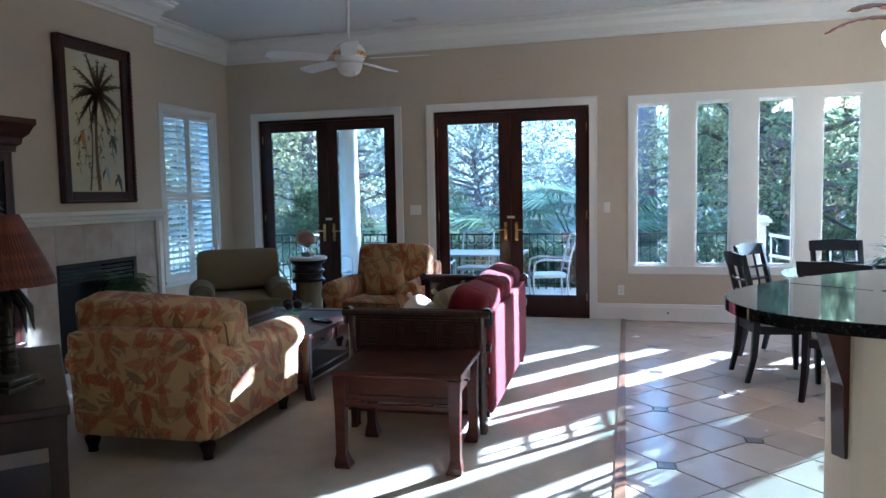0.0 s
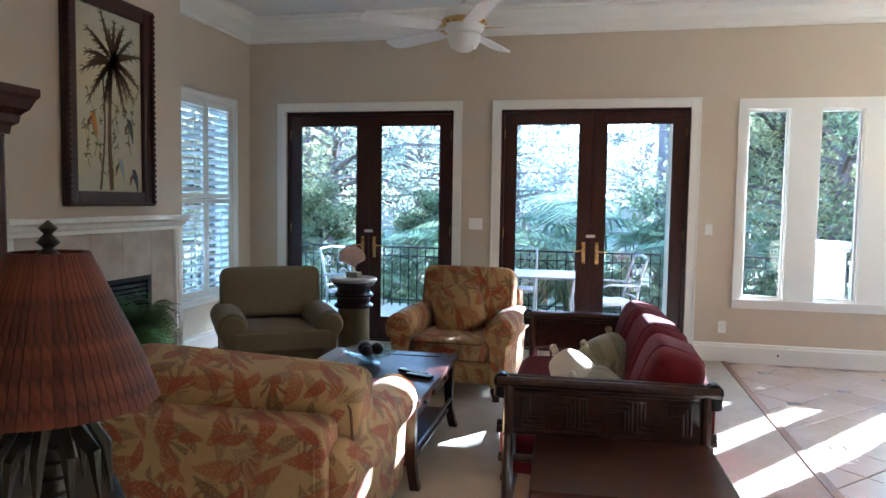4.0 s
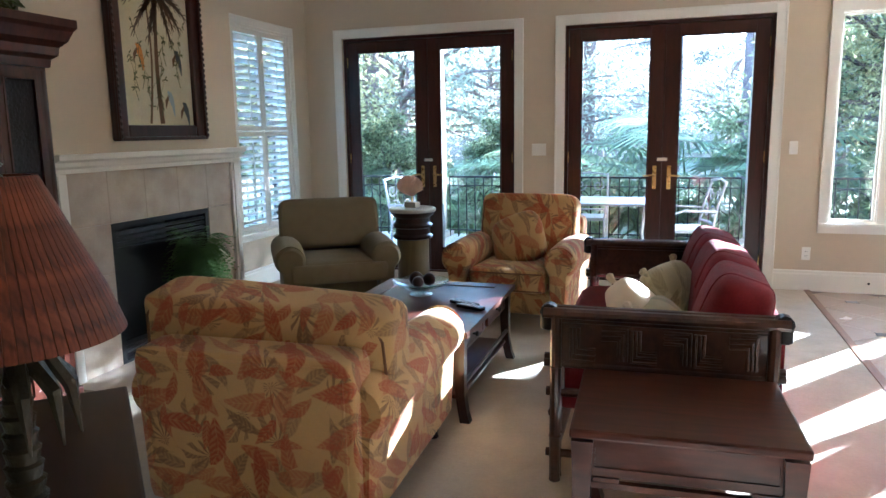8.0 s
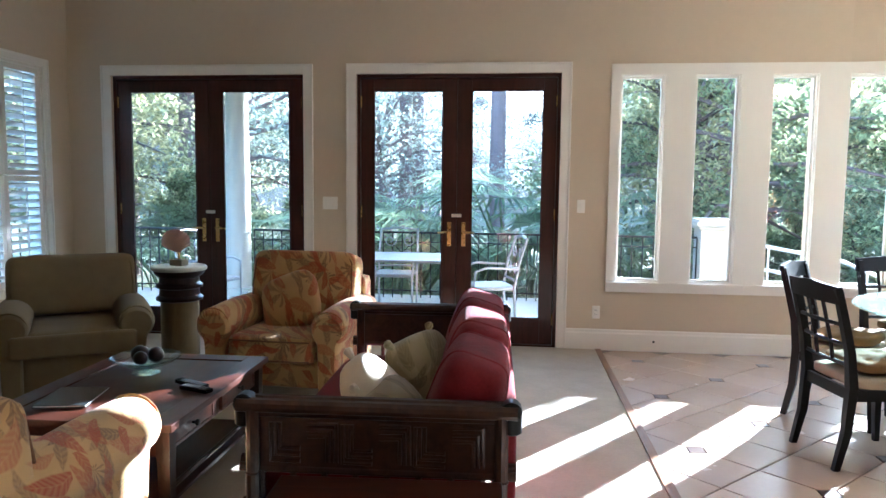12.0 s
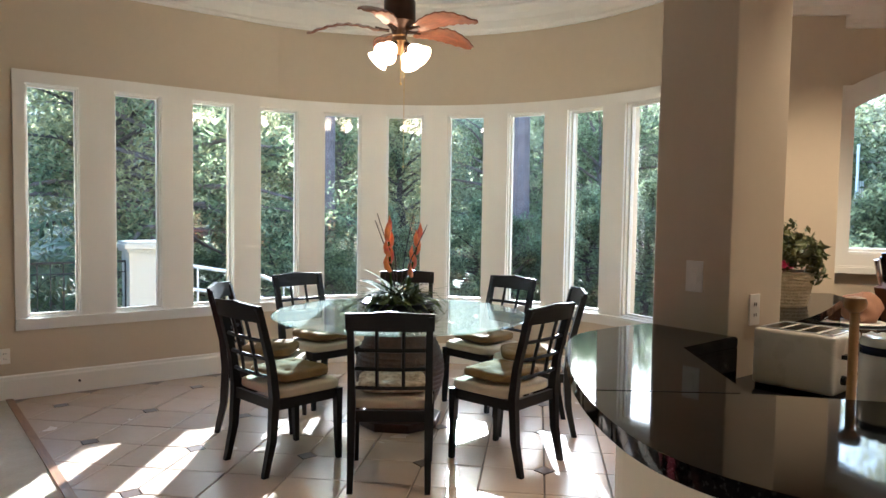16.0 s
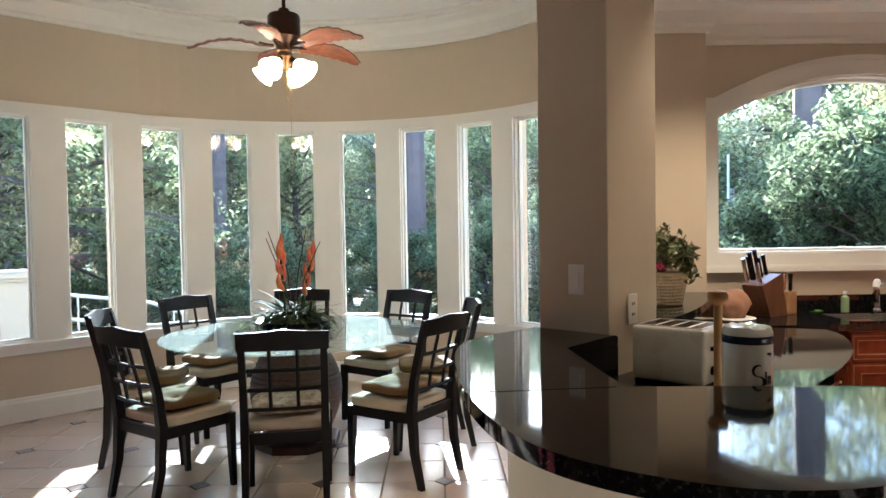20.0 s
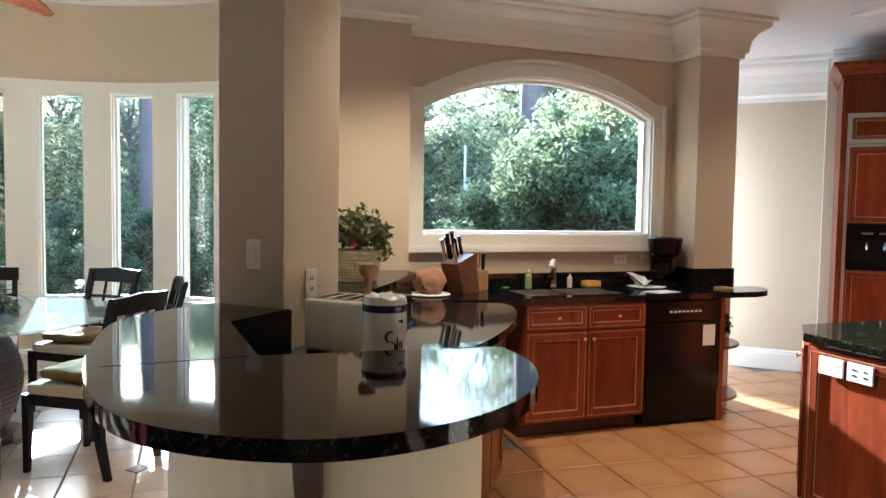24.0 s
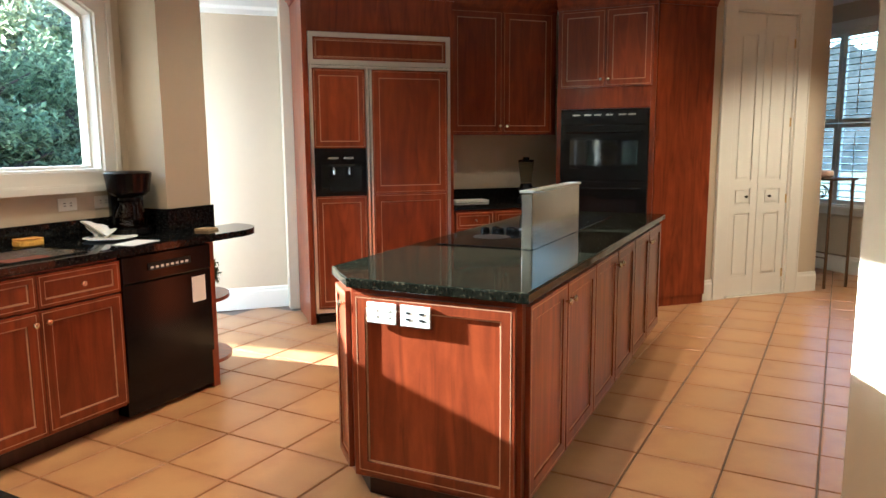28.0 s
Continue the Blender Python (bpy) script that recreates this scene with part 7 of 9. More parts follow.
tube(bm, [(0.0, 0, 0.15), (0.05, 0.0, 0.175)], [0.008, 0.005], 8)
part("lever", bm, STEEL, o, "", True)


def bottle(x, y, h, r, mat, label, capmat):
    o = thing("soap_bottle", label, "bottle", K @ pose(x, y, 0.91))
    bm = bmesh.new()
    lathe(bm, [(r, 0), (r, h * 0.7), (r * 0.45, h * 0.8), (r * 0.4, h * 0.86)], 16)
    part("bottle", bm, mat, o, "", True)
    bm = bmesh.new()
    lathe(bm, [(r * 0.5, h * 0.862), (r * 0.5, h * 0.97), (r * 0.3, h)], 14)
    part("cap", bm, capmat, o, "", True)


bottle(0.62, -0.09, 0.13, 0.024, material("green_soap", (0.30, 0.42, 0.22), 0.2, var=0.1), "green dish soap bottle beside the sink", WHITEP)
bottle(0.95, -0.09, 0.10, 0.018, WHITEP, "small white soap dispenser beside the sink", STEEL)
o = thing("sponge", "yellow cellulose sponge behind the sink", "sponge", K @ pose(1.13, -0.085, 0.91))
bm = bmesh.new()
cushion(bm, -0.065, 0.065, -0.04, 0.04, 0.0, 0.035, 0.1, edge=0.12)
part("foam", bm, material("yellow_sponge", (0.70, 0.40, 0.06), 0.95, var=0.2, scale=40, bump=0.8, bump_scale=120), o)
bm = bmesh.new()
cushion(bm, -0.065, 0.065, -0.04, 0.04, 0.0355, 0.043, 0.1, edge=0.12)
part("scourer", bm, material("orange_scourer", (0.62, 0.30, 0.05), 0.95), o)
bm = bmesh.new()
for k in range(7):
    blade_leaf(bm, (0.40 + 0.012 * k, -0.09, 0.914), 0.3 * k, 0.10, 0.008, 0.012, 0.008, 4)
tagged(part("dish_brush", bm, material("green_bristle", (0.16, 0.38, 0.05), 0.7), None, "", False, K), "green bristle brush lying behind the sink", "brush")
# coffee maker
o = thing("coffee_maker", "black coffee maker with a glass carafe", "coffee maker", K @ pose(1.70, -0.17, 0.91, 0, 0, -28) @ Matrix.Scale(1.13, 4))
bm = bmesh.new()
lathe(bm, [(0.10, 0), (0.105, 0.01), (0.10, 0.035), (0.085, 0.04)], 24)
box(bm, -0.08, 0.08, 0.03, 0.11, 0.036, 0.30, bevel=0.015)
part("body", bm, BLACKP, o, "", True)
bm = bmesh.new()
lathe(bm, [(0.075, 0.20), (0.10, 0.22), (0.112, 0.30), (0.115, 0.315), (0.10, 0.325), (0.0, 0.328)], 24, pose(0, -0.01, 0))
part("filter_head", bm, BLACKP, o, "", True)
bm = bmesh.new()
lathe(bm, [(0.06, 0.041), (0.072, 0.06), (0.075, 0.10), (0.055, 0.15), (0.048, 0.17), (0.055, 0.178)], 24, pose(0, -0.02, 0))
part("carafe", bm, glass("carafe_glass", (0.55, 0.50, 0.45)), o, "clear glass carafe", True)
bm = bmesh.new()
lathe(bm, [(0.058, 0.179), (0.058, 0.192), (0.02, 0.197)], 24, pose(0, -0.02, 0))
tube(bm, [(0.0, -0.075, 0.17), (0.0, -0.115, 0.15), (0.0, -0.11, 0.09), (0, -0.085, 0.08)], 0.009, 8)
part("carafe_handle", bm, BLACKP, o, "", True)
o = thing("coffee_filters", "white paper coffee filters on a plate", "paper", K @ pose(1.50, -0.24, 0.91))
bm = bmesh.new()
lathe(bm, [(0.10, 0), (0.14, 0.012), (0.13, 0.012), (0.0, 0.006)], 28)
part("plate", bm, WHITEP, o, "white round plate", True)
bm = bmesh.new()
for k in range(3):
    blade_leaf(bm, (-0.05 + 0.03 * k, 0.02, 0.014), 0.5 + 0.9 * k, 0.16, 0.06, 0.12 + 0.03 * k, 0.09, 6, 0.5)
s = part("paper", bm, WHITEP, o, "crumpled white paper")
s.modifiers.new("thick", "SOLIDIFY").thickness = 0.003
o = thing("paper_sheet", "white sheet of paper on the worktop", "paper", K @ pose(1.44, -0.50, 0.91, 0, 0, 12))
bm = bmesh.new()
box(bm, -0.11, 0.11, -0.07, 0.07, 0.0006, 0.0022)
part("sheet", bm, WHITEP, o)
o = thing("coaster", "tan square coaster on the worktop", "coaster", K @ pose(2.02, -0.44, 0.91, 0, 0, 8))
bm = bmesh.new()
box(bm, -0.05, 0.05, -0.05, 0.05, 0.0, 0.015, bevel=0.003)
part("block", bm, material("cork", (0.42, 0.28, 0.15), 0.9, var=0.2, scale=40), o)

# knife block
WOODL = wood("light_wood", (0.30, 0.16, 0.06), (0.46, 0.27, 0.12), 0.45, (10, 10, 2), coat=0.1)
WALNUT = wood("walnut_block", (0.10, 0.035, 0.018), (0.17, 0.07, 0.03), 0.4, (10, 10, 2))
o = thing("knife_block", "wooden knife block full of black handled knives", "knife block", K @ pose(0.13, -0.17, 0.91, 0, 0, 30) @ Matrix.Scale(1.28, 4))
bm = bmesh.new()
v = [(-0.10, 0), (0.03, 0), (-0.02, 0.20), (-0.16, 0.15)]
vs = [[bm.verts.new((x, y, z)) for x, z in v] for y in (-0.055, 0.055)]
bm.faces.new(vs[0]), bm.faces.new(vs[1][::-1])
for i in range(4):
    j = (i + 1) % 4
    bm.faces.new((vs[0][i], vs[1][i], vs[1][j], vs[0][j]))
part("block", bm, WALNUT, o, "slanted walnut block")
bm = bmesh.new()
box(bm, 0.032, 0.11, -0.05, 0.05, 0.0, 0.11, bevel=0.003)
part("front_block", bm, WOODL, o, "light wooden front block")
rng = random.Random(5)
for k in range(12):
    bm = bmesh.new()
    if k < 7:
        x, z, y = -0.145 + 0.02 * (k % 4), 0.16 + 0.012 * (k % 4), -0.035 + 0.07 * ((k * 5) % 7) / 6
        d = Vector((-0.30, 0, 1)).normalized()
        L = 0.10 + 0.02 * (k % 3)
    else:
        x, z, y = 0.05 + 0.03 * (k % 2), 0.11, -0.035 + 0.018 * (k - 7)
        d = Vector((0.05, 0, 1)).normalized()
        L = 0.085
    p = Vector((x, y, z))
    tube(bm, [p, p + d * 0.012, p + d * L * 0.6, p + d * L], [0.006, 0.010, 0.009, 0.011], 8)
    part("knife_handle", bm, BLACKP if k % 4 else STEEL, o, "black knife handle" if k % 4 else "steel knife handle", True)

# ---- peninsula: lower worktop, raised bar, base ----
def smooth_open(points, n=6):
    out = []
    m = len(points)
    for i in range(m - 1):
        p0, p1, p2, p3 = Vector(points[max(i - 1, 0)]), Vector(points[i]), Vector(points[i + 1]), Vector(points[min(i + 2, m - 1)])
        for s in range(n):
            t = s / n
            out.append(tuple(0.5 * ((2 * p1) + (p2 - p0) * t + (2 * p0 - 5 * p1 + 4 * p2 - p3) * t * t + (3 * p1 - p0 - 3 * p2 + p3) * t ** 3)))
    return out + [tuple(points[-1])]


inner = smooth_open([(1.48, 2.95), (1.98, 2.93), (2.45, 2.95), (2.90, 3.03), (3.28, 3.17), (3.45, 3.30)])
pen = inner + [tuple((K @ Vector((-0.3205, -0.62, 0))).to_2d()), tuple((K @ Vector((-0.3205, -0.305, 0))).to_2d()), tuple((K @ Vector((-0.94, -0.305, 0))).to_2d()), (2.60, 4.05), (2.09, 3.53), (1.48, 3.52)]
bm = bmesh.new()
prism(bm, pen, 0.872, 0.91)
o = thing("peninsula_worktop", "curved polished black granite worktop of the peninsula", "worktop", Matrix())
part("slab", bm, GRANITE, o)
o = thing("peninsula_cabinet", "curved cherry wood cabinet under the peninsula", "cabinet", Matrix())
body = smooth_open([(1.55, 3.02), (1.98, 3.00), (2.45, 3.02), (2.88, 3.10), (3.24, 3.23), (3.50, 3.42)]) + [(3.40, 3.9), (2.6, 3.9), (2.09, 3.50), (1.55, 3.45)]
bm = bmesh.new()
prism(bm, body, 0.10, 0.868)
part("body", bm, CHERRY, o)
bm = bmesh.new()
prism(bm, [(x, y + 0.06) for x, y in body[:31]] + [(3.3, 3.85), (1.6, 3.4)], 0.0, 0.0995)
part("toe_kick", bm, MAHOG, o, "dark recessed toe kick")
for k, (px, py, a) in enumerate(((3.42, 3.355, 40), (2.2, 3.005, 0))):
    pl = part("pilaster", box(bmesh.new(), -0.05, 0.05, -0.022, 0.0, 0.11, 0.86, None, 0.004), CHERRY, o, "fluted cherry wood pilaster", m=pose(px, py, 0, 0, 0, a))
    for x in (-0.028, 0, 0.028):
        bm = bmesh.new()
        tube(bm, [(x, -0.023, 0.16), (x, -0.023, 0.82)], 0.008, 6)
        part("flute", bm, CHERRY, pl)
    bm = bmesh.new()
    lathe(bm, [(0, 0), (0.035, 0.004), (0.025, 0.014), (0, 0.018)], 16, pose(0, -0.022, 0.83, 90))
    part("rosette", bm, CHERRY, pl, "", True)
for a, b in ((1.62, 2.10), (2.30, 2.62), (2.64, 2.98)):
    ya = 3.0 + max(0, (a - 2.1)) * 0.13
    m = Matrix.Translation((a, ya, 0)) @ pose(0, 0, 0, 0, 0, 2 if a < 2.2 else 11)
    door_part("door", 0.0, b - a, 0.115, 0.69, -0.004, o, m, 0.05, (b - a - 0.03, 0.63))
    door_part("drawer", 0.0, b - a, 0.70, 0.855, -0.004, o, m, 0.035, ((b - a) / 2, 0.778))
# raised bar
outer = smooth_open([(1.7085, 3.868), (1.25, 3.84), (0.86, 3.52), (0.56, 3.15), (0.435, 2.85), (0.50, 2.54), (0.72, 2.36), (1.00, 2.315), (1.25, 2.40), (1.42, 2.55)], 16)
barp = outer + [(1.40, 2.60), (0.97, 3.05), (1.36, 3.50), (1.7085, 3.50)]
bm = bmesh.new()
prism(bm, barp, 1.030, 1.070, None, 0.013, 4)
o = thing("bar_counter", "raised curved bar with polished black granite top", "bar counter", Matrix())
part("bar_top", bm, GRANITE, o, "polished black granite slab", True)
bm = bmesh.new()
tube(bm, [(0.70, 3.285, 1.0702), (0.968, 3.065, 1.0702)], 0.0012, 4)
part("seam", bm, IRON, o, "fine joint in the granite")
bm = bmesh.new()
for a, b in (((1.40, 2.60), (0.97, 3.05)), ((0.97, 3.05), (1.36, 3.50)), ((1.36, 3.50), (1.7085, 3.50))):
    p, q = Vector(a), Vector(b)
    d = (q - p).normalized()
    n2 = Vector((d.y, -d.x)) * -0.02
    prism(bm, [tuple(p), tuple(q), tuple(q + n2), tuple(p + n2)][::-1], 0.9105, 1.0315)
bmesh.ops.recalc_face_normals(bm, faces=bm.faces[:])
part("riser", bm, GRANITE, o, "black granite riser")
wallp = smooth_open([(1.62, 3.86), (1.28, 3.68), (0.98, 3.30), (0.80, 2.98), (0.80, 2.74), (0.94, 2.60), (1.12, 2.545), (1.32, 2.56)], 6)
bm = bmesh.new()
prism(bm, wallp + [(1.34, 2.60), (0.935, 3.045), (1.335, 3.52), (1.66, 3.53)], 0.0, 1.0315)
part("base_wall", bm, material("cream_wall_paint", (0.70, 0.62, 0.44), 0.6, var=0.03, scale=3), o, "cream painted curved base")
bm = bmesh.new()
moulding(bm, wallp[::-1], [(-d, z) for d, z in BASE][::-1])
part("base_trim", bm, TRIM, o, "white baseboard")
for (x, y, a) in ((0.80, 2.75, -62),):
    bm = bmesh.new()
    v = [(0, 0.55), (0.02, 0.55), (0.03, 0.80), (0.10, 0.99), (0.11, 1.03), (0, 1.03)]
    vs = [[bm.verts.new((x2, -d, z)) for d, z in v] for x2 in (-0.028, 0.028)]
    bm.faces.new(vs[0][::-1]), bm.faces.new(vs[1])
    for i in range(6):
        j = (i + 1) % 6
        bm.faces.new((vs[0][i], vs[0][j], vs[1][j], vs[1][i]))
    part("corbel", bm, MAHOG, o, "dark cherry wood corbel", m=pose(x + 0.0, y, 0, 0, 0, a))
# raised ledge by the pilaster
led = [tuple((K @ Vector((u, -v, 0))).to_2d()) for u, v in ((-0.345, 0.302), (-0.345, 0.52))]
ledge = smooth_open([led[1], (3.09, 3.765), (2.85, 3.69), (2.60, 3.625), (2.30, 3.57), (2.09, 3.555)]) + [(2.09, 3.86), (2.6, 4.2), tuple((K @ Vector((-0.94, -0.302, 0))).to_2d()), led[0]]
bm = bmesh.new()
prism(bm, ledge[::-1] if False else ledge, 1.032, 1.07)
bmesh.ops.recalc_face_normals(bm, faces=bm.faces[:])
o = thing("bar_ledge", "raised black granite ledge between column and pilaster", "bar counter", Matrix())
part("slab", bm, GRANITE, o)
bm = bmesh.new()
prism(bm, [(x, y + 0.03) for x, y in ledge[:31]] + [(2.12, 3.85), (2.6, 4.15), (3.1, 4.2)], 0.9105, 1.0315)
bmesh.ops.recalc_face_normals(bm, faces=bm.faces[:])
part("riser", bm, GRANITE, o)

# things on the peninsula
CREAMP = material("cream_plastic", (0.66, 0.62, 0.52), 0.28, var=0.03, scale=8)
o = thing("toaster", "cream coloured four slot toaster", "toaster", pose(1.825, 3.315, 0.91, 0, 0, -86))
bm = bmesh.new()
box(bm, -0.135, 0.135, -0.115, 0.115, 0.012, 0.205, bevel=0.020, seg=4)
part("body", bm, CREAMP, o, "", True)
for x in (-0.09, -0.03, 0.03, 0.09):
    bm = bmesh.new()
    box(bm, x - 0.022, x + 0.022, -0.085, 0.085, 0.2035, 0.2062)
    part("slot", bm, BLACKP, o, "dark bread slot")
bm = bmesh.new()
frame_ring(bm, -0.118, 0.118, -0.098, 0.098, 0.006, -0.2085, -0.2052, pose(0, 0, 0, -90, 0, 0))
part("slot_surround", bm, ALU, o, "thin metal rim round the slots")
bm = bmesh.new()
box(bm, -0.125, 0.125, -0.105, 0.105, 0.0, 0.0115)
part("base", bm, BLACKP, o)
for y in (-0.055, 0.055):
    bm = bmesh.new()
    box(bm, 0.136, 0.158, y - 0.018, y + 0.018, 0.13, 0.145, bevel=0.003)
    part("lever", bm, BLACKP, o)
    bm = bmesh.new()
    lathe(bm, [(0.016, 0), (0.015, 0.012), (0, 0.014)], 16, pose(0.1355, y, 0.06, 0, 90, 0))
    part("dial", bm, BLACKP, o, "", True)
o = thing("towel_holder", "turned wooden upright paper towel holder", "paper towel holder", pose(1.47, 3.02, 0.91))
bm = bmesh.new()
lathe(bm, [(0.065, 0), (0.065, 0.012), (0.05, 0.018), (0.012, 0.02)], 24)
part("base", bm, WOODL, o, "", True)
bm = bmesh.new()
lathe(bm, [(0.0125, 0.0225), (0.0125, 0.325), (0.02, 0.33), (0.028, 0.34), (0.030, 0.352), (0.026, 0.366), (0.0, 0.372)], 16)
part("rod", bm, WOODL, o, "", True)
o = thing("paper_towels", "wrapped paper towel roll in printed film", "paper towels", pose(1.345, 2.885, 0.91, 0, 0, -58))
bm = bmesh.new()
lathe(bm, [(0.0, 0.001), (0.058, 0.001), (0.065, 0.01), (0.0655, 0.15), (0.065, 0.276), (0.060, 0.288), (0.045, 0.292), (0.022, 0.286), (0.0, 0.284)], 32)
for v in bm.verts:
    if v.co.z > 0.28:
        v.co.z += 0.010 * noise.noise(v.co * 55)
part("roll", bm, material("printed_film", (0.70, 0.69, 0.64), 0.15, var=0.05, scale=12, coat=0.4), o, "white paper roll in glossy film", True)
bm = bmesh.new()
lathe(bm, [(0.0659, 0.246), (0.0664, 0.247), (0.0664, 0.266), (0.0659, 0.267)], 32)
NAVY = material("navy_print", (0.015, 0.02, 0.06), 0.2)
part("band", bm, NAVY, o, "dark blue printed band", True)
for z0, r in ((0.178, 0.020), (0.148, 0.020)):
    bm = bmesh.new()
    pts = []
    for i in range(11):
        a = math.radians(60 + 210 * i / 10) if z0 > 0.16 else math.radians(90 - 210 * i / 10)
        u, w = r * 0.75 * math.cos(a), z0 + 0.75 * r * math.sin(a)
        pts.append((0.0666 * math.sin(u / 0.0666 + 0.25), -0.0666 * math.cos(u / 0.0666 + 0.25), w))
    tube(bm, pts, [0.0012 + 0.0028 * math.sin(math.pi * i / 10) for i in range(11)], 6)
    part("printed_swash", bm, NAVY, o)
for ang, z, w, h in ((32, 0.158, 0.005, 0.036), (39, 0.152, 0.005, 0.024), (46, 0.152, 0.006, 0.024), (40, 0.222, 0.010, 0.006), (47, 0.220, 0.008, 0.010)):
    bm = bmesh.new()
    box(bm, -w / 2, w / 2, -0.0672, -0.0660, z - h / 2, z + h / 2, pose(0, 0, 0, 0, 0, ang))
    part("printed_mark", bm, NAVY, o)
o = thing("napkin_basket", "brown cloth bundle in a small dish", "basket", K @ pose(-0.20, -0.34, 0.91, 0, 0, 10) @ Matrix.Scale(1.15, 4))
bm = bmesh.new()
lathe(bm, [(0.10, 0), (0.12, 0.008), (0.11, 0.012), (0.0, 0.008)], 24)
part("dish", bm, WHITEP, o, "pale plate", True)
bm = bmesh.new()
cushion(bm, -0.075, 0.075, -0.07, 0.07, 0.012, 0.14, 0.4, edge=0.45)
for v in bm.verts:
    v.co += Vector((noise.noise(v.co * 18), noise.noise(v.co * 18 + Vector((5, 0, 0))), noise.noise(v.co * 18 + Vector((0, 7, 0))))) * 0.022
part("cloth", bm, material("brown_cloth", (0.33, 0.17, 0.10), 0.9, var=0.25, scale=20), o, "crumpled brown cloth", True)


def foliage(bm, rng, n, cx, cy, cz, rx, ry, rz, size, flat=0.5):
    """Many small leaves scattered through an ellipsoid."""
    for _ in range(n):
        while True:
            p = Vector((rng.uniform(-1, 1), rng.uniform(-1, 1), rng.uniform(-1, 1)))
            if 0.15 < p.length < 1:
                break
        c = Vector((cx + p.x * rx, cy + p.y * ry, cz + p.z * rz))
        s = size * rng.uniform(0.6, 1.3)
        m = Euler((rng.uniform(-1.2, 1.2), rng.uniform(-1.2, 1.2), rng.uniform(0, 6.28))).to_matrix()
        v = [bm.verts.new(c + m @ Vector(q) * s) for q in ((-1, 0, 0), (0, -0.45, 0.12), (1, 0, -0.1), (0, 0.45, 0.12))]
        bm.faces.new(v)


IVY = material("ivy_leaf", (0.045, 0.065, 0.018), 0.45, var=0.4, scale=20, second=(0.14, 0.13, 0.045), mix_scale=22)
BASKET = material("pale_basket_weave", (0.50, 0.40, 0.24), 0.8, var=0.25, scale=30, bump=0.9, bump_scale=90)
rng = random.Random(8)
o = thing("potted_plant", "leafy plant in a pale woven basket", "plant", pose(2.735, 3.86, 1.07))
bm = bmesh.new()
prof = []
for k in range(22):
    prof.append((0.10 + 0.0016 * k + 0.004 * (k % 2), 0.008 * k))
lathe(bm, prof, 28)
part("basket", bm, BASKET, o, "pale woven basket", True)
bm = bmesh.new()
foliage(bm, rng, 620, 0, 0, 0.265, 0.18, 0.18, 0.085, 0.030)
foliage(bm, rng, 90, 0.05, -0.12, 0.17, 0.09, 0.04, 0.07, 0.026)
foliage(bm, rng, 60, 0.0, 0.0, 0.36, 0.13, 0.13, 0.05, 0.022)
tagged(part("foliage", bm, IVY, o, "small green leaves"), kind="stuff")
bm = bmesh.new()
for k in range(14):
    a = rng.uniform(0, 6.28)
    tube(bm, [(0, 0, 0.15), (0.06 * math.cos(a), 0.06 * math.sin(a), 0.24), (0.13 * math.cos(a), 0.13 * math.sin(a), 0.30)], 0.003, 5)
part("stems", bm, LEAF, o)
bm = bmesh.new()
foliage(bm, rng, 8, -0.10, -0.05, 0.19, 0.03, 0.03, 0.03, 0.02)
part("flowers", bm, material("magenta_flower", (0.55, 0.03, 0.12), 0.5), o, "magenta flowers")
# small plant on the corner shelf
o = thing("potted_plant", "small trailing plant on the corner shelf", "plant", K @ pose(2.02, -0.40, 0.522))
bm = bmesh.new()
lathe(bm, [(0.03, 0), (0.045, 0.08), (0.048, 0.085), (0.04, 0.08), (0, 0.07)], 16)
part("pot", bm, TILE, o, "small clay pot", True)
bm = bmesh.new()
foliage(bm, rng, 260, 0.02, -0.01, 0.12, 0.085, 0.085, 0.085, 0.02)
tagged(part("foliage", bm, IVY, o), kind="stuff")

# ---- island ----
isl = thing("kitchen_island", "cherry wood kitchen island with panelled doors", "kitchen island", K)
IX0, IX1, IY0, IY1, CH = 1.07, 4.03, -2.79, -1.92, 0.17
shape = [(IX0, IY0), (IX1, IY0), (IX1, IY1), (IX0 + CH, IY1), (IX0, IY1 - CH)]
bm = bmesh.new()
prism(bm, shape, 0.10, 0.868, None, 0.002, 1)
part("body", bm, CHERRY, isl)
bm = bmesh.new()
prism(bm, [(IX0 + 0.06, IY0 + 0.06), (IX1 - 0.06, IY0 + 0.06), (IX1 - 0.06, IY1 - 0.06), (IX0 + CH + 0.03, IY1 - 0.06), (IX0 + 0.06, IY1 - CH - 0.03)], 0.0, 0.0995)
part("toe_kick", bm, MAHOG, isl, "dark recessed toe kick")
xs = [IX0 + 0.03 + (IX1 - IX0 - 0.06) * k / 6 for k in range(7)]
for k in range(6):
    a, b = xs[k] + 0.006, xs[k + 1] - 0.006
    door_part("door", a, b, 0.125, 0.85, IY0, isl, None, 0.055, (b - 0.03 if k % 2 == 0 else a + 0.03, 0.78))
EM = Matrix.Translation((IX0, IY1 - CH, 0)) @ pose(0, 0, 0, 0, 0, -90)
door_part("end_panel", 0.02, IY1 - CH - IY0 - 0.02, 0.125, 0.85, 0.0, isl, EM, 0.05)
CM = Matrix.Translation((IX0 + CH, IY1, 0)) @ pose(0, 0, 0, 0, 0, -135)
door_part("corner_door", 0.02, CH * 1.414 - 0.02, 0.125, 0.85, 0.0, isl, CM, 0.035, (CH * 1.414 - 0.035, 0.80))
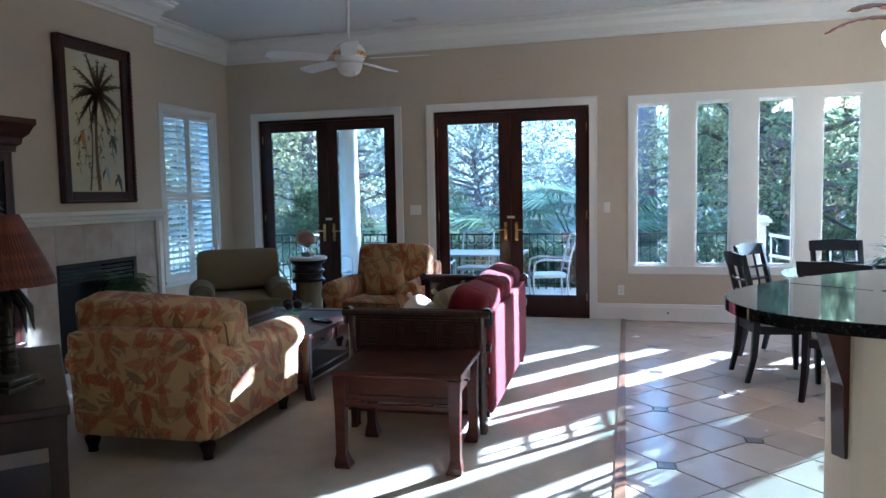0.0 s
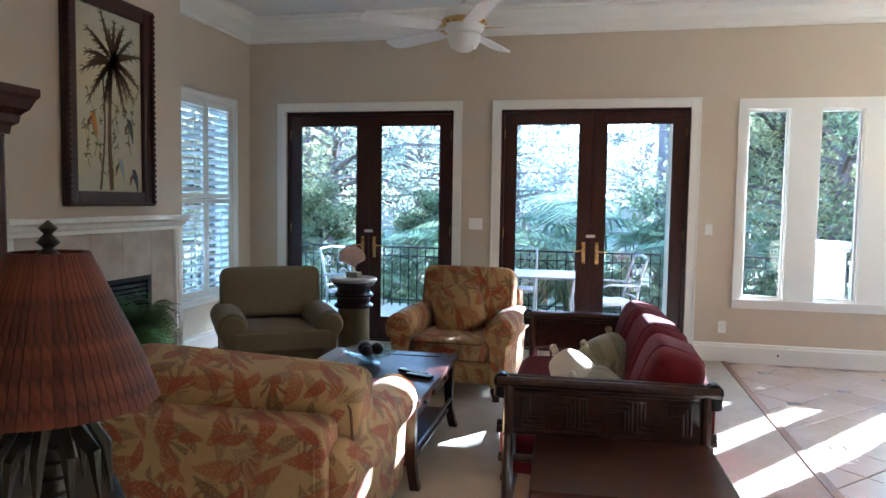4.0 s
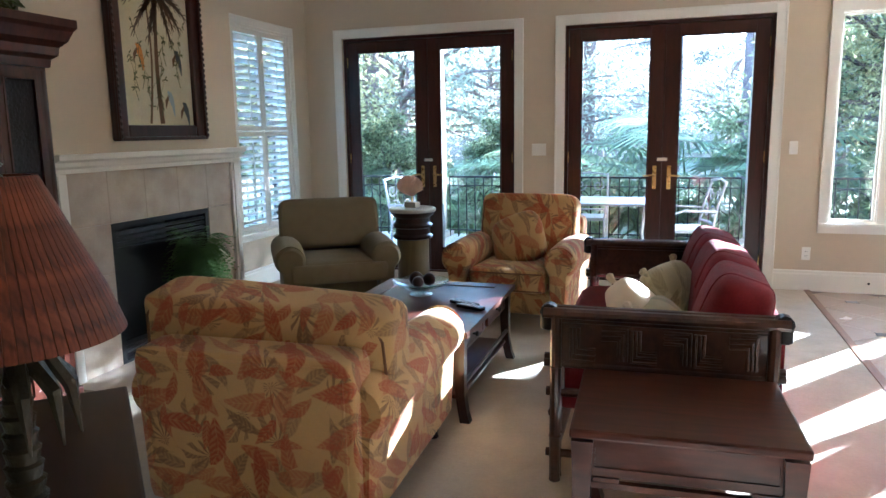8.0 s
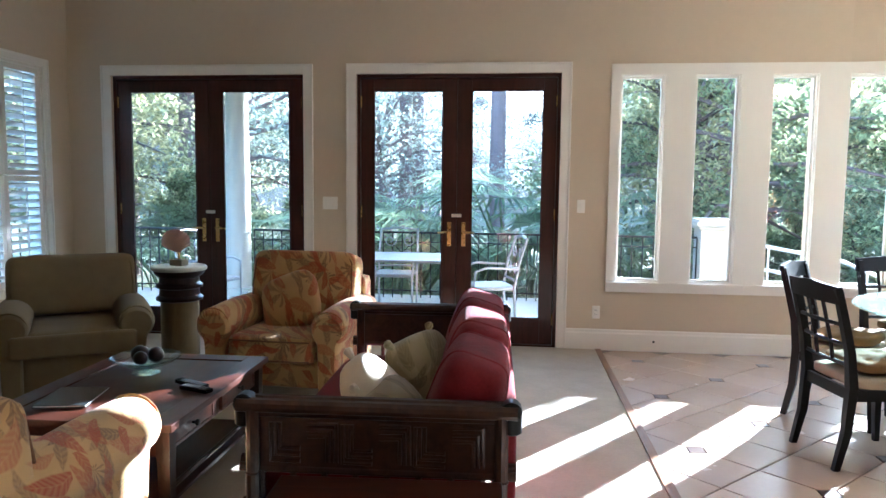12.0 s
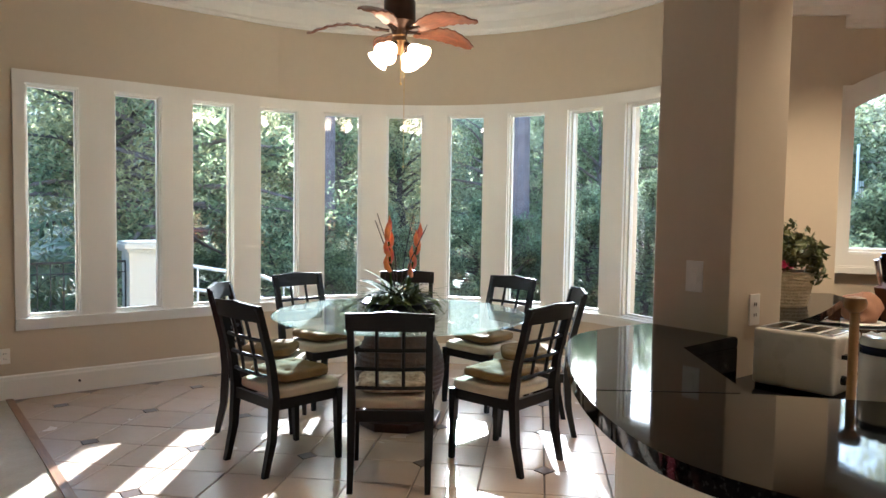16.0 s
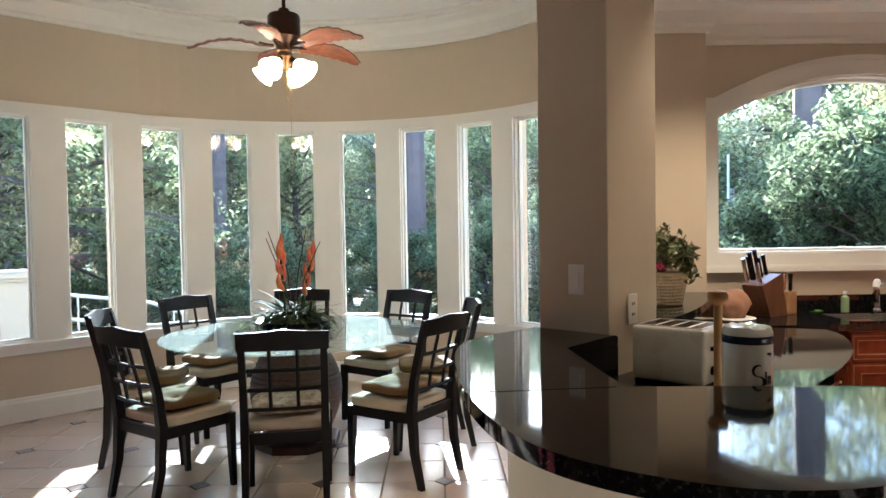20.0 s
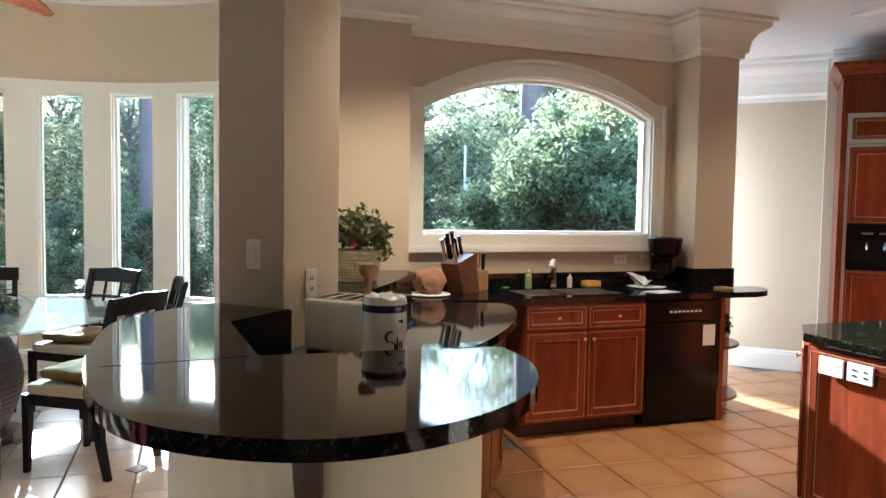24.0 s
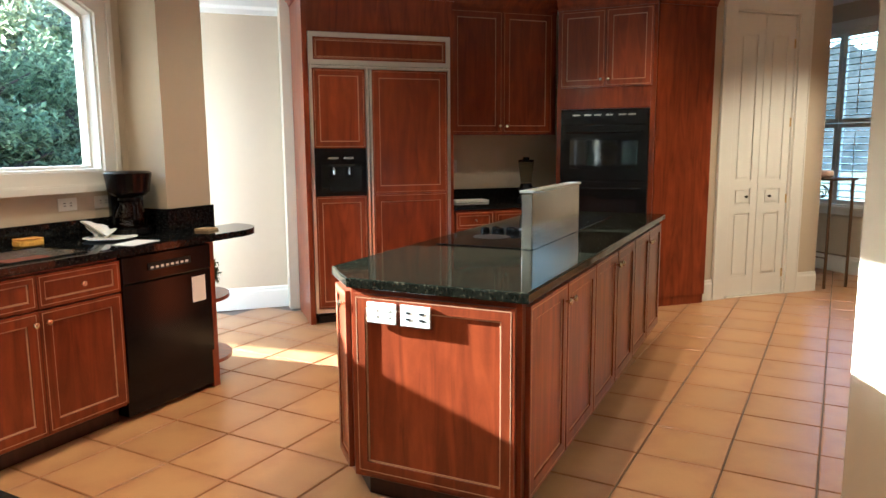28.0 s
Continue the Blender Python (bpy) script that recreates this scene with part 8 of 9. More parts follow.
for c in (0.15, 0.295):
    bm = bmesh.new()
    box(bm, c - 0.062, c + 0.062, -0.030, -0.0205, 0.745, 0.825, EM, bevel=0.003)
    pl = part("socket_plate", bm, WHITEP, isl, "white double socket plate")
    for dx in (-0.028, 0.028):
        for dz in (-0.012, 0.012):
            bm = bmesh.new()
            box(bm, c + dx - 0.010, c + dx + 0.010, -0.0315, -0.0305, 0.785 + dz - 0.004, 0.785 + dz + 0.004, EM)
            part("slot", bm, IRON if c > 0.2 else WHITEP, pl)
o = thing("island_worktop", "polished dark green granite island top with clipped corner", "worktop", K)
e = 0.035
tp = [(IX0 - e, IY0 - e), (IX1 + e, IY0 - e), (IX1 + e, IY1 + e), (IX0 + CH, IY1 + e), (IX0 - e, IY1 - CH)]
bm = bmesh.new()
prism(bm, tp, 0.872, 0.912, None, 0.008, 3)
part("slab", bm, GREENGR, o)
o = thing("cooktop", "black glass cooktop set in the island", "cooktop", K)
bm = bmesh.new()
box(bm, 2.0, 3.72, IY1 - 0.60, IY1 - 0.08, 0.9125, 0.917, bevel=0.002)
part("hob", bm, material("ceramic_glass", (0.006, 0.006, 0.007), 0.04, var=0.1), o)
for x in (2.35, 2.75, 3.2, 3.5):
    bm = bmesh.new()
    lathe(bm, [(0.07, 0.9175), (0.10, 0.9175), (0.10, 0.918), (0.07, 0.918)], 28, pose(x, IY1 - 0.32 + 0.1 * math.sin(x * 9), 0))
    part("ring", bm, IRON, o, "faint heating ring mark")
for k in range(5):
    bm = bmesh.new()
    lathe(bm, [(0.024, 0), (0.026, 0.006), (0.022, 0.026), (0.0, 0.03)], 16, pose(2.54 + 0.055 * (k % 2), IY1 - 0.13 - 0.045 * k, 0.9172))
    part("knob", bm, BLACKP, o, "black control knob", True)
o = thing("downdraft_vent", "raised stainless steel downdraft vent on the island", "vent", K)
bm = bmesh.new()
box(bm, 1.98, 2.82, -2.520, -2.465, 0.9125, 1.185, bevel=0.004)
# darker uneven steel colour stands in for the vent's streaked reflection
part("panel", bm, material("reflection_toned_steel", (0.42, 0.41, 0.38), 0.22, 1.0, var=0.25, scale=5), o)
bm = bmesh.new()
box(bm, 1.97, 2.83, -2.527, -2.458, 1.186, 1.197, bevel=0.002)
part("cap", bm, ALU, o, "", False)

# ---- fridge wall ----
fr = thing("refrigerator", "built-in refrigerator with cherry wood panels and steel trim", "refrigerator", Matrix.Translation((6.10, 0, 0)) @ pose(0, 0, 0, 0, 0, -90))
# local x runs towards -y of the world, local -y faces the room
F0, F1 = -1.395, -0.255
bm = bmesh.new()
box(bm, F0 + 0.02, F1 - 0.02, 0.02, 0.60, 0.06, 2.27)
part("body", bm, BLACKP, fr)
bm = bmesh.new()
frame_ring(bm, F0, F1, 2.03, 2.27, 0.035, -0.012, 0.0195), frame_ring(bm, F0, F1, 0.09, 2.025, 0.022, -0.012, 0.0195, bottom=0.03)
part("trim", bm, ALU, fr, "brushed steel trim")
FM = -0.935
for a, b in ((FM - 0.024, FM - 0.003), (FM + 0.003, FM + 0.024)):
    bm = bmesh.new()
    box(bm, a, b, -0.030, 0.0195, 0.12, 2.003, bevel=0.004)
    part("handle", bm, ALU, fr, "full height steel handle")
door_part("grille_panel", F0 + 0.036, F1 - 0.036, 2.066, 2.234, 0.018, fr, None, 0.02)
door_part("freezer_panel", F0 + 0.024, FM - 0.026, 1.395, 2.00, 0.018, fr, None, 0.05)
door_part("freezer_panel", F0 + 0.024, FM - 0.026, 0.125, 1.02, 0.018, fr, None, 0.05)
door_part("fridge_panel", FM + 0.026, F1 - 0.024, 1.03, 2.00, 0.018, fr, None, 0.06)
door_part("fridge_panel", FM + 0.026, F1 - 0.024, 0.125, 1.028, 0.018, fr, None, 0.06)
bm = bmesh.new()
box(bm, F0 + 0.024, FM - 0.026, -0.004, 0.018, 1.022, 1.393, bevel=0.004)
dp = part("dispenser", bm, BLACKP, fr, "black ice and water dispenser")
bm = bmesh.new()
box(bm, F0 + 0.07, FM - 0.07, -0.006, -0.0045, 1.06, 1.27)
part("recess", bm, material("dispenser_gloss", (0.004, 0.004, 0.004), 0.05), dp)
for x in (F0 + 0.17, FM - 0.17):
    bm = bmesh.new()
    box(bm, x - 0.04, x + 0.04, -0.007, -0.0045, 1.31, 1.325)
    part("button_strip", bm, STEEL, dp, "small grey button strip")
    bm = bmesh.new()
    tube(bm, [(x, -0.008, 1.24), (x, -0.03, 1.22), (x, -0.03, 1.19)], 0.008, 6)
    part("lever", bm, STEEL, dp, "small grey dispenser lever")
bm = bmesh.new()
box(bm, F0 + 0.03, F1 - 0.03, 0.04, 0.06, 0.0, 0.089)
part("kick_grille", bm, IRON, fr, "dark kick grille")
o = thing("fridge_surround", "cherry wood surround with crown above the refrigerator", "cabinet", fr.matrix_basis)
for b in ((F0 - 0.045, F0 - 0.004, 0.0, 0.61, 0.0, 2.58), (F1 + 0.004, F1 + 0.03, 0.0, 0.61, 0.0, 2.58), (F0 - 0.0035, F1 + 0.0035, 0.0, 0.60, 2.275, 2.58)):
    part("panel", box(bmesh.new(), *b), CHERRY, o)
CORN = [(0.0, 2.55), (0.012, 2.55), (0.016, 2.575), (0.035, 2.595), (0.045, 2.62), (0.075, 2.645), (0.08, 2.67), (0.0, 2.67)]
bm = bmesh.new()
moulding(bm, [(F1 + 0.03, 0.3), (F1 + 0.03, 0.0), (F0 - 0.045, 0.0), (F0 - 0.045, 0.6)][::-1], [(-d, z) for d, z in CORN][::-1])
box(bm, F0 - 0.045, F1 + 0.03, 0.001, 0.61, 2.5805, 2.60)
part("crown", bm, CHERRY, o, "cherry wood crown moulding")
# cabinets between refrigerator and oven
UM = Matrix.Translation((6.38, 0, 0)) @ pose(0, 0, 0, 0, 0, -90)
o = thing("wall_cabinet", "cherry wood wall cabinet with two doors", "cabinet", UM)
bm = bmesh.new()
box(bm, -0.21, 0.86, 0.0, 0.335, 1.50, 2.58)
part("body", bm, CHERRY, o)
for a, b in ((-0.15, 0.33), (0.335, 0.815)):
    door_part("door", a, b, 1.515, 2.55, 0.0, o, None, 0.06, (b - 0.03 if a < 0 else a + 0.03, 1.575))
bm = bmesh.new()
moulding(bm, [(-0.21, 0.0), (0.86, 0.0)], [(-d, z) for d, z in CORN][::-1])
part("crown", bm, CHERRY, o, "cherry wood crown moulding")
BM = Matrix.Translation((6.14, 0, 0)) @ pose(0, 0, 0, 0, 0, -90)
o = thing("base_cabinet", "cherry wood base cabinet with drawers", "cabinet", BM)
bm = bmesh.new()
box(bm, -0.21, 0.88, 0.0, 0.57, 0.10, 0.868)
part("body", bm, CHERRY, o)
bm = bmesh.new()
box(bm, -0.21, 0.88, 0.07, 0.57, 0.0, 0.0995)
part("toe_kick", bm, MAHOG, o)
for a, b in ((-0.20, 0.15), (0.155, 0.50), (0.505, 0.85)):
    door_part("drawer", a, b, 0.70, 0.855, 0.0, o, None, 0.035, ((a + b) / 2, 0.778))
    door_part("door", a, b, 0.115, 0.69, 0.0, o, None, 0.05, (b - 0.03, 0.63))
o = thing("worktop", "black granite worktop beside the refrigerator", "worktop", BM)
bm = bmesh.new()
box(bm, -0.215, 0.88, -0.03, 0.575, 0.872, 0.91), box(bm, -0.215, 0.88, 0.552, 0.575, 0.9105, 1.01)
part("slab", bm, GRANITE, o)
plate("wall_socket", Matrix.Translation((6.72, 0.0, 1.22)) @ pose(0, 0, 0, 0, 0, -90))
o = thing("blender_jar", "countertop blender with a glass jar", "blender", pose(6.47, -0.62, 0.91))
bm = bmesh.new()
lathe(bm, [(0.085, 0), (0.09, 0.02), (0.075, 0.08), (0.055, 0.14), (0.05, 0.15)], 20)
part("base", bm, BLACKP, o, "", True)
bm = bmesh.new()
lathe(bm, [(0.05, 0.152), (0.052, 0.16), (0.072, 0.34), (0.075, 0.345), (0.070, 0.345), (0.048, 0.165)], 20)
part("jar", bm, glass("jar_glass", (0.85, 0.88, 0.86)), o, "clear glass jar", True)
bm = bmesh.new()
lathe(bm, [(0.072, 0.347), (0.072, 0.365), (0.03, 0.37), (0.03, 0.39), (0, 0.392)], 20)
part("lid", bm, BLACKP, o, "", True)
o = thing("tray", "pale flat tray on the worktop", "tray", pose(6.45, -0.05, 0.91))
bm = bmesh.new()
box(bm, -0.08, 0.08, -0.16, 0.16, 0.0, 0.02, bevel=0.006)
part("dish", bm, WHITEP, o)
# diagonal oven tower
OM = Matrix.Translation((6.25, -0.81, 0)) @ pose(0, 0, 0, 0, 0, -135)   # local x towards the south-west, local -y faces the room
o = thing("oven_tower", "tall cherry wood cabinet for the wall oven", "cabinet", OM)
W = 0.845
for b in ((0.0, 0.04, 0.0, 0.45, 0.0, 2.58), (W - 0.04, W, 0.0, 0.45, 0.0, 2.58), (0.0405, W - 0.0405, 0.0, 0.45, 1.715, 2.58), (0.0405, W - 0.0405, 0.0, 0.45, 0.10, 0.46), (0.0405, W - 0.0405, 0.40, 0.45, 0.4605, 1.7145)):
    part("panel", box(bmesh.new(), *b), CHERRY, o)
for a, b in ((0.03, 0.42), (0.425, 0.815)):
    door_part("door", a, b, 1.90, 2.54, 0.0, o, None, 0.055, (b - 0.03 if a < 0.2 else a + 0.03, 1.96))
bm = bmesh.new()
moulding(bm, [(0.0, 0.0), (W, 0.0)], [(-d, z) for d, z in CORN][::-1])
part("crown", bm, CHERRY, o, "cherry wood crown moulding")
ov = thing("wall_oven", "black double wall oven", "oven", OM)
bm = bmesh.new()
box(bm, 0.045, W - 0.045, 0.0, 0.39, 0.47, 1.71)
part("case", bm, BLACKP, ov)
bm = bmesh.new()
box(bm, 0.043, W - 0.043, -0.02, -0.0005, 1.58, 1.71, bevel=0.003)
cp = part("control_panel", bm, BLACKP, ov)
bm = bmesh.new()
for x in (0.15, 0.25, 0.34, 0.44, 0.55, 0.63):
    box(bm, x, x + 0.06, -0.0215, -0.0205, 1.655, 1.668)
part("markings", bm, STEEL, cp, "small grey markings")
for z0, z1 in ((1.10, 1.575), (0.48, 1.09)):
    bm = bmesh.new()
    box(bm, 0.043, W - 0.043, -0.03, -0.0005, z0, z1, bevel=0.004)
    d = part("oven_door", bm, BLACKP, ov)
    bm = bmesh.new()
    box(bm, 0.13, W - 0.13, -0.0325, -0.0305, z0 + 0.10, z1 - 0.13)
    part("oven_window", bm, material("oven_glass", (0.01, 0.01, 0.011), 0.04), d, "dark oven window")
    bm = bmesh.new()
    tube(bm, [(0.10, -0.03, z1 - 0.06), (0.10, -0.065, z1 - 0.06), (W - 0.10, -0.065, z1 - 0.06), (W - 0.10, -0.03, z1 - 0.06)], 0.012, 8)
    part("handle", bm, BLACKP, d, "black bar handle", True)
o = thing("tall_panel", "tall plain cherry wood side panel", "cabinet", Matrix())
bm = bmesh.new()
box(bm, 5.652, 5.70, -1.99, -1.42, 0.08, 2.58), box(bm, 5.66, 5.70, -1.98, -1.43, 0.0, 0.0795)
part("panel", bm, CHERRY, o)
bm = bmesh.new()
moulding(bm, [(5.652, -1.42), (5.652, -1.99)], [(-d, z) for d, z in CORN][::-1])
part("crown", bm, CHERRY, o)
# far console
o = thing("iron_console", "small wrought iron console table with scroll work", "console table", pose(5.95, -3.62, 0))
IRB = material("rusty_iron", (0.12, 0.07, 0.035), 0.55, 0.6, var=0.3, scale=30)
for x in (-0.22, 0.22):
    for y in (-0.14, 0.14):
        bm = bmesh.new()
        tube(bm, [(x, y, 0.0), (x, y, 1.05)], 0.014, 8)
        part("leg", bm, IRB, o, "", True)
bm = bmesh.new()
box(bm, -0.25, 0.25, -0.17, 0.17, 1.05, 1.075, bevel=0.004)
part("tabletop", bm, IRB, o)
for sgn in (-1, 1):
    for f0 in (0, 1):
        bm = bmesh.new()
        pts = [(-0.235 * sgn if False else -0.22 + 0.22 * f0 + 0.11 + 0.09 * (1 - t) * math.cos(9 * t) * sgn, 0.14, 0.93 + 0.09 * (1 - t) * math.sin(9 * t)) for t in [i / 20 for i in range(20)]]
        tube(bm, pts, 0.006, 5)
        part("scroll", bm, IRB, o)
bm = bmesh.new()
tube(bm, [(-0.22, -0.14, 0.30), (0.22, -0.14, 0.30), (0.22, 0.14, 0.30), (-0.22, 0.14, 0.30)], 0.008, 6)
part("stretcher", bm, IRB, o)
o = thing("shell_ornament", "small pale shell on the iron console", "ornament", pose(5.92, -3.60, 1.075))
bm = bmesh.new()
cushion(bm, -0.08, 0.08, -0.05, 0.05, 0.0, 0.07, 0.3, edge=0.5)
part("shell", bm, SHELLM, o)
# fern by the fireplace and ivy on the armoire
FERN = material("fern_leaf", (0.085, 0.15, 0.035), 0.6, spec=0.25, var=0.4, scale=14)
o = thing("fern", "bushy green fern on a wooden stand before the fireplace", "plant", pose(-4.22, 5.42, 0))
bm = bmesh.new()
lathe(bm, [(0.12, 0.0), (0.12, 0.02), (0.025, 0.04), (0.025, 0.36), (0.11, 0.39), (0.11, 0.41)], 18)
part("stand", bm, DARKZ, o, "turned dark wooden stand", True)
bm = bmesh.new()
lathe(bm, [(0.07, 0.411), (0.10, 0.52), (0.105, 0.53), (0.09, 0.52), (0, 0.51)], 20)
part("pot", bm, DARKZ, o, "dark pot", True)
bm = bmesh.new()
rng = random.Random(21)
for k in range(330):
    a, L = rng.uniform(0, 6.28), rng.uniform(0.14, 0.25)
    lift, dr = rng.uniform(0.35, 0.75), rng.uniform(0.35, 0.95)
    d = Vector((math.cos(a), math.sin(a), 0))
    sd = Vector((-d.y, d.x, 0))
    for i in range(1, 16):
        t = i / 15
        p = Vector((0, 0, 0.52)) + d * L * t + Vector((0, 0, lift * t - dr * t * t))
        w = 0.045 * math.sin(math.pi * (0.1 + 0.85 * t))
        for s in (-1, 1):
            q = p + sd * s * w + d * 0.012
            bm.faces.new([bm.verts.new(p - d * 0.010), bm.verts.new(q - Vector((0, 0, 0.006))), bm.verts.new(p + d * 0.014)])
tagged(part("fronds", bm, FERN, o, "feathery green fronds"), kind="stuff")
o = thing("ivy", "green ivy trailing on top of the armoire", "plant", pose(-4.45, 3.75, 2.06))
bm = bmesh.new()
lathe(bm, [(0.08, 0.0), (0.11, 0.09), (0.10, 0.09), (0, 0.08)], 16)
part("pot", bm, BASKET, o, "", True)
bm = bmesh.new()
foliage(bm, rng, 700, 0.05, 0.0, 0.16, 0.20, 0.42, 0.14, 0.035)
foliage(bm, rng, 160, 0.24, 0.28, 0.06, 0.10, 0.16, 0.09, 0.032)
tagged(part("foliage", bm, IVY, o), kind="stuff")

# ---- terrace and garden ----
def leaf_material(name, color, back, var=0.5):
    mt = bpy.data.materials.new(name)
    mt.use_nodes = True
    n, l = mt.node_tree.nodes, mt.node_tree.links
    b = n["Principled BSDF"]
    b.inputs["Roughness"].default_value = 0.6
    b.inputs["Specular IOR Level"].default_value = 0.25
    g = n.new("ShaderNodeNewGeometry")
    oi = n.new("ShaderNodeObjectInfo")
    hs = n.new("ShaderNodeHueSaturation")
    hs.inputs["Color"].default_value = (*color, 1)
    mr = n.new("ShaderNodeMapRange")
    mr.inputs[3].default_value, mr.inputs[4].default_value = 1 - var, 1 + var
    l.new(g.outputs["Random Per Island"], mr.inputs[0])
    l.new(mr.outputs[0], hs.inputs["Value"])
    hr = n.new("ShaderNodeMapRange")
    hr.inputs[3].default_value, hr.inputs[4].default_value = 0.47, 0.53
    l.new(oi.outputs["Random"], hr.inputs[0])
    l.new(hr.outputs[0], hs.inputs["Hue"])
    l.new(hs.outputs[0], b.inputs["Base Color"])
    tr = n.new("ShaderNodeBsdfTranslucent")
    h2 = n.new("ShaderNodeHueSaturation")
    h2.inputs["Color"].default_value = (*back, 1)
    l.new(mr.outputs[0], h2.inputs["Value"])
    l.new(h2.outputs[0], tr.inputs[0])
    mx = n.new("ShaderNodeMixShader")
    mx.inputs[0].default_value = 0.6
    l.new(b.outputs[0], mx.inputs[1]), l.new(tr.outputs[0], mx.inputs[2])
    l.new(mx.outputs[0], n["Material Output"].inputs["Surface"])
    return mt


OAK = leaf_material("oak_leaf", (0.105, 0.13, 0.085), (0.50, 0.52, 0.34), 0.5)
MAGN = leaf_material("magnolia_leaf", (0.085, 0.112, 0.068), (0.30, 0.34, 0.18), 0.7)
PINE = leaf_material("pine_needle", (0.085, 0.12, 0.085), (0.34, 0.38, 0.28))
PALMG = leaf_material("palm_frond", (0.115, 0.15, 0.095), (0.36, 0.44, 0.24))
BARK = material("bark", (0.17, 0.125, 0.115), 0.9, var=0.35, scale=6, bump=0.9, bump_scale=14)
BARKD = material("dark_bark", (0.07, 0.05, 0.04), 0.9, var=0.35, scale=6, bump=0.9, bump_scale=14)
SOIL = material("leaf_litter", (0.10, 0.085, 0.045), 0.95, var=0.4, scale=1.5, second=(0.07, 0.09, 0.03), mix_scale=0.6, bump=0.4, bump_scale=8)
STUCCO = material("white_stucco", (0.52, 0.49, 0.42), 0.8, var=0.04, scale=3, bump=0.2, bump_scale=60)
DECK = material("pale_terrace_stone", (0.62, 0.58, 0.51), 0.7, var=0.08, scale=3, bump=0.1, bump_scale=40)
GZ = -1.3
bm = bmesh.new()
bmesh.ops.create_circle(bm, cap_ends=True, segments=64, radius=900, matrix=Matrix.Translation((0, 0, GZ)))
setting("ground", bm, SOIL, "leaf covered garden ground", "ground")
DZ = -0.10
bm = bmesh.new()
prism(bm, [(-9.5, 8.66), (1.9, 8.66), (1.95, 11.85), (-9.5, 11.85)], GZ, DZ)
setting("terrace", bm, DECK, "pale stone terrace outside the french doors", "terrace")


def terrace_column(x, y):
    o = thing("terrace_column", "round white stucco terrace column", "column", pose(x, y, DZ))
    bm = bmesh.new()
    lathe(bm, [(0.165, 0.10), (0.17, 0.3), (0.165, 1.6), (0.15, 2.87)], 24)
    part("shaft", bm, STUCCO, o, "", True)
    bm = bmesh.new()
    box(bm, -0.21, 0.21, -0.21, 0.21, 0, 0.07), lathe(bm, [(0.20, 0.0705), (0.205, 0.085), (0.17, 0.10)], 24)
    part("base", bm, STUCCO, o)
    bm = bmesh.new()
    lathe(bm, [(0.15, 2.8705), (0.165, 2.89), (0.165, 2.92), (0.18, 2.97), (0.195, 3.03)], 24), box(bm, -0.2, 0.2, -0.2, 0.2, 3.0305, 3.119)
    part("capital", bm, STUCCO, o)


# unseen roof, inferred from the columns, added to shade the shutters
bm = bmesh.new()
box(bm, -9.5, 0.25, 8.60, 11.95, 3.02, 3.16, bevel=0.01)
box(bm, -9.5, 0.25, 11.93, 12.0, 3.0, 3.2)
setting("terrace_shade_roof", bm, STUCCO, "white painted roof over the terrace, out of view, shading the doors", "roof")
terrace_column(-4.63, 11.55)
terrace_column(-0.15, 11.55)
o = thing("terrace_pier", "square white stucco pier with a moulded cap", "pier", pose(1.78, 11.62, DZ))
bm = bmesh.new()
box(bm, -0.19, 0.19, -0.19, 0.19, 0, 1.02)
part("shaft", bm, STUCCO, o)
bm = bmesh.new()
box(bm, -0.225, 0.225, -0.225, 0.225, 1.0205, 1.06, bevel=0.008), box(bm, -0.26, 0.26, -0.26, 0.26, 1.0605, 1.12, bevel=0.01), box(bm, -0.23, 0.23, -0.23, 0.23, 1.1205, 1.15, bevel=0.008)
part("cap", bm, STUCCO, o)


def railing(x0, x1, y, zt, label):
    o = thing("terrace_railing", label, "railing", Matrix())
    bal = None
    n = int((x1 - x0) / 0.13)
    for z, r in ((zt, 0.022), (zt - 0.13, 0.011), (DZ + 0.10, 0.013)):
        bm = bmesh.new()
        box(bm, x0, x1, y - r, y + r, z - r * 0.6, z + r * 0.6)
        part("rail", bm, IRON, o)
    for i in range(n + 1):
        m = Matrix.Translation((x0 + (x1 - x0) * i / n, y, 0))
        if bal is None:
            bm = bmesh.new()
            box(bm, -0.007, 0.007, -0.007, 0.007, DZ, zt - 0.01)
            bal = part("baluster", bm, IRON, o, m=m)
        else:
            share("baluster", bal, o, m)
    arc = None
    for i in range(0, n - 3, 4):
        m = Matrix.Translation((x0 + (x1 - x0) * (i + 2) / n, y, 0))
        if arc is None:
            bm = bmesh.new()
            w = (x1 - x0) / n * 2
            tube(bm, [(w * math.sin(a), -0.012, zt - 0.13 - 0.22 + 0.21 * math.cos(a)) for a in [math.pi * (-0.5 + k / 12) for k in range(13)]], 0.006, 5)
            arc = part("scroll", bm, IRON, o, m=m)
        else:
            share("scroll", arc, o, m)
    return o


railing(-9.3, -4.9, 11.6, 0.80, "black wrought iron terrace railing with arched scrolls")
railing(-4.42, -0.36, 11.6, 0.80, "black wrought iron terrace railing with arched scrolls")
railing(0.06, 1.58, 11.6, 0.80, "black wrought iron terrace railing with arched scrolls")
o = thing("stair_railing", "white metal stair railing going down from the terrace", "railing", Matrix())
WHITEM = material("white_metal", (0.72, 0.73, 0.74), 0.35, 0.2, var=0.04)
for dz in (0.0, -0.30):
    bm = bmesh.new()
    tube(bm, [(2.02, 11.5, 0.78 + dz), (3.3, 11.4, 0.55 + dz), (5.2, 11.2, -0.25 + dz)], 0.024, 8)
    part("rail", bm, WHITEM, o, "", True)
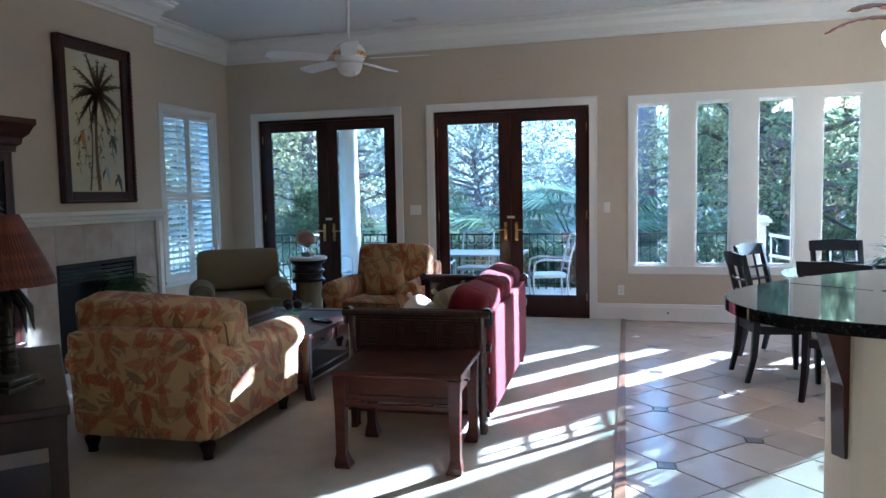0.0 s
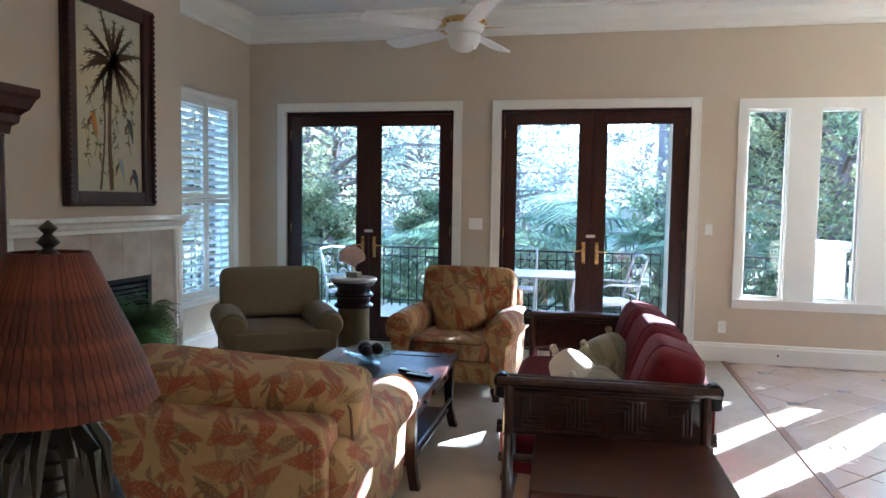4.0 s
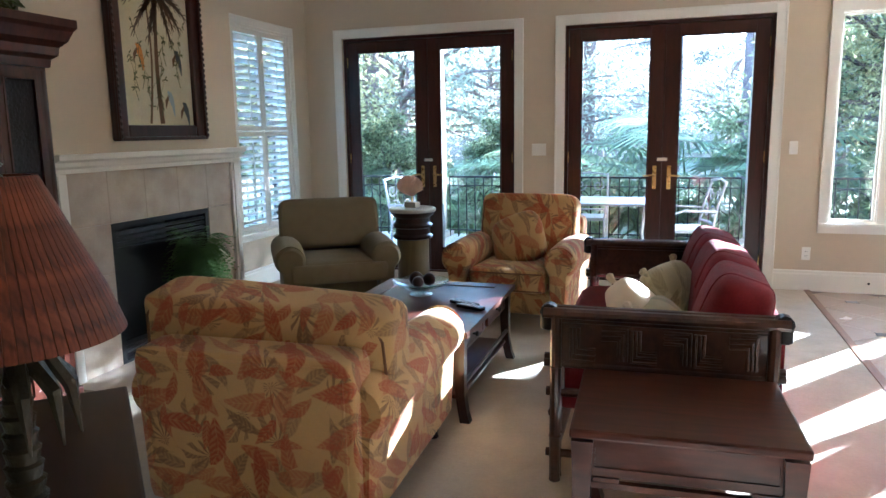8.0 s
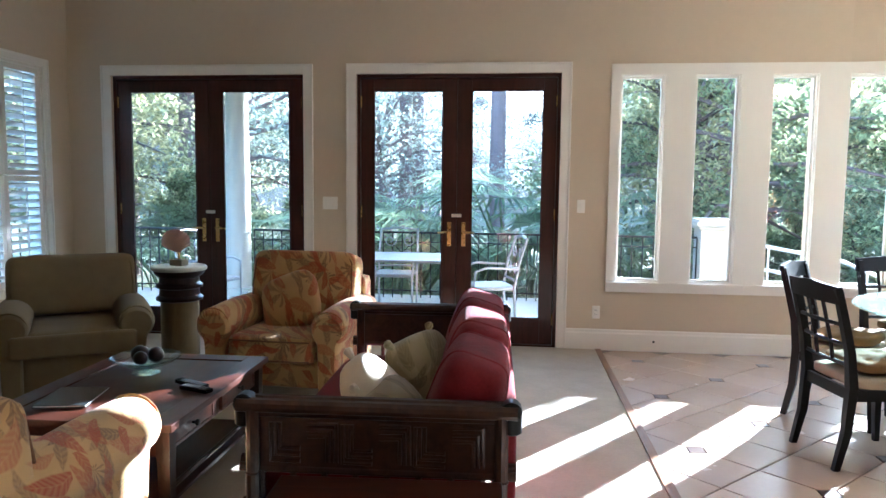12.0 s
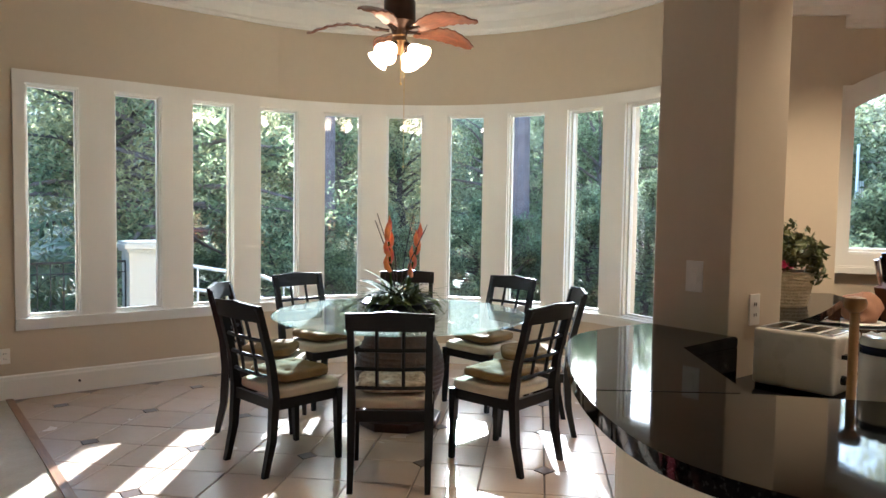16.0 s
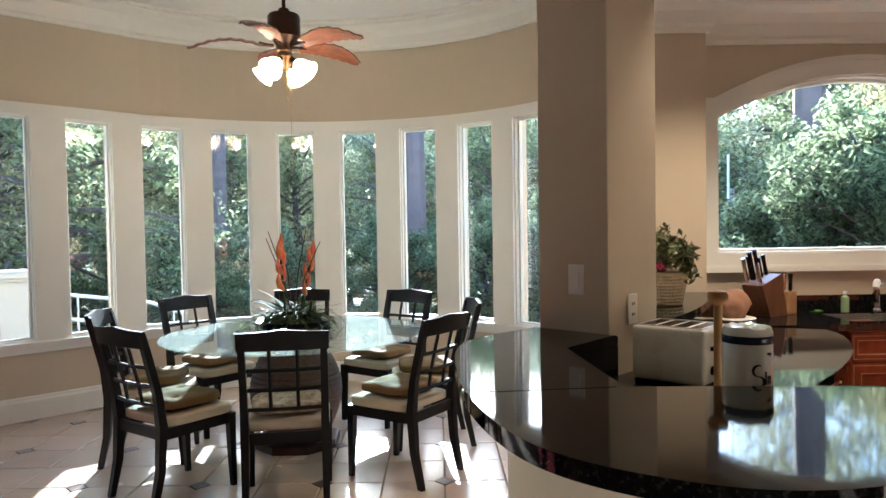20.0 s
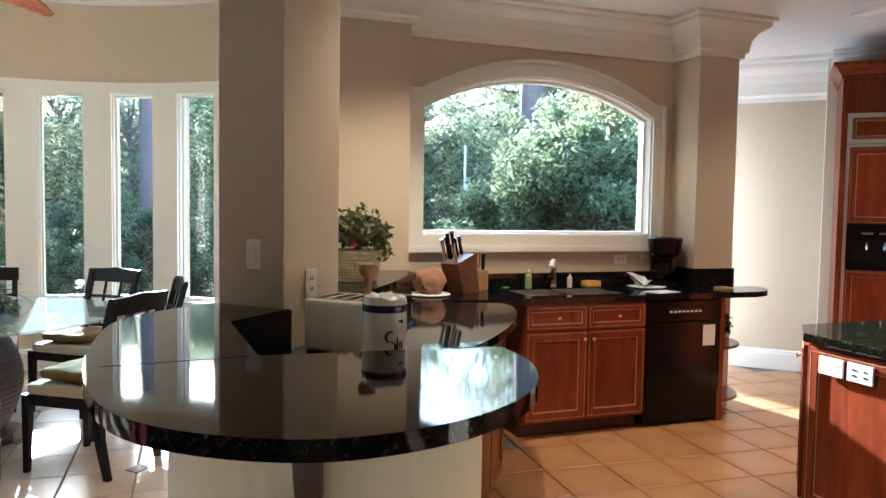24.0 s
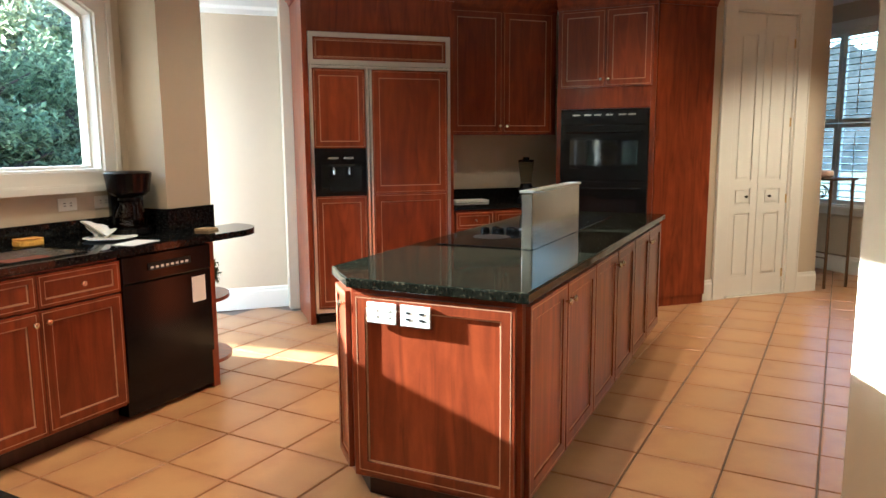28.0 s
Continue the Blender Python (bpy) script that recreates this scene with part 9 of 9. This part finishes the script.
for k in range(9):
    t = k / 8
    x = 2.05 + 3.1 * t
    zt = 0.78 - 0.18 * (x - 2.02) if x < 3.3 else 0.55 - 0.42 * (x - 3.3)
    bm = bmesh.new()
    tube(bm, [(x, 11.5 - 0.09 * (x - 2.0), zt), (x, 11.5 - 0.09 * (x - 2.0), max(GZ, zt - 1.0))], 0.013, 6)
    part("post", bm, WHITEM, o)
o = thing("garden_stair", "stone garden stair going down from the terrace", "stairs", Matrix())
for k in range(6):
    bm = bmesh.new()
    box(bm, 1.96 + 0.32 * k, 1.96 + 0.32 * (k + 1) - 0.002, 10.4, 11.6, GZ, DZ - 0.18 * (k + 1))
    part("step", bm, DECK, o)
# terrace furniture
CAST = material("pale_cast_metal", (0.36, 0.36, 0.36), 0.45, 0.4, var=0.1, scale=20)
o = thing("patio_table", "pale metal patio table on the terrace", "table", pose(-2.15, 10.1, DZ))
bm = bmesh.new()
prism(bm, [(-0.75, -0.45), (0.75, -0.45), (0.75, 0.45), (-0.75, 0.45)], 0.70, 0.73, None, 0.006)
part("tabletop", bm, CAST, o)
for sx in (-1, 1):
    for sy in (-1, 1):
        bm = bmesh.new()
        tube(bm, [(sx * 0.66, sy * 0.36, 0.70), (sx * 0.62, sy * 0.34, 0.4), (sx * 0.67, sy * 0.38, 0.0)], 0.02, 8)
        part("leg", bm, CAST, o, "", True)


def patio_chair(x, y, rz):
    o = thing("patio_chair", "pale cast metal patio armchair with scroll back", "chair", pose(x, y, DZ, 0, 0, rz), "patio chairs on the terrace")
    for sx in (-1, 1):
        bm = bmesh.new()
        tube(bm, [(sx * 0.25, -0.24, 0), (sx * 0.25, -0.22, 0.42), (sx * 0.25, -0.27, 0.70), (sx * 0.24, -0.36, 0.98)], 0.016, 8)
        tube(bm, [(sx * 0.26, 0.22, 0), (sx * 0.26, 0.24, 0.42), (sx * 0.28, 0.22, 0.62), (sx * 0.28, 0.10, 0.66), (sx * 0.26, -0.27, 0.64)], 0.015, 8)
        part("side_frame", bm, CAST, o, "", True)
    bm = bmesh.new()
    cushion(bm, -0.25, 0.25, -0.23, 0.25, 0.40, 0.445, 0.2, edge=0.1)
    part("seat", bm, CAST, o)
    for z, y2 in ((0.50, -0.235), (0.96, -0.355)):
        bm = bmesh.new()
        tube(bm, [(-0.25, y2, z), (0, y2 - 0.02, z + (0.03 if z > 0.9 else 0)), (0.25, y2, z)], 0.014, 8)
        part("back_rail", bm, CAST, o, "", True)
    for k in range(4):
        bm = bmesh.new()
        cx, cz = -0.12 + 0.24 * (k % 2), 0.62 + 0.20 * (k // 2)
        tube(bm, [(cx + 0.085 * (1 - 0.8 * t) * math.cos(8 * t + k), -0.255 - 0.27 * (cz - 0.6) + 0.0, cz + 0.085 * (1 - 0.8 * t) * math.sin(8 * t + k)) for t in [i / 18 for i in range(19)]], 0.008, 5)
        part("scroll", bm, CAST, o)


patio_chair(-2.55, 9.45, 8)
patio_chair(-1.05, 10.0, 105)
patio_chair(-4.35, 10.0, -110)
patio_chair(-2.3, 10.9, 180)


def leafy(bm, rng, clumps, leaf, per, spread):
    for c, r in clumps:
        for _ in range(per):
            d = Vector((rng.gauss(0, 1), rng.gauss(0, 1), rng.gauss(0, 0.8)))
            d = d.normalized() * r * rng.random() ** 0.45
            p = c + d
            s = leaf * rng.uniform(0.6, 1.4)
            m = Euler((rng.uniform(-1.0, 1.0), rng.uniform(-1.0, 1.0), rng.uniform(0, 6.28))).to_matrix()
            v = [bm.verts.new(p + m @ Vector(q) * s) for q in ((-1, 0, -0.06), (-0.1, -0.42, 0.1), (1, 0, -0.06), (-0.1, 0.42, 0.1))]
            bm.faces.new(v)


def broadleaf(name, label, h, seed, mat, leaf, per, n, low=0.15, wide=0.45, bark=None):
    """A tapered trunk with limbs and many leaf clumps along them."""
    rng = random.Random(seed)
    o = thing(name, label, "tree", Matrix(), "trees round the garden")
    bm = bmesh.new()
    top = Vector((rng.uniform(-0.4, 0.4), rng.uniform(-0.4, 0.4), h * 0.8))
    tr = [Vector((0, 0, 0)), Vector((rng.uniform(-0.1, 0.1), rng.uniform(-0.1, 0.1), h * 0.3)), Vector((top.x * 0.6, top.y * 0.6, h * 0.55)), top]
    tube(bm, tr, [h * 0.026, h * 0.020, h * 0.013, h * 0.004], 9)
    clumps = []
    for k in range(n):
        t = low + (1 - low) * (k + rng.random()) / n
        base = tr[1].lerp(tr[3], max(0, t - 0.2)) if t > 0.2 else tr[0].lerp(tr[1], t * 2)
        a = k * 2.4 + rng.uniform(-0.5, 0.5)
        reach = h * wide * (0.55 + 0.6 * rng.random()) * math.sin(math.pi * min(0.95, 0.25 + 0.65 * t))
        end = Vector((math.cos(a) * reach + base.x, math.sin(a) * reach + base.y, h * t * 0.93 + rng.uniform(-0.05, 0.08) * h))
        mid = base.lerp(end, 0.5) + Vector((0, 0, 0.03 * h))
        tube(bm, [base, mid, end], [h * 0.008, h * 0.005, h * 0.0015], 5)
        r = h * 0.085 * rng.uniform(0.7, 1.4)
        clumps.append((end, r)), clumps.append((mid + Vector((rng.uniform(-0.4, 0.4), rng.uniform(-0.4, 0.4), 0.2)), r * 0.9))
    part("trunk", bm, bark or BARK, o, "", True)
    bm = bmesh.new()
    leafy(bm, rng, clumps, leaf, per, 1)
    tagged(part("crown", bm, mat, o, "uneven crown of many leaves"), kind="stuff")
    return o


def pine(h, seed):
    rng = random.Random(seed)
    o = thing("pine_tree", "tall pine with a bare trunk and high crown", "tree", Matrix(), "pines round the garden")
    bm = bmesh.new()
    tube(bm, [(0, 0, 0), (0.05, 0, h * 0.4), (0.1, 0.05, h * 0.75), (0.1, 0.1, h)], [h * 0.0145, h * 0.012, h * 0.008, h * 0.002], 10)
    clumps = []
    for k in range(22):
        t = 0.66 + 0.34 * k / 21
        a, r = k * 2.4, h * 0.16 * (1.15 - t) / 0.5 * rng.uniform(0.6, 1.3) + 0.4
        e = Vector((math.cos(a) * r, math.sin(a) * r, h * t + rng.uniform(-0.3, 0.4)))
        tube(bm, [(0.08, 0.05, h * t - 0.3), e], [0.05, 0.015], 5)
        clumps.append((e, 0.75 * rng.uniform(0.7, 1.2)))
    part("trunk", bm, BARK, o, "straight reddish grey trunk", True)
    bm = bmesh.new()
    leafy(bm, rng, clumps, 0.16, 150, 1)
    tagged(part("crown", bm, PINE, o, "sparse needle crown"), kind="stuff")
    return o


def fan_palm(seed, n=26):
    """A low palm: fans of narrow blades on arching stalks."""
    rng = random.Random(seed)
    o = thing("fan_palm", "low green fan palm beyond the railing", "palm", Matrix(), "palms beyond the railing")
    st, bl = bmesh.new(), bmesh.new()
    for k in range(n):
        a = k * 2.39996
        up = rng.uniform(0.5, 1.9)
        out = rng.uniform(0.5, 1.25)
        e = Vector((out * math.cos(a), out * math.sin(a), up))
        tube(st, [(0, 0, 0.0), (0.35 * e.x, 0.35 * e.y, up * 0.62), e], [0.02, 0.014, 0.008], 5)
        d = Vector((math.cos(a), math.sin(a), rng.uniform(-0.2, 0.5))).normalized()
        side = d.cross(Vector((0, 0, 1))).normalized()
        nrm = side.cross(d)
        L = rng.uniform(0.5, 0.75)
        for i in range(24):
            th = math.radians(-115 + 230 * i / 23)
            v = d * math.cos(th) + side * math.sin(th)
            w = v.cross(nrm).normalized() * 0.020
            p1, p2 = e + v * L * 0.55, e + v * L - Vector((0, 0, 0.16 * L + 0.08 * rng.random()))
            bl.faces.new([bl.verts.new(e), bl.verts.new(p1 + w), bl.verts.new(p2), bl.verts.new(p1 - w)])
    part("stalks", st, PALMG, o, "", True)
    tagged(part("fronds", bl, PALMG, o, "fan shaped fronds of narrow blades"), kind="stuff")
    return o


def put_tree(src, x, y, s, rz, first):
    m = pose(x, y, GZ, 0, 0, rz)
    if first:
        src.matrix_basis = m @ Matrix.Scale(s, 4)
        return src
    c = copy_thing(src, m)
    c.scale = (s, s, s)
    return c


oak1 = broadleaf("oak_tree", "spreading live oak with small leaves", 8.0, 3, OAK, 0.070, 240, 32, 0.12)
oak2 = broadleaf("oak_tree", "dense garden oak with green foliage", 8.0, 9, MAGN, 0.075, 240, 34, 0.06)
yel = broadleaf("garden_tree", "slender tree with yellow green leaves", 8.0, 17, leaf_material("yellow_leaf", (0.17, 0.165, 0.08), (0.50, 0.47, 0.25)), 0.065, 240, 30, 0.2, 0.34, BARKD)
# paled leaf colour stands in for haze between the house and the trees
haze_oak = broadleaf("oak_tree", "pale grey green live oak with thin foliage, haze in its colour", 8.0, 41, leaf_material("hazed_oak_leaf", (0.12, 0.135, 0.105), (0.42, 0.46, 0.38), 0.35), 0.075, 110, 34, 0.30, 0.5)
shrub = broadleaf("magnolia_bush", "thick evergreen bush with glossy leaves", 4.0, 23, MAGN, 0.048, 420, 30, 0.02, 0.5, BARKD)
p1 = pine(18.0, 31)
palm = fan_palm(5)
rng = random.Random(77)
used = set()


def grow(src, x, y, s):
    put_tree(src, x, y, s, rng.uniform(0, 360), src.name not in used)
    used.add(src.name)


# palms along the terrace railing
for x, y, s in ((-6.6, 13.4, 1.2), (-4.9, 14.2, 1.3), (-3.6, 13.2, 1.15), (-2.5, 13.9, 1.35), (-1.5, 13.1, 1.25), (-0.5, 14.0, 1.4), (0.5, 13.3, 1.2), (-3.0, 15.5, 1.5), (-1.0, 15.8, 1.55), (1.6, 14.3, 1.2)):
    grow(palm, x, y, s)
# kept low towards the sun, taller to the sides; (bearing from north in degrees, distance, height, kind)
for bear, dist, h, kind in (
    (-62, 16, 7.5, 1), (-52, 20, 9.5, 0), (-44, 15, 7.0, 2), (-37, 21, 8.5, 2), (-31, 17, 7.0, 3), (-27, 25, 8.5, 2), (-22, 20, 6.5, 3), (-17, 17, 5.0, 3), (-14, 30, 9.0, 3), (-9, 38, 9.5, 3),
    (-4, 42, 10.0, 3), (1, 36, 8.5, 3), (5, 26, 6.2, 3), (9, 31, 8.0, 3), (12, 20, 6.0, 3), (15, 26, 11.0, 0), (18, 31, 12.5, 2), (21, 19, 7.4, 2), (24, 25, 7.0, 1), (27, 30, 8.5, 0),
    (30, 20, 5.8, 1), (33, 26, 7.4, 0), (36, 18, 5.2, 2), (39, 24, 7.0, 1), (42, 29, 8.4, 0), (45, 20, 5.8, 0), (48, 25, 7.2, 1), (51, 31, 9.0, 1), (54, 19, 5.6, 1), (57, 25, 7.2, 0), (60, 30, 8.8, 2), (63, 20, 6.6, 1),
    (66, 26, 9.0, 0), (70, 18, 5.0, 1), (73, 24, 5.5, 0), (77, 17, 3.4, 1), (80, 22, 11, 2), (84, 17, 5.5, 1), (88, 21, 7.5, 2), (92, 17, 8.0, 0), (97, 22, 10, 1), (104, 18, 9, 0), (-72, 19, 9, 0), (-84, 16, 8, 1), (-100, 18, 9, 0)):
    if -14 < bear < 8:
        h *= 0.75
    src = (oak1, oak2, yel, haze_oak)[kind]
    a = radians(bear)
    grow(src, 0.5 + dist * math.sin(a), 5.0 + dist * math.cos(a), (h - GZ) / 8.0)
for bear, dist, s in ((-36, 13, 0.8), (-24, 13.5, 0.8), (14, 14, 0.75), (19, 11.5, 0.6), (24, 13.5, 0.75), (29, 11, 0.6), (34, 13, 0.75), (39, 11.5, 0.65), (44, 13.5, 0.8), (49, 11.5, 0.7), (55, 13, 0.85), (61, 11.5, 0.9), (67, 13, 0.7), (73, 12, 0.6), (79, 13, 0.8), (83, 12.4, 1.0), (87, 12.5, 1.15), (91, 11.5, 1.15), (96, 13, 1.2)):
    a = radians(bear)
    grow(shrub, 0.5 + dist * math.sin(a), 5.0 + dist * math.cos(a), s)
for x, y, s in ((-4.01, 22.0, 0.8), (-3.75, 22.6, 0.8), (-1.42, 22.0, 0.95), (0.4, 19.5, 1.05), (3.1, 18.5, 1.0), (-9.0, 19.0, 0.9), (10.6, 14.0, 1.0), (11.5, 9.2, 0.95), (14.0, 6.7, 1.2), (7.5, 17.5, 0.9)):
    grow(p1, x, y, s)
# two trees added to keep door sun off the fireplace and shutters
grow(oak2, 3.2, 15.6, 0.95)
grow(yel, 2.4, 16.3, 0.95)
grow(yel, 14.6, 5.0, 0.8)
# glowing backdrop of distant woods; daylight and haze are put into its colour
FAR = bpy.data.materials.new("glowing_far_woods")
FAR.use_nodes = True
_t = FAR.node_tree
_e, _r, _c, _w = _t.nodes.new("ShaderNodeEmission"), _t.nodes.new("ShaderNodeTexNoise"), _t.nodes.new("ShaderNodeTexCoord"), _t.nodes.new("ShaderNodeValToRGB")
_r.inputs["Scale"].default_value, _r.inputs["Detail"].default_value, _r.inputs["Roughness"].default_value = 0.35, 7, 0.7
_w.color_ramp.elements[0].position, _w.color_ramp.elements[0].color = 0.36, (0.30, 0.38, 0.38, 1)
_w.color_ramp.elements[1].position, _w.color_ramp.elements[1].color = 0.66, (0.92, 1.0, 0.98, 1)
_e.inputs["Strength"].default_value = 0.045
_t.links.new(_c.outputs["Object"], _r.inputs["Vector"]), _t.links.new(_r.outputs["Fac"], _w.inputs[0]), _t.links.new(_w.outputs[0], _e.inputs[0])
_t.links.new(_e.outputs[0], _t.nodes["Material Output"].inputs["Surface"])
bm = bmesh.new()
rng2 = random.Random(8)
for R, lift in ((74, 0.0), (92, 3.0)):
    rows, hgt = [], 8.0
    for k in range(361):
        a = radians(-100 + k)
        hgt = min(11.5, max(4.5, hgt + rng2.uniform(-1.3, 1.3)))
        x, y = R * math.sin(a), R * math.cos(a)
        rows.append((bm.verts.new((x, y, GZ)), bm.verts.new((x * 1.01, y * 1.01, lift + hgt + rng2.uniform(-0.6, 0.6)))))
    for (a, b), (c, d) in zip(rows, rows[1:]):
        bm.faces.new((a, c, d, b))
setting("backdrop", bm, FAR, "glowing pale line of distant woods with haze in its colour", "distant trees")
# flag seen through the kitchen window
o = thing("flag_pole", "small striped flag hanging on a white pole", "flag", pose(14.2, 8.3, GZ))
bm = bmesh.new()
tube(bm, [(0, 0, 0), (0, 0, 4.2)], 0.03, 8)
part("pole", bm, WHITEM, o, "", True)
for k in range(6):
    bm = bmesh.new()
    box(bm, 0.04 + 0.05 * k, 0.04 + 0.05 * (k + 1) - 0.001, -0.01 + 0.02 * (k % 2), 0.0 + 0.02 * (k % 2), 2.6 + 0.04 * k, 3.5)
    part("stripe", bm, material("flag_red", (0.45, 0.05, 0.06), 0.8) if k % 2 else WHITEP, o)

# ---- floor tiles, laid diagonally ----
PITCH = 0.357
TO = Vector((0.285, 6.015))
D1, D2 = Vector((0.70711, 0.70711)), Vector((0.70711, -0.70711))
TILEK = material("terracotta_tile", (0.37, 0.195, 0.078), 0.34, var=0.06, scale=5, bump=0.05, bump_scale=12, per_object=0.07)
# fired rustier towards the edges of each tile
_n, _l = TILEK.node_tree.nodes, TILEK.node_tree.links
_c, _s, _a = _n.new("ShaderNodeTexCoord"), _n.new("ShaderNodeSeparateXYZ"), [_n.new("ShaderNodeMath") for _ in range(4)]
_l.new(_c.outputs["Object"], _s.inputs[0])
_a[0].operation = _a[1].operation = "ABSOLUTE"
_a[2].operation, _a[3].operation = "MAXIMUM", "MULTIPLY_ADD"
_l.new(_s.outputs[0], _a[0].inputs[0]), _l.new(_s.outputs[1], _a[1].inputs[0])
_l.new(_a[0].outputs[0], _a[2].inputs[0]), _l.new(_a[1].outputs[0], _a[2].inputs[1])
_w, _p, _o = _n.new("ShaderNodeTexNoise"), _n.new("ShaderNodeVectorMath"), _n.new("ShaderNodeObjectInfo")
_p.operation = "MULTIPLY_ADD"
_p.inputs[1].default_value = (7.1, 3.3, 5.7)
_l.new(_o.outputs["Location"], _p.inputs[0]), _l.new(_c.outputs["Object"], _p.inputs[2]), _l.new(_p.outputs[0], _w.inputs["Vector"])
_w.inputs["Scale"].default_value, _w.inputs["Detail"].default_value = 7, 3
_l.new(_w.outputs["Fac"], _a[3].inputs[0]), _l.new(_a[2].outputs[0], _a[3].inputs[2])
_a[3].inputs[1].default_value = 0.22
_r = _n.new("ShaderNodeMapRange")
_r.interpolation_type = "SMOOTHSTEP"
_r.inputs[1].default_value, _r.inputs[2].default_value = 0.17, 0.34
_l.new(_a[3].outputs[0], _r.inputs[0])
_m = next(k for k in _n if k.type == "MIX")
_m.inputs[7].default_value = (0.30, 0.135, 0.055, 1)
_l.new(_r.outputs[0], _m.inputs[0])


def tile_mesh(name, clip=None, g=0.004, mat=None, pitch=PITCH):
    h = pitch / 2 - g
    c = 0.062
    corners = [(h, h), (-h, h), (-h, -h), (h, -h)]
    poly = []
    for i, (x, y) in enumerate(corners):
        if clip == i:
            sx, sy = (1 if x > 0 else -1), (1 if y > 0 else -1)
            a, b = (x, y - sy * c), (x - sx * c, y)
            poly += [a, b] if i in (0, 2) else [b, a]
        else:
            poly.append((x, y))
    bm = bmesh.new()
    n = len(poly)
    lo = [bm.verts.new((x, y, -0.012)) for x, y in poly]
    mi = [bm.verts.new((x, y, -0.003)) for x, y in poly]
    hi = [bm.verts.new((x * 0.982, y * 0.982, 0.0)) for x, y in poly]
    bm.faces.new(hi)
    for a, b in ((lo, mi), (mi, hi)):
        for i in range(n):
            j = (i + 1) % n
            bm.faces.new((a[i], a[j], b[j], b[i]))
    bmesh.ops.recalc_face_normals(bm, faces=bm.faces[:])
    return mesh_of(name, bm, mat)


def lattice(origin, pitch, turn):
    a, b = Vector((math.cos(turn), math.sin(turn))), Vector((math.sin(turn), -math.cos(turn)))
    for i in range(-26, 27):
        for j in range(-26, 34):
            yield i, j, origin + a * (i + 0.5) * pitch + b * (j + 0.5) * pitch


def in_dining(p):
    if p.x < -0.2 or p.y < -4.5:
        return False
    if p.x > 2.05 and p.y < 3.3:
        return False
    if p.y > 8.45:
        return False
    if p.x > CX and p.y > CY and (p - Vector((CX, CY))).length > CR + 0.15:
        return False
    return p.x < 4.3 and not (p.x > 2.6 and p.y < 4.3)


def in_kitchen(p):
    return p.x > 2.05 and p.y < 3.3 and p.x < 7.6 and p.y > -4.5 and not (p.x > 6.9 and p.y > -2)


def lay(name, label, test, origin, pitch, turn, clipped, near, mat):
    root = tagged(new(name), label, "floor", kind="structure")
    shapes = {k: tile_mesh("tile", k, mat=mat, pitch=pitch) for k in ((0, 1, 2, 3) if clipped else (None,))}
    cells = [(i, j, p) for i, j, p in lattice(origin, pitch, radians(turn)) if test(p)]
    cells.sort(key=lambda c: (c[2] - Vector(near)).length)
    rest = bmesh.new()
    done = set()
    inset = bmesh.new()
    for n, (i, j, p) in enumerate(cells):
        k = None
        if clipped:
            ei, ej = (i if i % 2 == 0 else i + 1), (j if j % 2 == 0 else j + 1)
            sx, sy = (1 if ei > i else -1), (1 if ej > j else -1)
            k = {(1, -1): 0, (1, 1): 3, (-1, 1): 2, (-1, -1): 1}[(sx, sy)]
            if (ei, ej) not in done:
                done.add((ei, ej))
                q = TO + D1 * ei * PITCH + D2 * ej * PITCH
                if test(q):
                    box(inset, q.x - 0.042, q.x + 0.042, q.y - 0.042, q.y + 0.042, -0.012, -0.0005)
        m = pose(p.x, p.y, random.uniform(-0.0006, 0.0006), random.uniform(-0.1, 0.1), random.uniform(-0.1, 0.1), turn)
        if n < 295:
            o = new("tile", shapes[k])
            o.parent, o.matrix_basis = root, m
        else:
            h = pitch / 2 - 0.005
            box(rest, -h, h, -h, h, -0.012, 0.0, m)
    if rest.verts:
        tagged(part("tiles_rest", rest, mat, root), kind="stuff")
    else:
        rest.free()
    if clipped:
        part("inset_tiles", inset, INSET, root, "small dark brown inset tiles")
    else:
        inset.free()


lay("floor_dining", "pale clay floor tiles laid diagonally with small dark insets", in_dining, TO, PITCH, 45, True, (1.6, 6.0), TILE)
lay("floor_kitchen", "warm terracotta kitchen floor tiles laid diagonally", in_kitchen, Vector((2.181, 0.983)), 0.368, 41.5, False, (3.6, 1.6), TILEK)
bm = bmesh.new()
prism(bm, [(0.03, -4.4), (0.09, -4.4), (0.085, 3.5), (0.015, 8.38), (-0.035, 8.38), (0.03, 3.5)], -0.01, 0.014, bevel=0.003)
setting("trim_threshold", bm, wood("threshold_wood", (0.16, 0.07, 0.03), (0.28, 0.14, 0.06), 0.4, (14, 1.5, 14)), "brown wooden strip between carpet and tiles", "trim")
